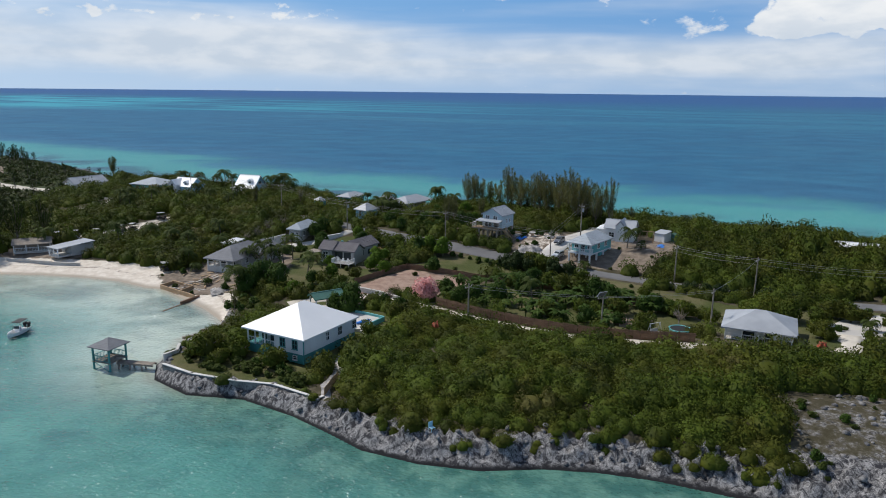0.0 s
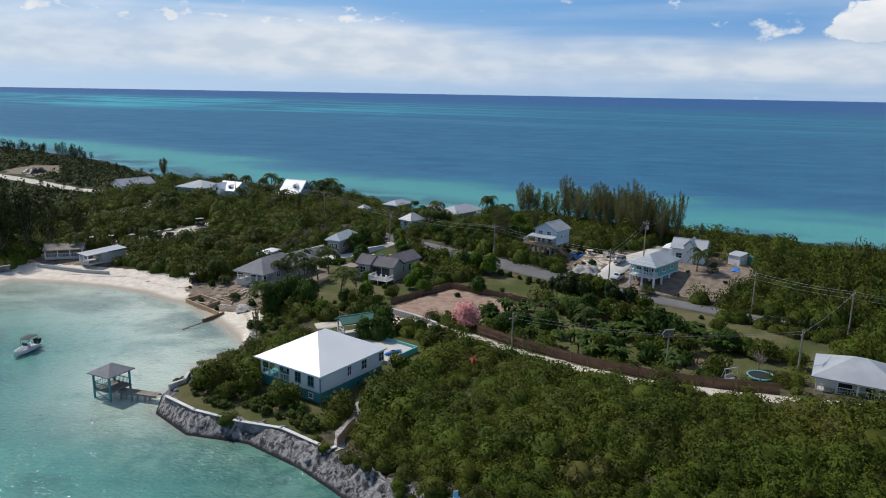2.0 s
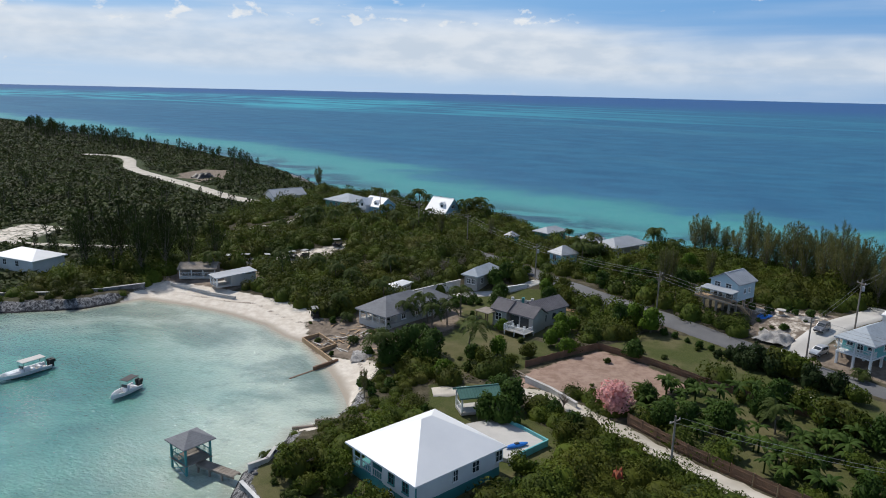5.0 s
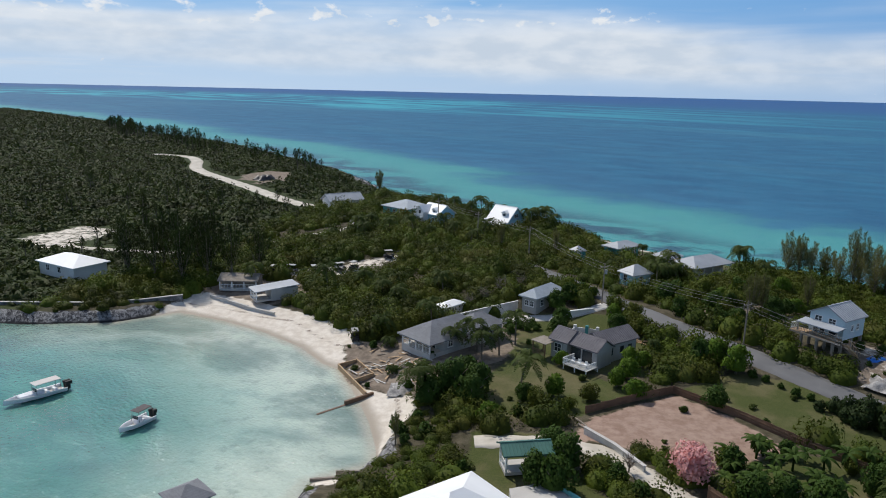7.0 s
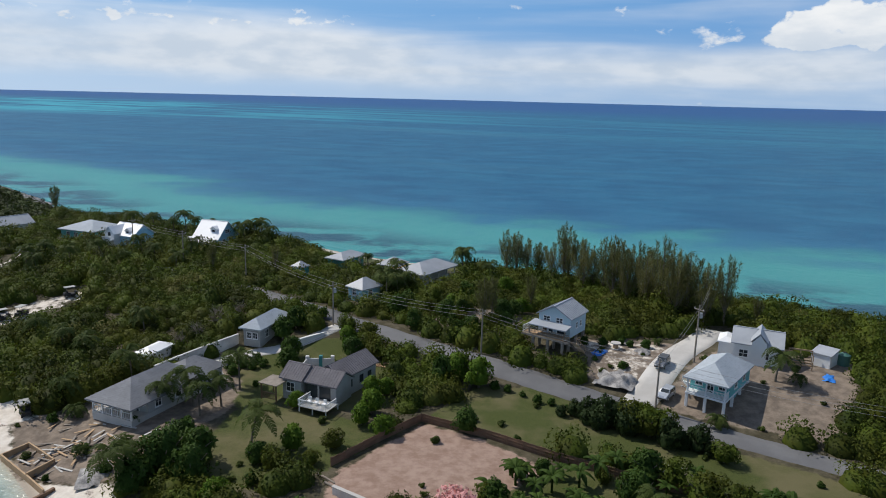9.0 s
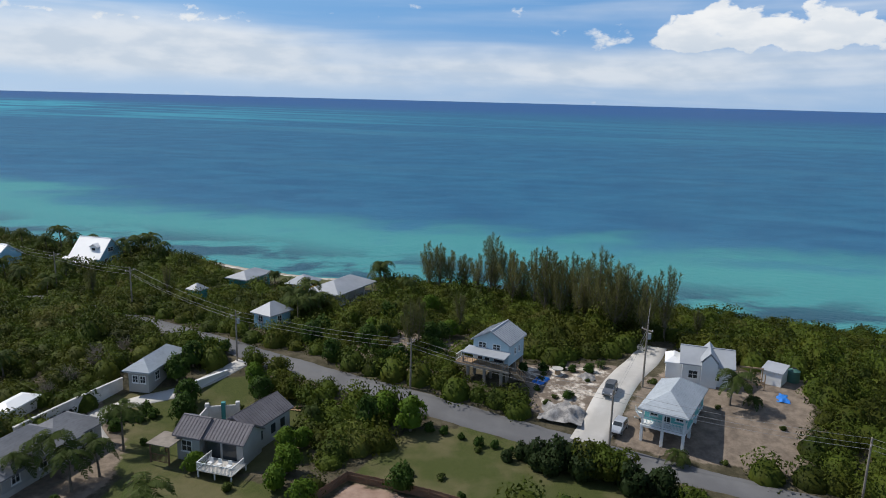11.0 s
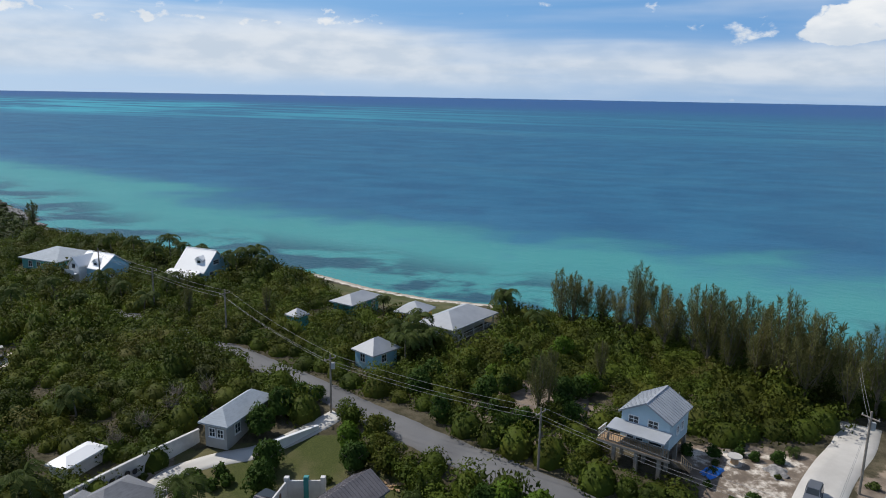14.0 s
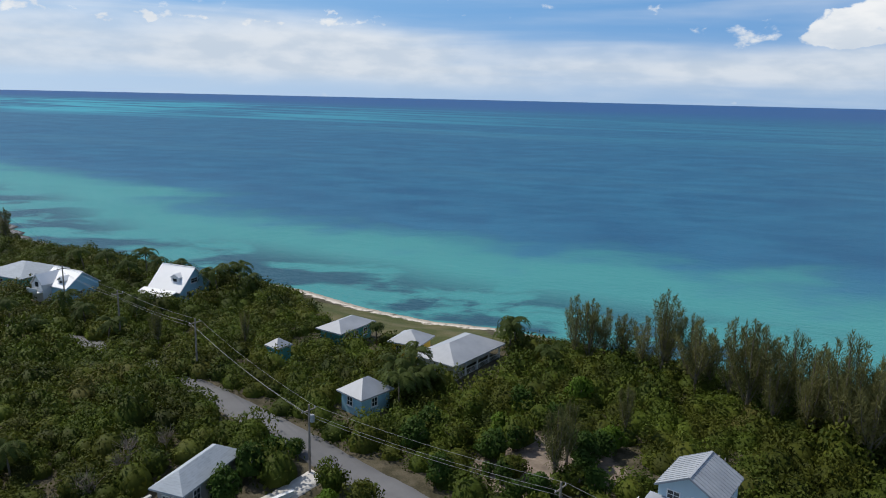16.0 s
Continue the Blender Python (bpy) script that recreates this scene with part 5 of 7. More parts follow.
for k in range(14):
    part("tread", boxed((4.2 - k * 0.27, 0.05, k * 0.19 + 0.1, 4.5 - k * 0.27, 1.1, k * 0.19 + 0.15)), stair, M["white"])
for y in (0.03, 1.12):
    bm = bmesh.new()
    tube(bm, [(4.4, y, 1.0), (0.5, y, fl + 0.9)], [0.04, 0.04], 6), tube(bm, [(4.4, y, 0.1), (0.5, y, fl - 0.1)], [0.09, 0.09], 6)
    for k in range(8):
        tube(bm, [(4.4 - 0.55 * k, y, 0.1 + k * 0.365), (4.4 - 0.55 * k, y, 1.0 + k * 0.365)], [0.025, 0.025], 5)
    part("stair_rail", bm, stair, M["white"])

# white house behind it, with a shed and a tank
w3, m, v = house("house", "white house with pale gable roof and cross gable", (43.1, 160.0), (49.4, 156.8), 5.8, 5.0, 5.2, 8.2, 9.9, style="gx", over=0.4, roof="metalroof", windows=(("s", 1.4, 1.0, 1.1, 1.0), ("s", 4.2, 1.0, 1.1, 1.0)))
cg = new("cross_gable")
cg.parent, cg.matrix_basis = w3, Matrix.Translation((2.6, -0.5, 0))
part("wall", gable_walls(0.2, 0.1, 2.2, 3.0, 0, 3.7, 4.9, "gy"), cg, M["white"])
part("roof", roof_mesh(0, 0, 2.4, 5.2, 3.9, 5.2, "gy"), cg, M["metalroof"])
ax = new("annexe")
ax.parent, ax.matrix_basis = w3, Matrix.Translation((-1.9, 1.2, 0))
part("wall", boxed((0.2, 0.2, -0.2, 2.4, 4.0, 2.5)), ax, M["white"])
part("roof", roof_mesh(0, 0, 2.4, 4.3, 2.7, 3.4, "hip"), ax, M["white_roof"])
mm, long = frame_of((50.6, 157.6), (53.6, 156.2), 5.0)
dk = thing("deck", "unfinished timber deck frame on posts", "deck", mm)
for x in (0.1, 1.6, 3.1):
    for y in (0.1, 2.4):
        part("post", boxed((x - 0.06, y - 0.06, -0.2, x + 0.06, y + 0.06, 2.6)), dk, M["timber"])
for y in (0.1, 1.2, 2.4):
    part("joist", boxed((0, y - 0.04, 0.9, 3.2, y + 0.04, 1.1)), dk, M["timber"])
part("rail", boxed((0, 2.34, 2.4, 3.2, 2.46, 2.6)), dk, M["timber"])
sd, m, v = house("shed", "small white shed with pale lean-to roof", (54.4, 159.0), (56.3, 156.8), 3.2, 5.0, 5.1, 7.3, 7.7, style="lean", over=0.15, roof="metalroof", category="shed")
bm = bmesh.new()
bmesh.ops.create_cone(bm, cap_ends=True, segments=24, radius1=0.85, radius2=0.85, depth=1.9, matrix=Matrix.Translation((0, 0, 0.95)))
bmesh.ops.create_cone(bm, cap_ends=True, segments=24, radius1=0.85, radius2=0.25, depth=0.35, matrix=Matrix.Translation((0, 0, 2.07)))
tk = thing("water_tank", "dark green plastic water tank", "tank", Matrix.Translation((59.4, 158.9, 5.0)))
part("body", bm, tk, M["greenroof"])
part("lid", boxed((-0.25, -0.25, 2.22, 0.25, 0.25, 2.3), bevel=0.03), tk, M["black"])

# tall pale blue house on posts, still being finished
h3, m, (wx0, wy0, wx1, wy1, fl, ev, rd, long, deep) = house("house", "tall pale blue boarded house on posts with metal roof", (15.6, 166.1), (20.25, 162.6), 6.0, 5.0, 7.5, 10.3, 11.9, style="gy", over=0.3, wall="paleblue", roof="metalroof", ribs=0.5)
wall = [o for o in h3.children if o.name.startswith("wall")][0]
wall.data.clear_geometry()
bm = gable_walls(wx0, wy0, wx1, wy1, fl - 0.2, ev, rd - 0.2, "gy")
bm.to_mesh(wall.data), bm.free()
for k in range(9):
    part("board_edge", boxed((wx0 - 0.02, wy0 - 0.02, fl + 0.3 * k, wx1 + 0.02, wy1 + 0.02, fl + 0.3 * k + 0.02)), h3, M["paleblue"])
for x in (wx0 + 0.2, (wx0 + wx1) / 2, wx1 - 0.2):
    for y in (wy0 - 1.9, wy0 + 0.2, (wy0 + wy1) / 2, wy1 - 0.2):
        part("stilt", boxed((x - 0.17, y - 0.17, -0.6, x + 0.17, y + 0.17, fl - 0.2)), h3, M["oldwood"])
for u in (1.35, 3.45):
    add_window(h3, "s", u, 4.35, 1.0, 0.7, wx0, wy0, wx1, wy1, "white")
for u, w in ((1.1, 0.7), (2.1, 0.7), (3.8, 1.3)):
    add_window(h3, "s", u, fl + 0.05, w, 1.4, wx0, wy0, wx1, wy1, "white", 1, "door", "glass")
for u in (2.2, 3.6):
    add_window(h3, "e", u, fl + 1.0, 0.5, 0.8, wx0, wy0, wx1, wy1, "white")
dk = new("deck")
dk.parent = h3
for k in range(46):
    part("board", boxed((wx0 - 1.6 + k * 0.15, wy0 - 2.1, fl - 0.1, wx0 - 1.47 + k * 0.15, wy0 - 0.02, fl - 0.02)), dk, M["timber"])
part("beam", boxed((wx0 - 1.7, wy0 - 2.15, fl - 0.35, wx1 + 0.9, wy0 - 2.0, fl - 0.1)), dk, M["oldwood"])
part("beam", boxed((wx0 - 1.7, wy0 - 0.3, fl - 0.35, wx0, wy0 - 0.15, fl - 0.1)), dk, M["oldwood"])
rail(dk, (wx0 - 1.6, wy0 - 2.05), (wx1 + 0.8, wy0 - 2.05), fl, M["oldwood"], gap=0.25), rail(dk, (wx0 - 1.6, wy0 - 2.05), (wx0 - 1.6, wy0 - 0.1), fl, M["white"], gap=0.25)
part("porch_roof", roof_mesh(wx0 - 0.7, wy0 - 2.2, wx1 + 0.3, wy0 + 0.05, 4.05, 4.3, "lean"), h3, M["metalroof"])
for x in (wx0 - 0.5, wx1 + 0.1):
    part("post", boxed((x - 0.08, wy0 - 2.0, fl, x + 0.08, wy0 - 1.84, 4.0)), h3, M["oldwood"])
for k in range(12):
    part("tread", boxed((wx1 + 0.9, wy0 - 1.6 + k * 0.27, fl - 0.2 - k * 0.2, wx1 + 1.9, wy0 - 1.32 + k * 0.27, fl - 0.15 - k * 0.2)), h3, M["timber"])
bm = bmesh.new()
tube(bm, [(wx1 + 1.9, wy0 - 1.6, fl + 0.7), (wx1 + 1.9, wy0 + 1.8, fl - 1.8)], [0.05, 0.05], 6), tube(bm, [(wx1 + 1.9, wy0 - 1.6, fl - 0.3), (wx1 + 1.9, wy0 + 1.8, fl - 2.8)], [0.1, 0.1], 6)
for k in range(6):
    tube(bm, [(wx1 + 1.9, wy0 - 1.6 + k * 0.68, fl - 0.3 - k * 0.5), (wx1 + 1.9, wy0 - 1.6 + k * 0.68, fl + 0.7 - k * 0.5)], [0.035, 0.035], 5)
part("stair_rail", bm, h3, M["timber"])

# cottages along the ocean strand
house("house", "teal cottage with pale grey hip roof", (-23.3, 214.6), (-18.9, 211.8), 8.4, 4.4, 4.6, 7.2, 8.3, wall="teal", roof="metalroof", windows=(("e", 1.5, 0.9, 0.8, 1.0), ("e", 3.6, 0.9, 0.8, 1.0), ("e", 5.8, 0.9, 0.8, 1.0)))
house("house", "yellow cottage with pale grey hip roof", (-11.8, 210.3), (-6.9, 208.2), 5.6, 4.5, 4.6, 6.9, 8.3, wall="yellow", roof="metalroof", windows=(("s", 1.2, 0.7, 0.8, 1.0), ("s", 2.8, 0.7, 0.8, 1.0)))
house("house", "wide cottage with pale grey hip roof", (-7.7, 204.3), (-1.7, 199.8), 12.6, 4.6, 4.7, 7.2, 8.8, wall="white", roof="metalroof", porch=("e", 2.0, 5))
house("house", "small sky blue cottage with pale hip roof", (-16.2, 191.3), (-12.7, 188.2), 5.4, 4.6, 4.8, 7.2, 8.8, over=0.45, wall="skyblue", roof="metalroof", windows=(("s", 1.6, 0.9, 0.9, 1.1), ("e", 2.0, 0.9, 0.8, 1.0)))
house("kiosk", "tiny teal hut with pale hip roof", (-29.1, 206.5), (-26.9, 204.8), 2.9, 4.8, 4.9, 7.2, 8.2, over=0.2, wall="teal", roof="metalroof", windows=(("s", 1.1, 1.0, 0.5, 0.5),), category="hut")
ah, m, v = house("house", "white steep-roofed house with teal gable end", (-58.9, 236.2), (-51.6, 233.4), 8.6, 4.4, 4.6, 6.7, 10.6, style="gx", over=0.3, wall="skyblue", roof="white_roof", windows=(("e", 2.2, 0.8, 0.9, 1.0), ("e", 4.6, 0.8, 0.9, 1.0), ("e", 3.8, 3.2, 1.6, 0.8)))
dm = new("dormer")
dm.parent, dm.matrix_basis = ah, Matrix.Translation((4.4, 1.7, 3.4))
part("wall", gable_walls(0, 0, 1.7, 2.6, 0, 1.1, 1.6, "gy"), dm, M["white"])
part("roof", roof_mesh(-0.15, -0.2, 1.85, 2.8, 1.2, 1.85, "gy"), dm, M["white_roof"])
part("pane", boxed((0.45, -0.04, 0.2, 1.25, 0.02, 0.95)), dm, M["glass"])
part("porch_roof", roof_mesh(-0.8, -2.6, 7.0, 0.3, 1.9, 2.5, "lean"), ah, M["white_roof"])
for x in (-0.5, 2.0, 4.4, 6.7):
    part("post", boxed((x - 0.08, -2.4, -0.3, x + 0.08, -2.24, 1.85)), ah, M["white"])
w2, m, v = house("house", "white house with white gable roof and dormer", (-78.6, 235.0), (-71.4, 231.6), 7.2, 4.4, 4.6, 7.4, 9.9, style="gx", over=0.3, wall="skyblue", roof="white_roof", windows=(("s", 5.6, 0.8, 0.9, 1.0), ("e", 2.6, 0.8, 0.9, 1.0)))
wg = new("front_gable")
wg.parent, wg.matrix_basis = w2, Matrix.Translation((0.3, -1.6, 0))
part("wall", gable_walls(0.2, 0.2, 3.2, 4, -0.3, 3.4, 4.9, "gy"), wg, M["white"])
part("roof", roof_mesh(0, 0, 3.4, 5.2, 3.5, 5.3, "gy"), wg, M["white_roof"])
part("pane", boxed((1.3, 0.15, 3.0, 2.1, 0.21, 3.9)), wg, M["glass"])
part("balcony", boxed((0.3, -0.9, 2.0, 3.1, 0.25, 2.15), (0.3, -0.9, 2.15, 3.1, -0.82, 2.95)), wg, M["white"])
dm = new("dormer")
dm.parent, dm.matrix_basis = w2, Matrix.Translation((4.7, 0.9, 3.1))
part("wall", gable_walls(0, 0, 1.5, 2.2, 0, 1.0, 1.5, "gy"), dm, M["white"])
part("roof", roof_mesh(-0.15, -0.2, 1.65, 2.6, 1.05, 1.75, "gy"), dm, M["white_roof"])
part("pane", boxed((0.4, -0.04, 0.2, 1.1, 0.02, 0.9)), dm, M["glass"])
house("house", "broad aqua house with grey hip roof", (-95.2, 243.6), (-84.4, 239.2), 11.0, 4.2, 4.4, 6.9, 8.8, wall="aqua", roof="shinglelight", windows=(("s", 2.5, 0.7, 1.0, 1.1), ("s", 5.0, 0.7, 1.0, 1.1), ("s", 8.0, 0.7, 1.0, 1.1), ("e", 3.0, 0.7, 1.0, 1.1)))
house("house", "long white house with pale gable roof", (-118.4, 246.6), (-112.6, 242.6), 12.5, 4.0, 4.2, 6.6, 8.6, style="gy", wall="white", roof="metalroof", windows=(("s", 2.0, 0.7, 0.9, 1.1), ("e", 3, 0.7, 0.9, 1.1), ("e", 7, 0.7, 0.9, 1.1)))

# houses at the eastern and western ends
house("house", "white bungalow with pale hip roof and front porch", (44.9, 100.2), (54.0, 95.4), 9.3, 2.6, 2.9, 4.9, 6.9, wall="white", roof="metalroof", porch=("s", 1.8, 5), windows=(("e", 2.5, 0.6, 0.9, 1.0), ("e", 5.0, 0.6, 0.9, 1.0)), doors=(("s", 3.2, 0.05, 1.6, 1.7), ("s", 6.0, 0.05, 1.0, 1.7)))
rw, m, v = house("house", "white house with pale gable roofs by the eastern shore", (89.5, 150.4), (99.8, 146.0), 7.5, 2.6, 2.8, 5.1, 6.7, style="gx", wall="white", roof="white_roof", windows=(("s", 2.4, 0.8, 1.0, 1.1), ("s", 7.4, 0.8, 1.0, 1.1)))
house("house", "small white house with pale gable roof", (103.5, 141.4), (108.6, 139.6), 5.5, 3.4, 3.6, 5.6, 6.8, style="gx", wall="white", roof="white_roof", windows=(("s", 2.4, 0.8, 1.0, 1.0),))
house("house", "white house with white roof among dark trees", (-131, 153.5), (-118, 151.5), 8.5, 2.3, 2.6, 4.9, 6.4, wall="white", roof="white_roof", windows=(("s", 3, 0.6, 1.0, 1.1), ("s", 7, 0.6, 1.0, 1.1)))
house("beach_bar", "open beach bar with pale sheet metal roof", (-80.9, 158.6), (-77.4, 156.0), 8.8, 2.1, 2.2, 4.0, 4.5, style="lean", over=0.25, wall="greywall", roof="metalroof", porch=("s", 3.0, 3), category="bar")
house("beach_bar", "low building with brown weathered gable roof", (-89.0, 159.6), (-81.6, 162.6), 5.6, 2.1, 2.2, 4.0, 4.9, style="gx", over=0.3, wall="oldwood", roof="oldwood", porch=("s", 1.6, 4), category="bar")


# ---- trees, palms and garden plants ----
def leaf_part(name, verts, parent, mat, tint, k=4):
    me = mesh_of(name, verts, np.arange(len(verts)).reshape(-1, k), mat)
    point_attribute(me, "tint", np.full(len(verts), tint))
    return part(name, me, parent)


def broad_tree(rng, name, label, mat, r, h, trunk=1.0, leaves=620, tint=0.4, lumps=11):
    """A round tree: a short trunk with limbs and a lumpy crown of leaves, at the origin."""
    top = thing(name, label, "tree" if h > 2.2 else "shrub", Matrix.Identity(4))
    bm = bmesh.new()
    tube(bm, [(0, 0, -0.3), (0.05, 0.03, trunk * 0.6), (0.1, -0.05, trunk * 1.1)], [0.16, 0.13, 0.1], 8)
    for k in range(5):
        a = k * 1.256 + rng.uniform(-0.3, 0.3)
        tube(bm, [(0.08, 0, trunk * rng.uniform(0.6, 0.95)), (r * 0.35 * math.cos(a), r * 0.35 * math.sin(a), trunk + h * 0.22), (r * 0.62 * math.cos(a), r * 0.62 * math.sin(a), trunk + h * 0.42)], [0.08, 0.06, 0.02], 6)
    part("trunk", bm, top, M["bark"])
    v = leaf_cloud(rng, int(leaves * 1.7), 0.105 * 2.2 / max(r, 1.2), lumps, spread=0.28)
    v = np.concatenate([v, core_dome(0.68)])
    crown = leaf_part("crown", v[:, :3] * np.array([r, r, h]) + np.array([0, 0, trunk * 0.6]), top, mat, tint, 3)
    soft_normals(crown.data, v[:, 3:])
    return top


def palm_tree(rng, label, h, fronds=17, reach=2.3, lean=0.5, tint=0.4):
    top = thing("palm_tree", label, "palm", Matrix.Identity(4))
    bm = bmesh.new()
    path = [(lean * s * s, 0.15 * s * lean, -0.3 + (h + 0.3) * s) for s in (0, 0.2, 0.4, 0.6, 0.8, 1.0)]
    tube(bm, path, [0.2, 0.15, 0.13, 0.12, 0.11, 0.12], 8)
    part("trunk", bm, top, M["bark"])
    out = []
    for k in range(fronds):
        a, rise = k * 2.399 + rng.uniform(-0.2, 0.2), rng.uniform(-0.55, 1.35)
        d, side = np.array([math.cos(a), math.sin(a), 0]), np.array([-math.sin(a), math.cos(a), 0])
        long = reach * rng.uniform(0.8, 1.15)
        steps = 14

        def spine(s):
            return np.array([lean, 0.15 * lean, h]) + d * long * s * (1 - 0.18 * s * s) + np.array([0, 0, 1]) * long * (rise * 0.8 * s - (0.62 + 0.5 * rise) * s * s)

        for j in range(steps):
            s0, s1 = j / steps, (j + 0.72) / steps
            p, q = spine(s0), spine(s1)
            w = 0.5 * math.sin(math.pi * min(0.18 + s0 * 0.8, 0.97)) * reach / 2.3
            for sign in (1, -1):
                tip = side * sign * w * 0.85 + d * w * 0.5 - np.array([0, 0, w * rng.uniform(0.25, 0.75)])
                out.append([p, q, q + tip * 0.95, p + tip])
    for k in range(6):
        a = rng.uniform(0, 6.28)
        d = np.array([math.cos(a), math.sin(a), 0])
        c = np.array([lean, 0.15 * lean, h - 0.15]) + d * 0.16
        u = np.cross(d, [0, 0, 1]) * 0.12
        out.append([c - u, c + u, c + u + d * 0.2 + [0, 0, -0.9], c - u + d * 0.2 + [0, 0, -0.9]])
    leaf_part("crown", np.array(out).reshape(-1, 3), top, M["palm"], tint)
    return top


def casuarina(rng, label, h, r, wisps=1500, tint=0.4, mat="needle", thin=1.0, limbs=58):
    """A tall feathery tree: a straight trunk, rising limbs and hanging wisps of needles."""
    top = thing("casuarina_tree", label, "tree", Matrix.Identity(4))
    bm = bmesh.new()
    tube(bm, [(0, 0, -0.4), (0.1, 0, h * 0.35), (0.0, 0.1, h * 0.7), (0.05, 0, h * 0.97)], [0.22, 0.16, 0.09, 0.02], 7)
    out = []
    stems = max(3, limbs // 5)
    for k in range(stems):
        # a leader that rises steeply, clothed in short upswept twigs
        a = k * 2.399 + rng.uniform(-0.3, 0.3)
        reach = r * rng.uniform(0.1, 0.75) if k else 0.0
        root = np.array([0.05, 0.03, h * rng.uniform(0.08, 0.3)])
        tip = np.array([math.cos(a) * reach, math.sin(a) * reach, h * (1.02 - 0.42 * (reach / r) ** 1.3 * rng.uniform(0.6, 1.2))])
        bend = (root + tip) / 2 + np.array([math.cos(a), math.sin(a), 0]) * reach * 0.18
        tube(bm, [tuple(root), tuple(bend), tuple(tip)], [0.07, 0.045, 0.01], 4)
        per = wisps // stems
        for _ in range(per):
            s = rng.uniform(0.06, 1.0) ** 0.85
            at = root * (1 - s) ** 2 + bend * 2 * s * (1 - s) + tip * s * s
            b = rng.uniform(0, 6.283)
            out_by = rng.uniform(0.05, 1.0) * r * 0.34 * (1.08 - s) * thin ** 0.5
            c = at + np.array([math.cos(b) * out_by, math.sin(b) * out_by, out_by * rng.uniform(0.2, 1.1)])
            d = np.array([math.cos(b) * 0.45, math.sin(b) * 0.45, rng.choice([-0.15, 0.9, 1.1])]) + rng.normal(size=3) * 0.25
            d = d / np.linalg.norm(d) * rng.uniform(0.3, 0.65)
            w = np.cross(d, rng.normal(size=3))
            w = w / (np.linalg.norm(w) + 1e-6) * rng.uniform(0.025, 0.055) * thin
            out.append([c - w, c + w, c + w * 0.3 + d, c - w * 0.3 + d])
    part("trunk", bm, top, M["bark"])
    leaf_part("crown", np.array(out).reshape(-1, 3), top, M[mat], tint)
    return top


def banana_plant(rng, label, h, yellow=0.3):
    top = thing("banana_plant", label, "plant", Matrix.Identity(4))
    bm = bmesh.new()
    tube(bm, [(0, 0, -0.2), (0.03, 0, h * 0.5), (0.05, 0.03, h * 0.72)], [0.13, 0.1, 0.07], 7)
    part("stem", bm, top, M["banana"])
    for k in range(8):
        a, rise = k * 2.399, rng.uniform(0.4, 1.2)
        d, side = np.array([math.cos(a), math.sin(a), 0]), np.array([-math.sin(a), math.cos(a), 0])
        quads = []
        for j in range(5):
            pts = []
            for s in (j / 5, (j + 1) / 5):
                p = np.array([0.04, 0.02, h * 0.66]) + d * 1.5 * s + np.array([0, 0, rise * 1.5 * s - 1.35 * s * s])
                w = 0.3 * math.sin(math.pi * (0.12 + 0.84 * s))
                pts.append((p + side * w - [0, 0, 0.12], p, p - side * w - [0, 0, 0.12]))
            quads += [[pts[0][0], pts[0][1], pts[1][1], pts[1][0]], [pts[0][1], pts[0][2], pts[1][2], pts[1][1]]]
        leaf_part("leaf", np.array(quads).reshape(-1, 3), top, M["banana"], yellow + 0.2 * rng.uniform(0, 1))
    return top


def bare_tree(rng, label, h):
    top = thing("bare_tree", label, "tree", Matrix.Identity(4))
    bm = bmesh.new()
    tube(bm, [(0, 0, -0.3), (0.05, 0, h * 0.35)], [0.12, 0.09], 6)
    for k in range(16):
        a = k * 2.399
        t0 = Vector((0.05, 0, h * rng.uniform(0.2, 0.36)))
        t1 = t0 + Vector((math.cos(a), math.sin(a), 0)) * h * rng.uniform(0.15, 0.3) + Vector((0, 0, h * rng.uniform(0.15, 0.4)))
        tube(bm, [t0, t1], [0.05, 0.025], 5)
        for _ in range(7):
            t2 = t1 + Vector(rng.normal(size=3)) * h * 0.13 + Vector((0, 0, h * 0.1))
            tube(bm, [t0.lerp(t1, rng.uniform(0.5, 1)), t2], [0.022, 0.008], 4)
    part("trunk", bm, top, M["twig"])
    return top


def plant_out(rng, kinds, spots, sink=0.05):
    """Copies of the kinds at spots (x, y, size, kind); the first use of a kind is the model itself."""
    used = set()
    for x, y, size, k in spots:
        turn = Matrix.Translation((x, y, ground(x, y) - sink)) @ Matrix.Rotation(rng.uniform(0, 6.28), 4, "Z") @ Matrix.Diagonal((size, size, size * rng.uniform(0.92, 1.1), 1))
        if k in used:
            made = copy_thing(kinds[k], Matrix.Identity(4))
            made.matrix_basis = turn
        else:
            used.add(k)
            kinds[k].matrix_basis = turn


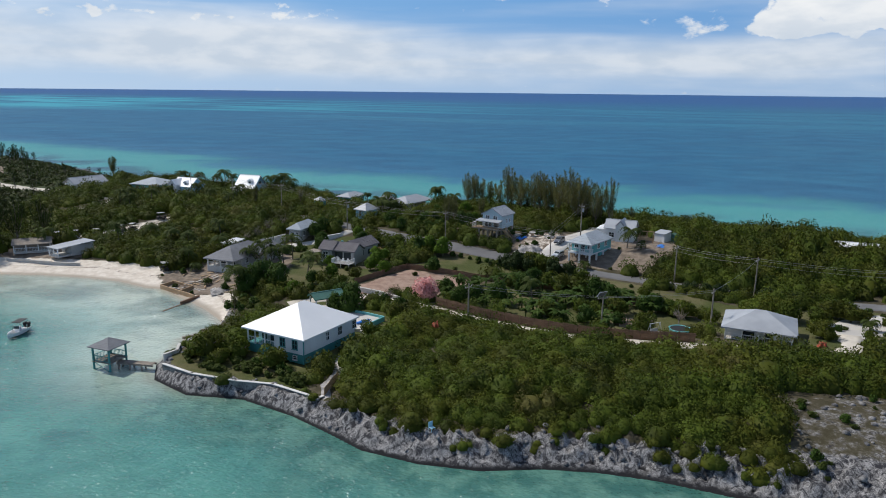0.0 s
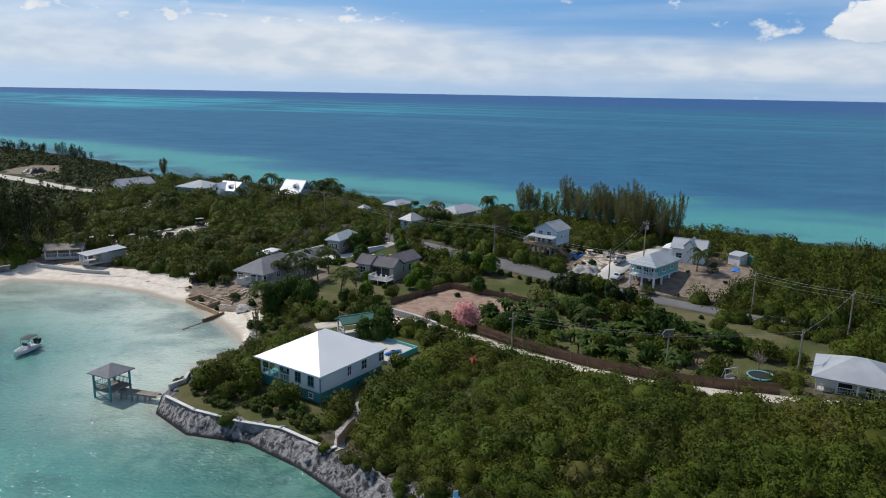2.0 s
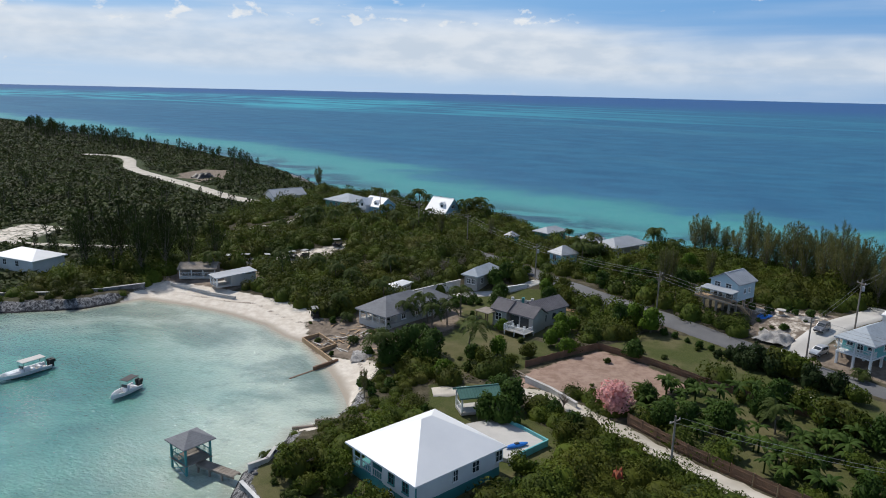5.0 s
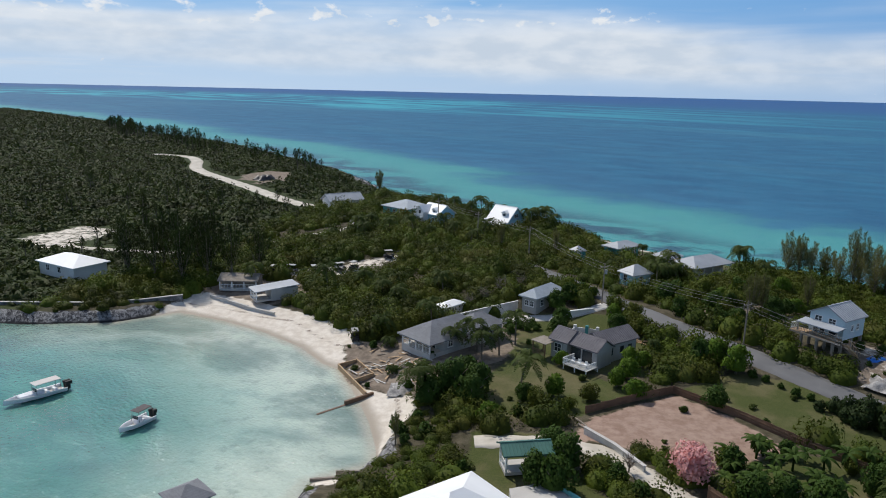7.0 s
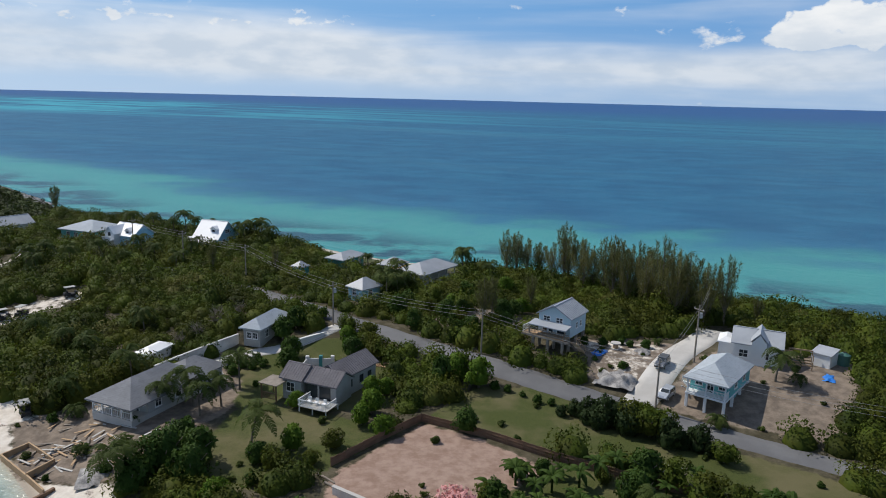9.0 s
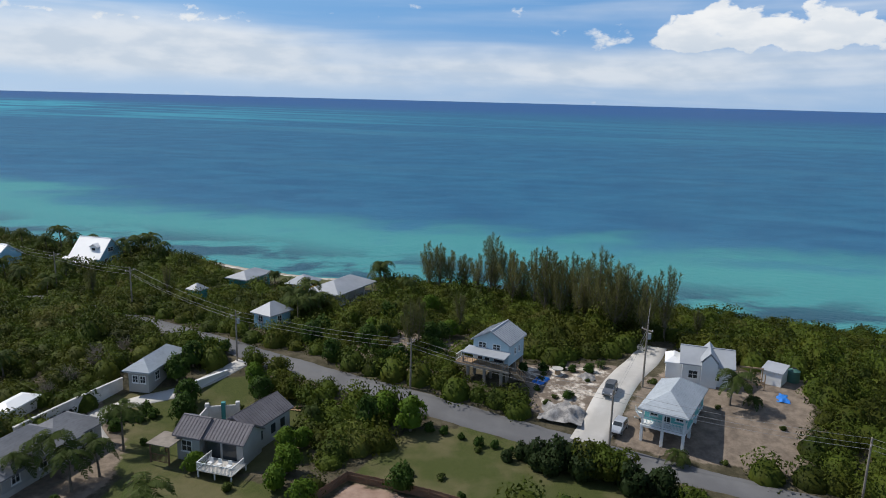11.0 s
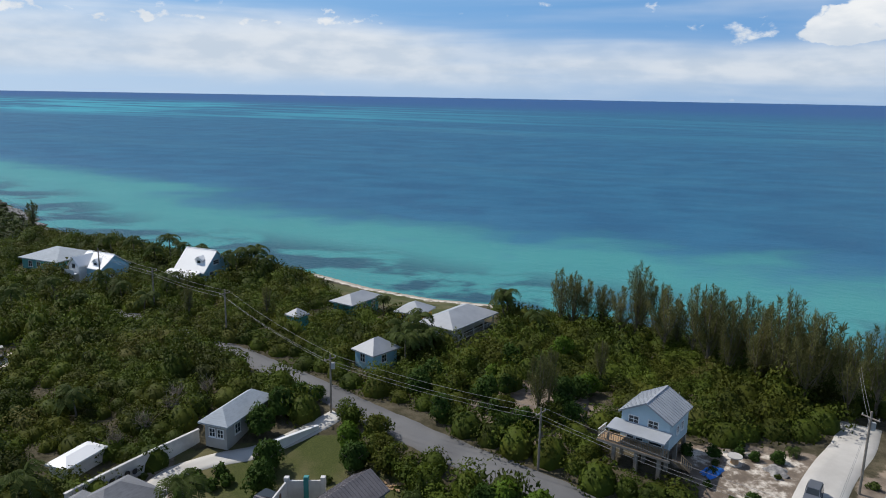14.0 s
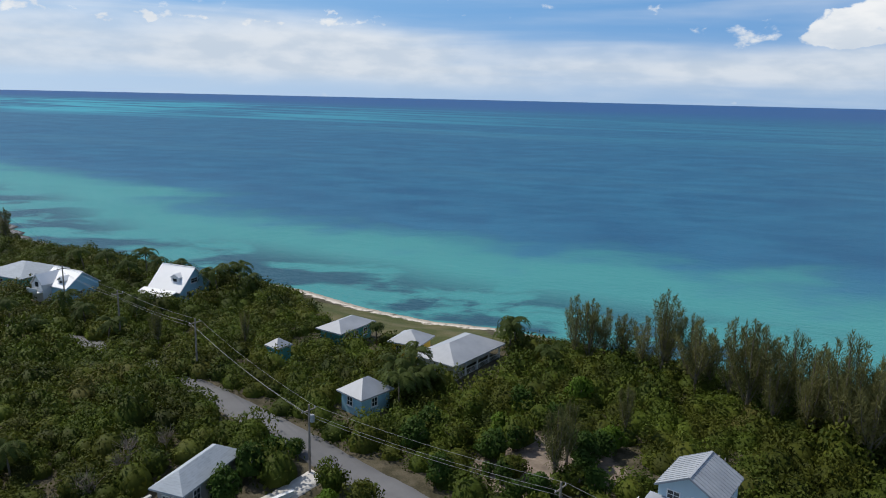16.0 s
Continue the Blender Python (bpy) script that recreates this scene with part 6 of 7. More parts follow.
def build_trees():
    rng = np.random.default_rng(11)
    cas = [casuarina(rng, "tall feathery olive casuarina in a row by the shore", 11.9, 3.7, 2600, 0.6),
           casuarina(rng, "tall ragged brownish casuarina in a row by the shore", 10.6, 4.1, 2700, 0.95),
           casuarina(rng, "slender green casuarina in a row by the shore", 9.4, 3.5, 2300, 0.55)]
    line = [(16.6, 211), (18.4, 209.4), (20.8, 210.6), (25.4, 206.8), (27.4, 204.4), (30.6, 203.2), (30.3, 199.4), (32.6, 201.0), (33.6, 196.6), (34.4, 193.0), (36.6, 194.6), (36.0, 189.4),
            (38.4, 191.0), (38.6, 186.6), (40.4, 188.4), (40.2, 183.2), (42.6, 185.4), (42.0, 180.4), (44.6, 182.2), (46.0, 178.2), (45.0, 186.0), (47.6, 181.4), (49.6, 178.4), (29.0, 207.8), (23.2, 209.8)]
    spots = [(x - 0.6, y - 2.0, rng.uniform(0.8, 1.12) * (0.98 if k < 8 else 1.16 if k < 19 else 0.95), int(rng.integers(0, 3))) for k, (x, y) in enumerate(line)]
    plant_out(rng, cas, spots)
    lone = [casuarina(rng, "dark feathery casuarina standing alone", 9.0, 2.6, 1800, 0.35, "needle"), casuarina(rng, "dark green pine-like casuarina", 11.0, 4.6, 1300, 0.1, "far", 2.0, 40)]
    plant_out(rng, lone, [(8.2, 173.5, 0.95, 0), (9.8, 176.5, 0.8, 0), (-119, 290, 1.1, 0), (17.5, 184, 0.75, 0), (-30.4, 118.4, 0.4, 0), (-33.2, 211.0, 0.62, 0), (-46, 210, 0.7, 0), (54.4, 176.0, 0.6, 0), (-98, 160, 1.1, 1), (-101, 163, 1.3, 1), (-95, 164, 1.2, 1), (-105, 160, 1.1, 1),
                           (-108, 166, 1.25, 1), (-92, 168, 1.0, 1), (-112, 160, 1.2, 1), (-99, 170, 1.1, 1), (-104, 172, 1.2, 1), (-88, 172, 0.9, 1), (-117, 164, 1.0, 1)])
    far = [casuarina(rng, "far dark pine-like casuarina on the headland", 7.0, 3.8, 260, 0.3, "far", 2.6, 12)]
    spots = []
    for k in range(140):
        s = rng.uniform(0, 1)
        x = -175 - 300 * s
        y = 352 + 0.0 * s + (-x - 175) * 0.55 - rng.uniform(3, 30) + 8 * math.sin(x * 0.05)
        if inside(np.array([x]), np.array([y]), LAND)[0]:
            spots.append((x, y, rng.uniform(0.55, 1.0) * (1 + 0.6 * s), 0))
    for k in range(36):
        spots.append((rng.uniform(-175, -130), rng.uniform(262, 312), rng.uniform(0.4, 0.7), 0))
    for k in range(60):
        spots.append((rng.uniform(-230, -112), rng.uniform(160, 250), rng.uniform(0.45, 0.8), 0))
    free = ~open_ground(np.array([s[0] for s in spots]), np.array([s[1] for s in spots]))
    plant_out(rng, far, [s for s, ok in zip(spots, free) if ok])

    palms = [palm_tree(rng, "coconut palm with arching green fronds", 4.4, 18, 3.0, 0.6, 0.35), palm_tree(rng, "taller coconut palm with drooping fronds", 5.3, 17, 3.1, 1.1, 0.55),
             palm_tree(rng, "young palm with short trunk and full crown", 1.9, 24, 2.3, 0.15, 0.3), palm_tree(rng, "spiky fan palm with dense dark crown", 3.4, 34, 1.6, 0.1, 0.1)]
    cove_palms = [(-21.1, 138.4, 1.0, 1), (-26.6, 155.1, 0.95, 1), (-29.5, 146.8, 0.95, 0), (-34.3, 148.4, 0.9, 0), (-31.2, 149.6, 0.95, 1), (-27.6, 149.6, 0.9, 0), (-45.2, 147.1, 0.8, 2), (-42.4, 157.9, 1.0, 0),
                  (-47.5, 176, 0.9, 0), (35.2, 144.0, 0.8, 2), (46.8, 153.4, 1.0, 0), (49.4, 152.4, 0.7, 2), (7.6, 213, 1.0, 1), (-11.4, 158, 0.7, 3), (-5.5, 157.5, 0.8, 3), (-42.8, 240.6, 1.1, 1),
                  (-44.6, 242.4, 1.2, 0), (-41.2, 238.6, 1.0, 0), (-46.5, 238.8, 1.0, 1), (-64.7, 250.1, 1.1, 1), (-61.6, 248.6, 1.0, 0)]
    shore_palms = [(-74.9, 254.3, 1.1, 0), (-78.6, 252.0, 1.0, 1), (-57.7, 249.9, 1.0, 0), (-66.6, 246, 1.0, 0), (-54.6, 222.1, 1.0, 0), (-54.8, 212.7, 0.9, 0), (-65.5, 222, 0.9, 1), (-10, 196.4, 1.0, 0),
                   (-8, 198.4, 1.0, 1), (-5, 195.5, 1.0, 0), (-6.4, 193.2, 0.9, 0), (-8.4, 190.4, 0.9, 1), (6.7, 211.1, 1.0, 0), (-65.5, 211.8, 0.9, 0), (-72.3, 217.2, 0.9, 1), (-61.1, 218.2, 0.9, 0),
                   (-13.8, 214.6, 1.0, 3), (-35.8, 102.2, 0.55, 2), (-31.6, 129.4, 1.0, 1), (-33.4, 133.6, 0.9, 0), (-40.6, 138.4, 0.6, 2)]
    garden_palms = [(-47.5, 150.5, 0.8, 0), (10.4, 103.2, 0.9, 2), (22.0, 117.2, 0.8, 2), (24.6, 120.4, 0.9, 2), (20.6, 122.4, 0.8, 0), (28.0, 115.0, 0.7, 2), (70.5, 104.5, 0.9, 2), (-2.6, 118.2, 0.5, 2),
                    (18.6, 158.2, 0.4, 2), (34.6, 166.4, 0.5, 2), (-57, 168, 0.9, 0), (-63, 172, 0.9, 0), (-69, 168, 1.0, 1), (-52, 165, 0.9, 0), (-85, 210, 0.9, 1), (-80, 205, 0.9, 0),
                    (-84, 216, 1.0, 0), (-76, 210, 0.9, 1), (12, 203, 0.9, 0), (-84, 166, 0.9, 1)]
    spots = cove_palms + shore_palms + garden_palms
    plant_out(rng, palms, spots)

    round_ = [broad_tree(rng, "garden_tree", "round bright green garden tree", M["lime"], 2.0, 2.7, 1.2, 700, 0.5), broad_tree(rng, "garden_tree", "dense dark green shade tree", M["tree"], 2.3, 3.0, 1.3, 760, 0.35),
              broad_tree(rng, "garden_tree", "spreading olive green tree", M["scrub"], 2.4, 2.7, 1.2, 720, 0.5, 13), broad_tree(rng, "shrub", "low rounded green shrub", M["tree"], 1.1, 1.2, 0.3, 230, 0.5, 7),
              broad_tree(rng, "sea_grape", "dark sea grape bush in a roadside hedge", M["dark"], 1.7, 2.1, 0.4, 420, 0.4, 9), broad_tree(rng, "shrub", "low yellowish garden shrub", M["palm"], 0.9, 0.9, 0.2, 180, 0.6, 6)]
    cove_trees = [(-16.3, 138.1, 1.0, 0), (-18, 149.4, 0.75, 0), (-8.3, 150.9, 1.0, 0), (-6.6, 152.8, 0.8, 0), (-22, 127, 0.9, 0), (-21.6, 166, 1.0, 1), (3.9, 142.4, 0.9, 1), (3.4, 157.4, 1.25, 0),
                  (6.2, 155.2, 1.3, 0), (1.2, 156.6, 1.1, 1), (-28.9, 132.7, 1.5, 1), (-26.0, 134.6, 1.35, 1), (-31.1, 129.6, 1.2, 1), (-25.4, 130.6, 1.2, 1), (-28.6, 137.2, 1.2, 1), (-6.3, 141.0, 0.9, 0),
                  (-9.0, 144.2, 0.9, 0), (-8.0, 147.4, 0.95, 0)]
    lawn_trees = [(-11.6, 138.4, 0.7, 2), (-17.4, 133.7, 0.8, 2), (-19.6, 135.0, 0.8, 1), (-13.8, 134.8, 0.6, 2), (-21.3, 162.4, 1.0, 1), (-12.2, 165.6, 1.0, 1), (-10.0, 167.6, 1.0, 2), (-13.2, 169.0, 1.0, 0),
                  (-8.2, 165.0, 1.0, 2), (-6.0, 163.4, 0.9, 2), (-4.4, 161.2, 0.9, 2), (9.4, 172.0, 0.9, 2), (-22.6, 176.2, 1.1, 1), (-24.2, 172.6, 1.0, 1), (-20.6, 178.2, 0.9, 1), (-18.8, 180, 0.6, 1),
                  (-13.8, 174.0, 0.9, 2), (-10.6, 170.8, 1.0, 2)]
    middle_trees = [(-3.1, 174.5, 0.95, 1), (2.6, 179.4, 1.0, 1), (-6.1, 181.9, 1.05, 1), (-1.4, 182.1, 1.0, 2), (9.9, 186, 0.9, 1), (13.8, 193.0, 1.1, 0), (6.3, 171.0, 0.9, 1), (6.2, 190.5, 1.0, 1),
                    (0.1, 188.6, 1.0, 2), (15.7, 181.6, 0.9, 0), (4.2, 175.2, 0.8, 2), (12.2, 178.0, 0.8, 1), (-4.4, 185.6, 1.0, 1), (3.4, 184.6, 0.8, 0), (-13.2, 115.6, 1.0, 1), (-11.0, 114.8, 1.1, 1),
                    (-10.6, 119.8, 1.1, 1), (-12.6, 121.8, 1.1, 1)]
    lane_trees = [(-5.2, 118.4, 0.7, 1), (-3.4, 112.6, 0.9, 2), (-2.6, 114.6, 0.8, 1), (-7.0, 104.2, 0.7, 2), (19.8, 126.2, 1.1, 1), (31.6, 121.2, 1.2, 1), (33.4, 118.2, 1.0, 1), (26.8, 126.6, 1.2, 2),
                  (29.4, 124.6, 1.1, 2), (14.6, 121.0, 1.1, 1), (22.4, 131.4, 1.1, 1), (44, 112, 0.9, 2), (38.4, 114.8, 0.8, 1), (41.6, 124.2, 0.7, 2), (68, 112, 1.0, 2), (64.6, 108.6, 0.9, 2),
                  (67, 99, 0.5, 2), (60.4, 98.6, 0.5, 2)]
    spots = cove_trees + lawn_trees + middle_trees + lane_trees
    for k in range(20):
        s = k / 19
        spots.append((16.6 + 16.5 * s + rng.uniform(-0.8, 0.8), 148.2 - 11.2 * s + rng.uniform(-1.6, 0.7), rng.uniform(0.6, 1.4), int(rng.choice((4, 4, 4, 2)))))
    for k in range(6):
        s = k / 5
        spots.append((8.4 + 9 * s, 155.2 - 6.0 * s + rng.uniform(-1.0, 0.4), rng.uniform(0.4, 0.9), 3))
    for k in range(22):
        s = k / 21
        spots.append((48 + 22 * s, 128.2 - 9.6 * s + rng.uniform(-0.6, 0.4), rng.uniform(0.5, 0.95), 4))
    for x, y in ((-29.8, 162.6), (-29.2, 164.8), (-28.2, 163.2), (-26.6, 165.4), (-25.4, 163.6), (-28.8, 160.4), (-36.2, 134.6), (-32.8, 123.4), (-31.0, 121.0), (-30.2, 124.6), (-29.4, 118.6), (-28.0, 121.6)):
        spots.append((x, y, rng.uniform(0.8, 1.2), 3))
    for key, count, kinds, low in (("garden", 60, (3, 1, 2, 3), 0.5), ("scree", 42, (3, 5, 5), 0.4), ("field", 12, (3, 5), 0.5), ("lawn", 12, (3, 5), 0.5), ("east_plot", 26, (3, 5, 2), 0.6), ("building_site", 14, (3, 5), 0.5), ("house_lot", 6, (5,), 0.5), ("white_house", 10, (3, 5), 0.6), ("yard", 3, (5,), 0.4), ("rubble", 10, (3, 5), 0.5), ("orchard", 16, (3, 1), 0.6), ("carpark", 5, (3,), 0.8)):
        c = np.array(CLEAR[key])
        got = 0
        while got < count:
            x, y = rng.uniform(c[:, 0].min(), c[:, 0].max()), rng.uniform(c[:, 1].min(), c[:, 1].max())
            p, q = np.array([x]), np.array([y])
            if not inside(p, q, CLEAR[key])[0] or min(away(p, q, line)[0] - wide for line, wide in WALKWAYS) < -0.4 or math.hypot(x - 1.8, y - 122.6) < 3.4 or any(math.hypot(x - hx, y - hy) < r * 0.85 for hx, hy, r in HOUSE_SPOTS):
                got += 0.02
                continue
            spots.append((x, y, rng.uniform(low, low + 0.5), int(rng.choice(kinds))))
            got += 1
    for k in range(420):
        x, y = rng.uniform(-36, -12), rng.uniform(83, 104)
        p, q = np.array([x]), np.array([y])
        if inside(p, q, CLEAR["point"])[0] and away(p, q, BAY)[0] > 4.0 and math.hypot(x + 17, y - 102) > 9.0:
            spots.append((x, y, rng.uniform(0.7, 1.25), int(rng.choice((3, 5, 3, 5, 2))) if away(p, q, BAY)[0] > 6 else 5))
    plant_out(rng, round_, spots)

    pink = broad_tree(rng, "blossom_tree", "spreading tree covered in pink blossom", M["pink"], 2.3, 2.4, 0.9, 620, 0.5, 14)
    plant_out(rng, [pink], [(1.8, 122.6, 1.4, 0)])
    bananas = [banana_plant(rng, "banana plant with broad arching leaves", 2.6, 0.2), banana_plant(rng, "banana plant with yellowing broad leaves", 2.2, 0.6)]
    spots = []
    while len(spots) < 100:
        x, y = rng.uniform(5, 46), rng.uniform(102, 134)
        p, q = np.array([x]), np.array([y])
        if inside(p, q, CLEAR["garden"])[0] and away(p, q, LANE)[0] > 3.4 and not (x > 31 and y < 113):
            spots.append((x, y, rng.uniform(0.7, 1.2), int(rng.uniform(0, 1) < 0.35)))
    plant_out(rng, bananas, spots)
    bare = [bare_tree(rng, "leafless tree with grey-brown twigs", 3.6)]
    plant_out(rng, bare, [(-35.6, 176.0, 1.1, 0), (-37.8, 172.6, 1.0, 0), (-36.4, 179.2, 1.0, 0), (-4.4, 121.4, 0.8, 0), (41.8, 108.4, 0.9, 0), (-12.0, 161.8, 0.8, 0), (-39.6, 169.0, 0.9, 0), (-33.0, 180.5, 0.9, 0)])


build_trees()


# ---- shore, jetty, boats ----
def at_ground(x, y, turn=0.0, lift=0.0):
    return Matrix.Translation((x, y, ground(x, y) + lift)) @ Matrix.Rotation(turn, 4, "Z")


gz, long = frame_of((-45.2, 97.3), (-42.0, 95.9), 0.0)
gaz = thing("boathouse", "open teal boathouse on stilts with grey hip roof", "boathouse", gz)
for x in (0.3, long - 0.3):
    for y in (0.3, 3.3):
        part("stilt", boxed((x - 0.11, y - 0.11, -1.5, x + 0.11, y + 0.11, 3.3), bevel=0.02), gaz, M["teal"])
for k in range(21):
    part("platform_board", boxed((0.1, 0.1 + k * 0.16, 1.15, long - 0.1, 0.24 + k * 0.16, 1.22)), gaz, M["oldwood"])
for a, b in (((0.3, 0.3), (long - 0.3, 0.3)), ((0.3, 0.3), (0.3, 3.3)), ((0.3, 3.3), (long - 0.3, 3.3))):
    rail(gaz, a, b, 1.2, M["teal"], 0.9, 0.25)
for y in (0.3, 3.3):
    bm = bmesh.new()
    tube(bm, [(0.3, y, -0.1), (long - 0.3, y, 1.1)], [0.05, 0.05], 6), tube(bm, [(long - 0.3, y, -0.1), (0.3, y, 1.1)], [0.05, 0.05], 6)
    part("brace", bm, gaz, M["teal"])
part("roof", roof_mesh(-0.2, -0.2, long + 0.2, 3.8, 3.35, 4.35, "hip", 0.1), gaz, M["shingle"])
mm, long = frame_of((-41.6, 97.9), (-36.2, 96.7), 0.0)
jt = thing("jetty", "short weathered timber jetty on rocks", "jetty", mm)
for k in range(34):
    part("plank", boxed((k * 0.16, -0.6, 0.92 + 0.01 * (k % 3), k * 0.16 + 0.14, 0.6, 0.98 + 0.01 * (k % 3))), jt, M["oldwood"])
for y in (-0.5, 0.5):
    part("beam", boxed((0, y - 0.08, 0.72, long, y + 0.08, 0.92)), jt, M["oldwood"])
    for x in (0.3, 2.0, 3.8):
        part("pile", boxed((x - 0.1, y - 0.1, -1.4, x + 0.1, y + 0.1, 0.8), bevel=0.02), jt, M["oldwood"])


def wall_run(name, label, line, height, thick, mat, coping=None, category="wall", sink=0.6, level=None):
    """A wall along a line, following the ground, in straight pieces with a coping."""
    top = thing(name, label, category, Matrix.Identity(4))
    for p, q in zip(line, line[1:]):
        z = min(ground(*p), ground(*q))
        mm, long = frame_of(p, q, z)
        up = max(ground(*p), ground(*q)) - z
        if level:
            mm, up, sink = frame_of(p, q, level - height)[0], 0.0, 1.2
        part("panel", boxed((-thick / 3, -thick / 2, -sink, long + thick / 3, thick / 2, height + up), bevel=0.02), top, M[mat]).matrix_basis = mm
        if coping:
            part("coping", boxed((-thick / 2, -thick / 2 - 0.08, height + up, long + thick / 2, thick / 2 + 0.08, height + up + 0.1), bevel=0.02), top, M[coping]).matrix_basis = mm
    return top


wall_run("sea_wall", "grey stone sea wall with pale concrete coping", [(-34.1, 94.2), (-29.3, 90.8), (-23.1, 88.3), (-18.1, 87.1), (-11.9, 82.8), (-11.4, 83.3)], 0.35, 0.28, "rockdark", "wallwhite", level=1.95)
wall_run("sea_wall", "low white garden wall by the water", [(-35.0, 97.2), (-33.8, 99.0), (-34.2, 101.4)], 0.45, 0.25, "wallwhite", "concrete")
wall_run("sea_wall", "low grey sea wall behind the rocky shore", [(-92.5, 153.6), (-97.5, 147.5), (-104, 142.5), (-112, 138.8), (-128, 131.5)], 0.5, 0.4, "rockdark", "concrete")
wall_run("garden_wall", "low pale wall above the beach", [(-89, 157.6), (-84, 156.6), (-78.6, 155.2), (-72, 154.2)], 0.5, 0.3, "concrete", "concrete")
wall_run("garden_wall", "low pale block wall beside the yard", [(-10.4, 128.6), (-6.6, 125.9), (-2.9, 122.2)], 0.7, 0.3, "wallwhite", "concrete")
wall_run("garden_wall", "white kerb wall beside the drive", [(-21.4, 169.6), (-17.6, 173.4)], 0.45, 0.3, "white", "white")
wall_run("groyne", "dark timber groyne running into the water", [(-40.4, 132.0), (-42.4, 128.0), (-44.3, 124.0)], 0.35, 0.35, "fencewood", category="groyne", sink=1.2)
wall_run("groyne", "old log groyne on the sand", [(-36.4, 109.7), (-34, 111.2), (-31.7, 112.3)], 0.25, 0.3, "oldwood", category="groyne", sink=1.0)
wall_run("retaining_wall", "brown timber retaining wall by the cove", [(-49.6, 138.6), (-44.4, 134.2), (-41.0, 131.2)], 0.75, 0.2, "timber", category="wall", sink=1.5)
wall_run("retaining_wall", "short brown timber retaining wall", [(-44.4, 134.2), (-43.0, 137.4)], 0.5, 0.18, "timber", category="wall", sink=1.0)
wall_run("retaining_wall", "timber retaining wall of a filled platform", [(-49.6, 138.6), (-48.0, 141.4), (-43.2, 137.6)], 0.45, 0.18, "timber", category="wall", sink=1.0)


def fence(label, line, height=1.5, mat="fencewood"):
    """A board fence: posts, rails and panels of boards that stand a little unevenly."""
    rng = np.random.default_rng(len(line) + int(abs(line[0][0]) * 10))
    top = thing("board_fence", label, "fence", Matrix.Identity(4))
    board = bpy.data.meshes.new("board")
    bm = boxed((-0.093, -0.012, 0.0, 0.093, 0.013, height))
    bm.to_mesh(board), bm.free()
    board.materials.append(M[mat])
    for p, q in zip(line, line[1:]):
        d = Vector(q) - Vector(p)
        n = max(1, round(d.length / 2.4))
        for k in range(n):
            a, b = Vector(p) + d * k / n, Vector(p) + d * (k + 1) / n
            mm, long = frame_of(a, b, min(ground(*a), ground(*b)))
            part("post", boxed((-0.06, -0.06, -0.3, 0.06, 0.06, height + 0.05)), top, M[mat]).matrix_basis = mm
            for z in (0.35, height - 0.4):
                part("rail", boxed((0, -0.05, z, long, 0.0, z + 0.08)), top, M[mat]).matrix_basis = mm
            for j in range(int(long / 0.2)):
                new_board = new("board", board)
                new_board.parent = top
                new_board.matrix_basis = mm @ Matrix.Translation((j * 0.2 + 0.1, 0.012, rng.uniform(-0.05, 0.04)))


fence("long brown board fence beside the sandy lane", [(3.6, 119.4), (10.2, 113.4), (18.6, 107.4), (26.6, 102.4), (33, 99.8), (40.5, 98.0)])
fence("weathered brown board fence round the dirt yard", [(-11.4, 134.2), (-1.6, 145.0), (6.5, 140.6), (13.8, 135.4), (22.7, 130.0), (30, 127.0), (38, 119.6), (46.5, 113.5)], 1.1)
fence("short brown board fence beside a stony path", [(-11.2, 83.5), (-10.7, 86.0), (-10.0, 88.7)], 1.1, "timber")


def hull(bm, long, beam, deep):
    """An open planing hull, bow to +x."""
    rows = []
    for s in (0.0, 0.25, 0.5, 0.72, 0.88, 1.0):
        w = beam / 2 * (1 - max(0, (s - 0.45) / 0.55) ** 2.2)
        rise = 0.25 * s * s
        x = (s - 0.4) * long
        ring = [(x, -w, deep * 0.62 + rise), (x, -w * 0.8, 0.05 + rise * 0.9), (x, 0, -0.22 + rise * 1.4), (x, w * 0.8, 0.05 + rise * 0.9), (x, w, deep * 0.62 + rise), (x, w * 0.82, deep * 0.6 + rise), (x, w * 0.7, 0.12 + rise), (x, -w * 0.7, 0.12 + rise), (x, -w * 0.82, deep * 0.6 + rise)]
        rows.append([bm.verts.new(p) for p in ring])
    for a, b in zip(rows, rows[1:]):
        for j in range(9):
            bm.faces.new((a[j], a[(j + 1) % 9], b[(j + 1) % 9], b[j]))
    bm.faces.new(rows[0]), bm.faces.new(rows[-1][::-1])
    bmesh.ops.recalc_face_normals(bm, faces=bm.faces[:])
    return bm


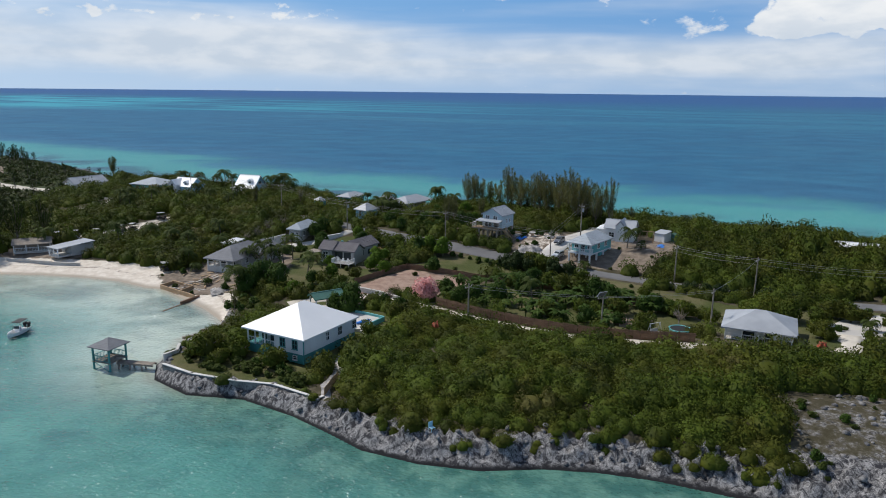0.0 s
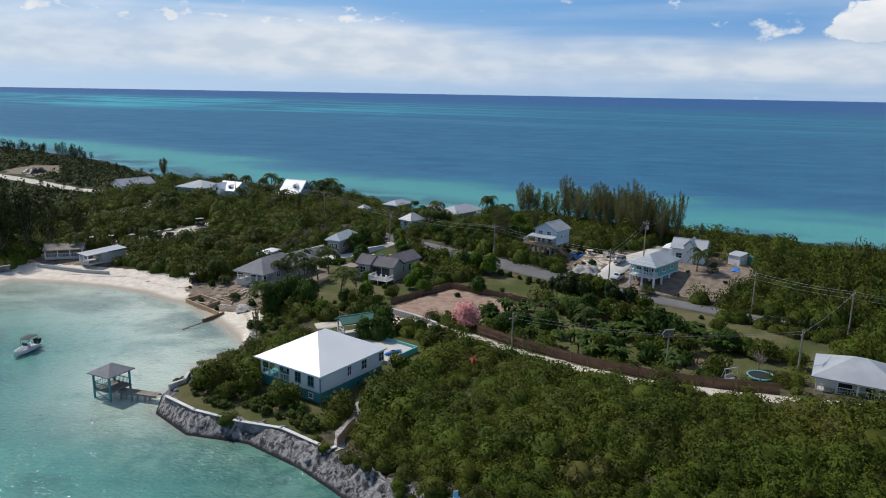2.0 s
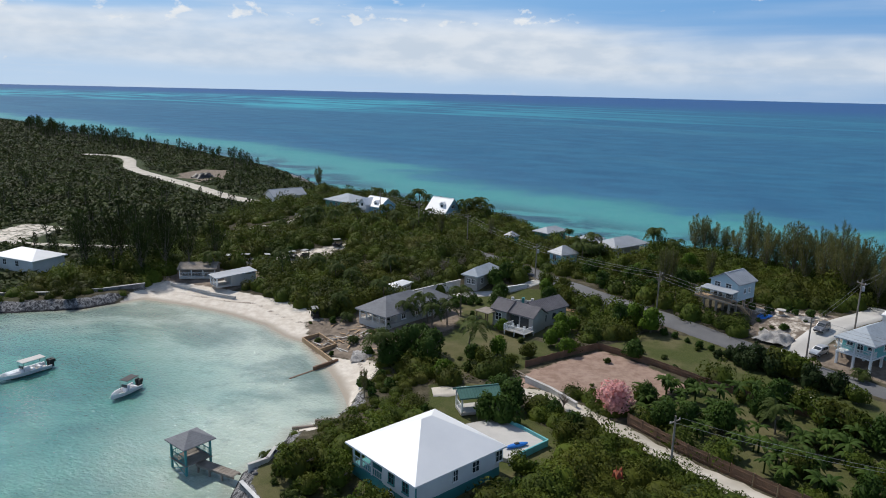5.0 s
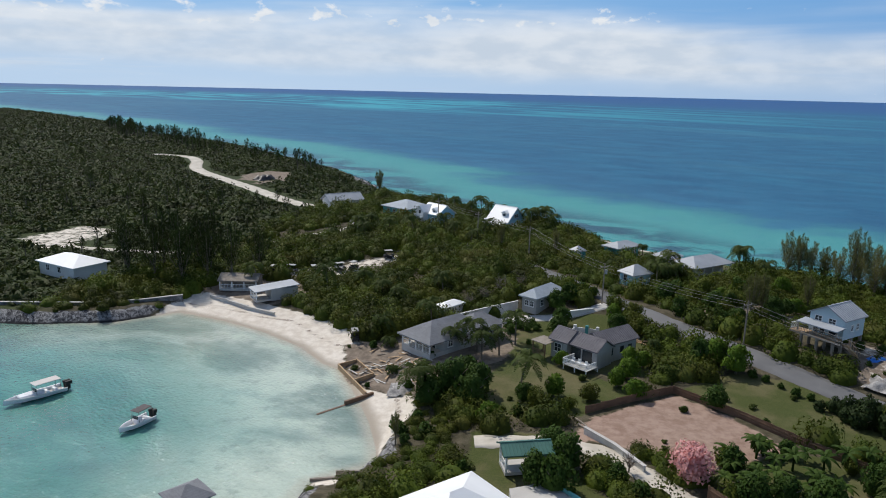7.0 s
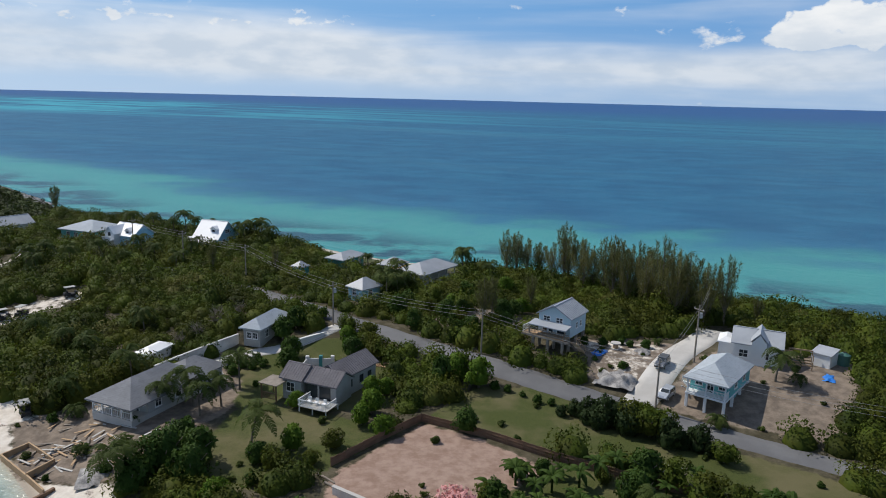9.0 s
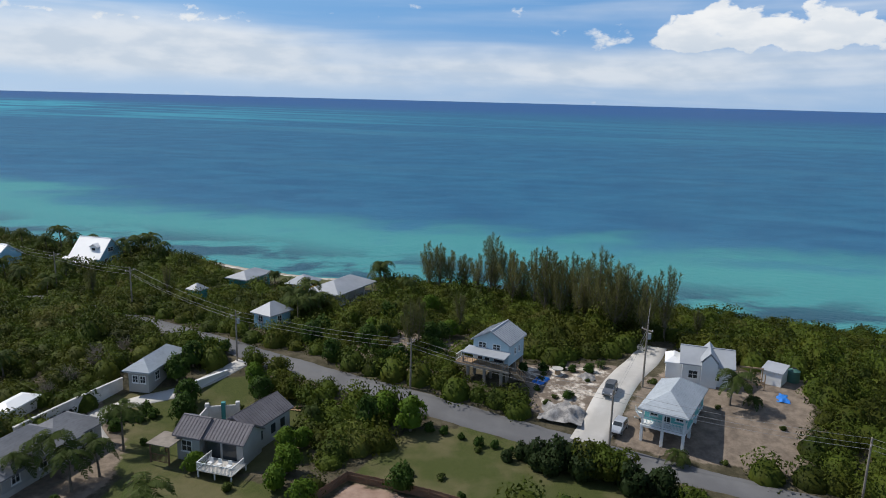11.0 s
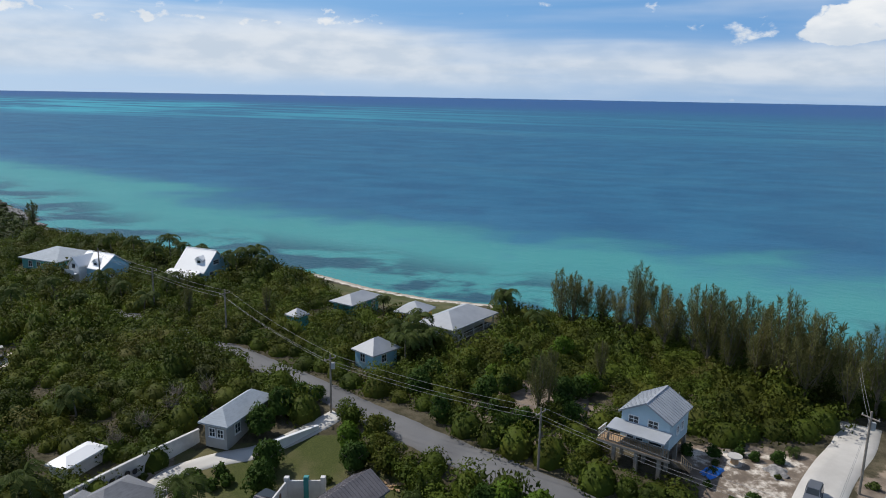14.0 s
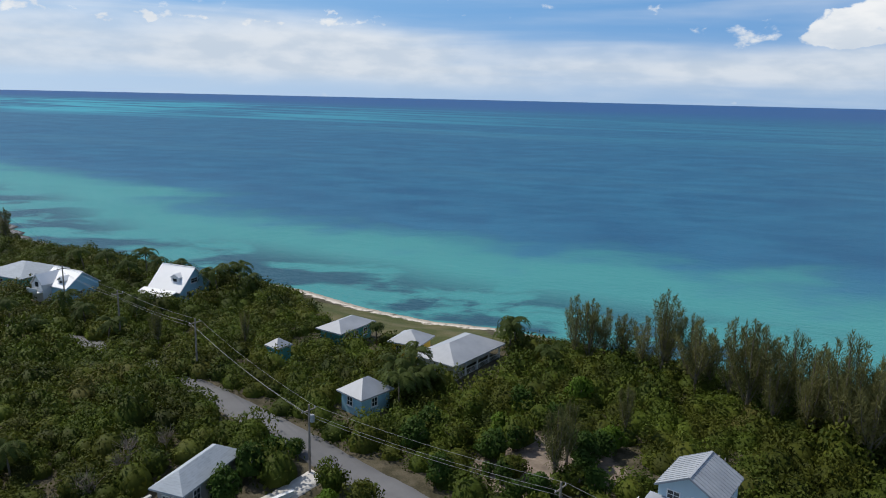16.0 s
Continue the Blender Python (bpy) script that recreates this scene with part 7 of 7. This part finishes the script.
def boat(label, a, b, beam, cover, cabin=False):
    """A motor boat from stern a to bow b."""
    mm, long = frame_of(a, b, 0.12)
    top = thing("motor_boat", label, "boat", mm @ Matrix.Translation((long * 0.4, 0, 0)))
    part("hull", hull(bmesh.new(), long, beam, 0.95), top, M["gel"])
    part("deck", boxed((-0.38 * long, -beam * 0.32, 0.16, 0.3 * long, beam * 0.32, 0.2)), top, M["concrete"])
    part("console", boxed((-0.05 * long, -0.4, 0.2, 0.1 * long, 0.4, 1.0), bevel=0.08), top, M["gel"])
    part("windscreen", boxed((0.09 * long, -0.42, 0.95, 0.11 * long, 0.42, 1.35), bevel=0.01), top, M["glass"])
    for y in (-0.3, 0.3):
        part("outboard", boxed((-0.49 * long, y - 0.15, 0.0, -0.41 * long, y + 0.15, 1.05), (-0.52 * long, y - 0.19, 0.7, -0.4 * long, y + 0.19, 1.15), bevel=0.04), top, M["black"])
    for x in (-0.24, -0.1):
        part("bench", boxed((x * long - 0.2, -beam * 0.28, 0.2, x * long + 0.2, beam * 0.28, 0.6), bevel=0.05), top, M["gel"])
    part("canopy", boxed((-0.32 * long, -beam * 0.36, 1.92, 0.12 * long, beam * 0.36, 2.0), bevel=0.03), top, M[cover])
    for x in (-0.3, 0.1):
        for y in (-beam * 0.34, beam * 0.34):
            bm = bmesh.new()
            tube(bm, [(x * long, y, 0.5), (x * long, y * 0.97, 1.93)], [0.025, 0.025], 6)
            part("pole", bm, top, M["dark_metal"])
    if cabin:
        part("cabin", boxed((0.1 * long, -beam * 0.3, 0.3, 0.36 * long, beam * 0.3, 0.85), bevel=0.12), top, M["gel"])


boat("white motor boat with black canopy at anchor", (-62.7, 114.2), (-62.9, 109.2), 1.9, "black")
boat("longer white motor boat with pale canopy at anchor", (-80.0, 116.2), (-82.2, 108.8), 2.3, "concrete", True)


# ---- vehicles ----
def wheel(parent, x, y, r=0.33):
    w = new("wheel")
    w.parent, w.matrix_basis = parent, Matrix.Translation((x, y, r)) @ Matrix.Rotation(math.pi / 2, 4, "X")
    for name, rr, d, mat in (("tyre", r, 0.22, "black"), ("rim", r * 0.62, 0.24, "pearl")):
        bm = bmesh.new()
        bmesh.ops.create_cone(bm, cap_ends=True, segments=18, radius1=rr, radius2=rr, depth=d)
        part(name, bm, w, M[mat])


def car(label, m, paint, tall):
    """A small van or estate car, front to +x."""
    top = thing("car", label, "car", m)
    side = [(-2.05, 0.35), (-2.08, 0.95), (-1.95, 1.05), (-1.7, tall), (0.35, tall + 0.02), (1.05, 1.12), (1.95, 0.9), (2.1, 0.62), (2.08, 0.35)]
    bm = bmesh.new()
    rows = []
    for y, pinch in ((-0.84, 0.0), (-0.78, 0.0), (0.78, 0.0), (0.84, 0.0)):
        rows.append([bm.verts.new((x * (0.985 if abs(y) > 0.8 else 1.0), y * (1 - 0.14 * max(0, (z - 1.0) / 0.6)), z)) for x, z in side])
    for a, b in zip(rows, rows[1:]):
        for j in range(len(side)):
            k = (j + 1) % len(side)
            bm.faces.new((a[j], a[k], b[k], b[j]))
    bm.faces.new(rows[0]), bm.faces.new(rows[-1][::-1])
    bmesh.ops.recalc_face_normals(bm, faces=bm.faces[:])
    bmesh.ops.bevel(bm, geom=bm.edges[:], offset=0.035, segments=2, affect="EDGES")
    part("body", bm, top, M[paint])
    for x in (-1.35, 1.35):
        for y in (-0.78, 0.78):
            wheel(top, x, y)

    def pane(name, corners):
        bm = bmesh.new()
        vs = [bm.verts.new(c) for c in corners]
        bm.faces.new(vs)
        made = bmesh.ops.extrude_face_region(bm, geom=bm.faces[:])
        nrm = (Vector(corners[1]) - Vector(corners[0])).cross(Vector(corners[2]) - Vector(corners[0])).normalized()
        bmesh.ops.translate(bm, vec=nrm * 0.03, verts=[v for v in made["geom"] if isinstance(v, bmesh.types.BMVert)])
        part(name, bm, top, M["glass"])

    t = tall - 0.08
    pane("windscreen", [(0.98, -0.68, 1.16), (0.98, 0.68, 1.16), (0.44, 0.62, t + 0.02), (0.44, -0.62, t + 0.02)])
    pane("rear_window", [(-1.93, 0.68, 1.1), (-1.93, -0.68, 1.1), (-1.75, -0.62, t), (-1.75, 0.62, t)])
    for y in (-1, 1):
        for x0, x1 in ((-1.55, -0.75), (-0.65, 0.1), (0.2, 0.62)):
            c = [(x0, y * 0.825, 1.05), (x1, y * 0.825, 1.05), (min(x1, 0.3), y * 0.76, t), (x0 + 0.06, y * 0.76, t)]
            pane("side_window", c if y < 0 else c[::-1])
        part("headlight", boxed((1.98, y * 0.6 - 0.15, 0.62, 2.09, y * 0.6 + 0.15, 0.8), bevel=0.02), top, M["gel"])
        part("tail_light", boxed((-2.11, y * 0.68 - 0.08, 0.7, -2.0, y * 0.68 + 0.08, 1.0), bevel=0.02), top, M["red"])
    part("bumper", boxed((2.0, -0.8, 0.32, 2.14, 0.8, 0.52), bevel=0.03), top, M["black"])
    part("bumper", boxed((-2.14, -0.8, 0.32, -2.0, 0.8, 0.52), bevel=0.03), top, M["black"])


car("silver compact van parked on the concrete drive", at_ground(31.0, 150.9, radians(230), 0.07) @ Matrix.Scale(0.82, 4), "pearl", 1.62)
car("dark grey van parked on the concrete drive", at_ground(32.8, 158.4, radians(235), 0.07) @ Matrix.Scale(0.82, 4), "silver", 1.75)


def golf_cart():
    top = thing("golf_cart", "small golf cart with flat roof parked on sand", "golf cart", Matrix.Identity(4), "carts by the bar")
    part("body", boxed((-1.15, -0.55, 0.25, 1.15, 0.55, 0.6), (0.75, -0.5, 0.6, 1.15, 0.5, 0.95), (-1.15, -0.5, 0.6, -0.6, 0.5, 0.85), bevel=0.05), top, M["dark_metal"])
    part("seat", boxed((-0.45, -0.5, 0.6, 0.05, 0.5, 0.78), (-0.55, -0.5, 0.78, -0.42, 0.5, 1.2), bevel=0.03), top, M["black"])
    part("roof", boxed((-1.0, -0.6, 1.82, 0.85, 0.6, 1.9), bevel=0.03), top, M["greywall"])
    for x in (-0.9, 0.8):
        for y in (-0.5, 0.5):
            part("post", boxed((x - 0.025, y - 0.025, 0.6, x + 0.025, y + 0.025, 1.83)), top, M["dark_metal"])
    for x in (-0.8, 0.8):
        for y in (-0.5, 0.5):
            wheel(top, x, y, 0.24)
    return top


cart = golf_cart()
cart_spots = [(-86.4, 174.9, 1.9), (-83.1, 176.9, 0.2), (-78.6, 178.6, 2.3), (-74.4, 182.6, 0.9), (-71.9, 184.0, 1.4), (-67.1, 191.8, 0.7)]
for k, (x, y, a) in enumerate(cart_spots):
    m = at_ground(x, y, a)
    if k:
        copy_thing(cart, m)
    else:
        cart.matrix_basis = m
bc = copy_thing(cart, at_ground(-52.0, 148.2, 2.2))
tagged(bc, "golf cart parked above the beach", group="carts by the bar")


# ---- poles and lines ----
def pole(x, y, h, label, arm=0.0, box_=False):
    top = thing("utility_pole", label, "pole", at_ground(x, y))
    bm = bmesh.new()
    tube(bm, [(0, 0, -0.5), (0.02, 0, h * 0.5), (0.03, 0, h)], [0.14, 0.12, 0.1], 8)
    part("shaft", bm, top, M["oldwood"])
    part("crossarm", boxed((-0.9, -0.05, h - 0.7, 0.9, 0.05, h - 0.58), bevel=0.01), top, M["oldwood"]).matrix_basis = Matrix.Rotation(arm, 4, "Z")
    for u in (-0.8, 0.0, 0.8):
        bm = bmesh.new()
        bmesh.ops.create_cone(bm, cap_ends=True, segments=8, radius1=0.05, radius2=0.04, depth=0.18, matrix=Matrix.Rotation(arm, 4, "Z") @ Matrix.Translation((u, 0, h - 0.5)))
        part("insulator", bm, top, M["wallwhite"])
    if box_:
        bm = bmesh.new()
        bmesh.ops.create_cone(bm, cap_ends=True, segments=14, radius1=0.24, radius2=0.24, depth=0.75, matrix=Matrix.Translation((0.34, 0, h - 1.5)))
        part("transformer", bm, top, M["greywall"])
    return Matrix.Translation((x, y, ground(x, y))) @ Matrix.Rotation(arm, 4, "Z"), h


across = math.atan2(0.76, 0.65)
main = [pole(-70, 228.5, 8.0, "wooden power pole beside the road", across), pole(-53.5, 213.9, 8.0, "wooden power pole beside the road", across), pole(-37.0, 201.2, 8.0, "wooden power pole beside the road", across), pole(-16.6, 176.9, 7.6, "wooden power pole with transformer beside the road", across, True),
        pole(7.2, 164.1, 7.0, "wooden power pole beside the road", across), pole(28.7, 148.1, 7.2, "slim wooden power pole by the drive", across), pole(50.6, 134.4, 7.4, "wooden power pole at the scrub's edge", across), pole(60.2, 121.4, 8.0, "wooden power pole at the roadside hedge", across), pole(86, 110.5, 8.0, "wooden power pole beside the road", across)]
spur = [main[5], pole(37.7, 159.3, 8.6, "tall wooden power pole beside the drive", across + 1.2, True), pole(47.6, 179.0, 7.6, "wooden power pole at the end of the drive", across + 1.2)]
lane = [pole(8.2, 108.2, 7.0, "wooden pole beside the sandy lane", 0.9), pole(28.4, 104.9, 6.0, "wooden pole with a small solar panel", 0.3), pole(45.2, 104.4, 7.0, "wooden pole beside the bungalow", 0.9), main[7]]
pole(22.6, 170.2, 5.6, "thin pole behind the tall house", 0.4), pole(51.0, 181.0, 5.0, "thin pole in the scrub", 0.4)


def wires(row, heights, offsets, label):
    """Cables that sag from pole to pole, as one thing with a part for each cable."""
    top = thing("power_line", label, "cables", Matrix.Identity(4))
    for u, dz in zip(offsets, heights):
        for (ma, ha), (mb, hb) in zip(row, row[1:]):
            a, b = ma @ Vector((u, 0, ha + dz)), mb @ Vector((u, 0, hb + dz))
            sag = (b - a).length * 0.018
            path = [a.lerp(b, s) - Vector((0, 0, 4 * sag * s * (1 - s))) for s in (k / 12 for k in range(13))]
            part("cable", tube(bmesh.new(), path, [0.017] * 13, 4), top, M["cable"])


wires(main, (-0.4, -0.4, -1.3), (-0.8, 0.8, 0.05), "sagging overhead cables between roadside poles")
wires(spur, (-0.4, -1.2), (0.0, 0.05), "overhead cables along the drive")
wires(lane, (-0.4, -0.4), (-0.8, 0.8), "overhead cables above the lane")
sp = thing("solar_panel", "small square solar panel on a pole", "solar panel", Matrix.Translation((28.2, 104.7, ground(28.4, 104.9) + 6.1)) @ Matrix.Rotation(0.35, 4, "Z") @ Matrix.Rotation(-0.9, 4, "X"))
part("panel", boxed((-0.65, -0.5, -0.03, 0.65, 0.5, 0.03)), sp, M["silver"])
part("frame", boxed((-0.7, -0.55, -0.05, 0.7, -0.5, 0.05), (-0.7, 0.5, -0.05, 0.7, 0.55, 0.05), (-0.7, -0.5, -0.05, -0.65, 0.5, 0.05), (0.65, -0.5, -0.05, 0.7, 0.5, 0.05)), sp, M["metalroof"])


# ---- gardens and yards ----
tr = thing("trampoline", "round black trampoline with green rim", "trampoline", at_ground(40.2, 103.6))
bm = bmesh.new()
bmesh.ops.create_cone(bm, cap_ends=True, segments=32, radius1=1.5, radius2=1.5, depth=0.03, matrix=Matrix.Translation((0, 0, 0.8)))
part("mat", bm, tr, M["black"])
bm = bmesh.new()
tube(bm, [(1.62 * math.cos(k * math.pi / 16), 1.62 * math.sin(k * math.pi / 16), 0.8) for k in range(33)], [0.13] * 33, 6)
part("rim", bm, tr, M["aqua"])
for k in range(6):
    a = k * math.pi / 3
    bm = bmesh.new()
    tube(bm, [(1.6 * math.cos(a), 1.6 * math.sin(a), 0.8), (1.6 * math.cos(a), 1.6 * math.sin(a), -0.05)], [0.035, 0.035], 6)
    part("leg", bm, tr, M["metalroof"])
sw = thing("garden_swing", "pale metal garden swing frame with cloth seat", "swing", at_ground(36.0, 102.8, 0.4))
for x in (-1.0, 1.0):
    for y in (-0.7, 0.7):
        bm = bmesh.new()
        tube(bm, [(x, y, -0.1), (x * 0.95, 0, 1.9)], [0.04, 0.04], 6)
        part("leg", bm, sw, M["wallwhite"])
part("bar", boxed((-1.1, -0.05, 1.86, 1.1, 0.05, 1.96), bevel=0.02), sw, M["wallwhite"])
part("seat", boxed((-0.7, -0.25, 0.5, 0.7, 0.25, 0.58), (-0.7, 0.2, 0.58, 0.7, 0.28, 1.0), bevel=0.02), sw, M["wallwhite"])
for k in range(5):
    bd = thing("raised_bed", "weathered timber raised garden bed with seedlings", "garden bed", at_ground(33.2 + 2.0 * (k % 3), 110.6 - 2.4 * (k // 3) - 0.6 * (k % 3), -0.35), "garden beds")
    part("frame", boxed((-0.9, -0.9, -0.05, 0.9, -0.82, 0.3), (-0.9, 0.82, -0.05, 0.9, 0.9, 0.3), (-0.9, -0.82, -0.05, -0.82, 0.82, 0.3), (0.82, -0.82, -0.05, 0.9, 0.82, 0.3)), bd, M["oldwood"])
    part("soil", boxed((-0.82, -0.82, -0.05, 0.82, 0.82, 0.22)), bd, M["fencewood"])
ss = thing("garden_shed", "small grey shed with white roof at the field's edge", "shed", at_ground(24.9, 131.2, -0.45))
part("wall", gable_walls(-1.0, -0.7, 1.0, 0.7, -0.2, 1.5, 1.9, "gx"), ss, M["oldwood"])
part("roof", roof_mesh(-1.2, -0.95, 1.2, 0.95, 1.55, 2.0, "gx", 0.06), ss, M["white_roof"])
spl = thing("cable_spool", "large pale wooden cable spool", "spool", at_ground(27.6, 164.4))
for name, r, z0, z1 in (("flange", 0.75, 0.0, 0.12), ("drum", 0.4, 0.12, 0.85), ("flange", 0.75, 0.85, 0.97)):
    bm = bmesh.new()
    bmesh.ops.create_cone(bm, cap_ends=True, segments=20, radius1=r, radius2=r, depth=z1 - z0, matrix=Matrix.Translation((0, 0, (z0 + z1) / 2)))
    part(name, bm, spl, M["timber"] if name == "drum" else M["concrete"])


def rumpled(rng, name, label, category, x, y, w, d, h, mat):
    """A heap of cloth, sand or rubble: a lumpy dome with a ragged edge."""
    n = 15
    verts, faces = [], []
    for i in range(n):
        for j in range(n):
            u, v = i / (n - 1) * 2 - 1, j / (n - 1) * 2 - 1
            e = max(0.0, 1 - (u * u + v * v) ** 0.5 * (1 + 0.25 * math.sin(5 * math.atan2(v, u) + x)))
            verts.append((u * w / 2, v * d / 2, -0.08 + h * min(1, e * 2.2) * rng.uniform(0.55, 1.0)))
    me = mesh_of(name, verts, grid_faces(n, n), M[mat])
    ob = new(name, me)
    ob.matrix_world = at_ground(x, y, rng.uniform(0, 3), 0.0)
    return tagged(ob, label, category)


rng = np.random.default_rng(21)
rumpled(rng, "tarpaulin", "crumpled bright blue tarpaulin on bare earth", "tarpaulin", 54.6, 154.0, 1.6, 3.0, 0.35, "blueplastic")
rumpled(rng, "tarpaulin", "blue tarpaulin over materials beside the house", "tarpaulin", 24.9, 162.9, 2.6, 1.6, 0.6, "blueplastic")
rumpled(rng, "mound", "heap of pale limestone sand and rubble", "heap", 25.4, 155.4, 5.5, 5.0, 1.3, "rockpale")
rumpled(rng, "mound", "low heap of pale limestone rubble", "heap", 31.4, 163.0, 2.6, 2.2, 0.6, "rockpale")
rumpled(rng, "mound", "heap of grey rubble in the far clearing", "heap", -172, 292, 9, 6, 2.2, "dark_metal")
rumpled(rng, "mound", "grey stony mound beside the palms", "heap", -37.0, 134.0, 4.6, 3.4, 0.6, "rockpale")
rumpled(rng, "flower_bush", "red flowering bush in the scrub", "shrub", 3.0, 104.6, 1.7, 1.4, 2.2, "red")
rumpled(rng, "flower_bush", "red flowering bush by the drive", "shrub", 57.5, 95.2, 1.4, 1.2, 1.0, "red")
for k in range(64):
    x, y = -42.3 + rng.normal() * 2.9, 139.4 + rng.normal() * 2.9
    pk = thing("plank", "loose pale timber plank lying on rubble", "plank", at_ground(x, y, rng.uniform(0, 3.1), 0.02 + 0.07 * (k % 4)), "timber by the cove")
    part("board", boxed((-rng.uniform(0.6, 1.5), -0.12, 0, rng.uniform(0.6, 1.5), 0.12, 0.05)), pk, M[("timber", "oldwood", "concrete")[k % 3]])
for k in range(10):
    x, y = -8.0 + rng.normal() * 0.9, 162.6 + rng.normal() * 0.5
    pk = thing("plank", "pale timber offcut on the lawn", "plank", at_ground(x, y, rng.uniform(0, 3.1), 0.02 + 0.05 * (k % 3)), "timber on the lawn")
    part("board", boxed((-0.8, -0.15, 0, 0.8, 0.15, 0.06)), pk, M["timber"])
for k, (x, y) in enumerate(((-11.6, 131.6), (-10.6, 129.8), (-9.2, 128.2))):
    lg_ = thing("log", "grey weathered log edging the dirt yard", "log", at_ground(x, y, -0.75, 0.1), "yard logs")
    part("stem", tube(bmesh.new(), [(-1.4, 0, 0), (0, 0.04, 0.02), (1.4, 0, 0)], [0.13, 0.12, 0.1], 8), lg_, M["oldwood"])
gc = thing("garden_chair", "pale blue chair on the rocks", "chair", at_ground(1.6, 73.6, 0.6))
part("seat", boxed((-0.28, -0.28, 0.38, 0.28, 0.28, 0.44), bevel=0.01), gc, M["skyblue"])
part("backrest", boxed((-0.28, 0.22, 0.44, 0.28, 0.28, 1.0), bevel=0.01), gc, M["skyblue"])
for dx in (-0.24, 0.24):
    for dy in (-0.24, 0.24):
        part("leg", boxed((dx - 0.03, dy - 0.03, -0.05, dx + 0.03, dy + 0.03, 0.38)), gc, M["skyblue"])


# ---- loose rock along the shore ----
def build_rocks():
    rng = np.random.default_rng(8)
    verts, faces, base = [], [], 0
    ball = bmesh.new()
    bmesh.ops.create_icosphere(ball, subdivisions=1, radius=1.0)
    bv, bf = np.array([v.co[:] for v in ball.verts]), np.array([[v.index for v in f.verts] for f in ball.faces])
    ball.free()
    spots = []
    while len(spots) < 1500:
        x, y = rng.uniform(-38, 75), rng.uniform(45, 100)
        spots.append((x, y))
    px, py = np.array(spots).T
    shore = np.where(inside(px, py, LAND), 1, -1) * away(px, py, BAY)
    near = (shore > 0.4) & (shore < 3.5 + 5 * ease(px, 0, 50))
    px, py = px[near], py[near]
    extra_x, extra_y = rng.uniform(-2, 60, 220), rng.uniform(68, 88, 220)
    px, py = np.concatenate([px, extra_x]), np.concatenate([py, extra_y])
    pz = land_at(px, py)
    for x, y, z in zip(px, py, pz):
        r = rng.uniform(0.12, 0.5) ** 1.1
        v = bv * rng.uniform(0.7, 1.25, (len(bv), 1)) * np.array([r, r * rng.uniform(0.6, 1.1), r * rng.uniform(0.5, 0.9)])
        a = rng.uniform(0, 6.28)
        verts.append(np.stack([v[:, 0] * math.cos(a) - v[:, 1] * math.sin(a) + x, v[:, 0] * math.sin(a) + v[:, 1] * math.cos(a) + y, v[:, 2] + z], 1))
        faces.append(bf + base)
        base += len(bv)
    me = mesh_of("shore_rocks", np.concatenate(verts), np.concatenate(faces), M["rockdark"])
    tagged(new("shore_rocks", me), "jagged pale and dark limestone rocks along the bay", "rocks", kind="stuff")


build_rocks()
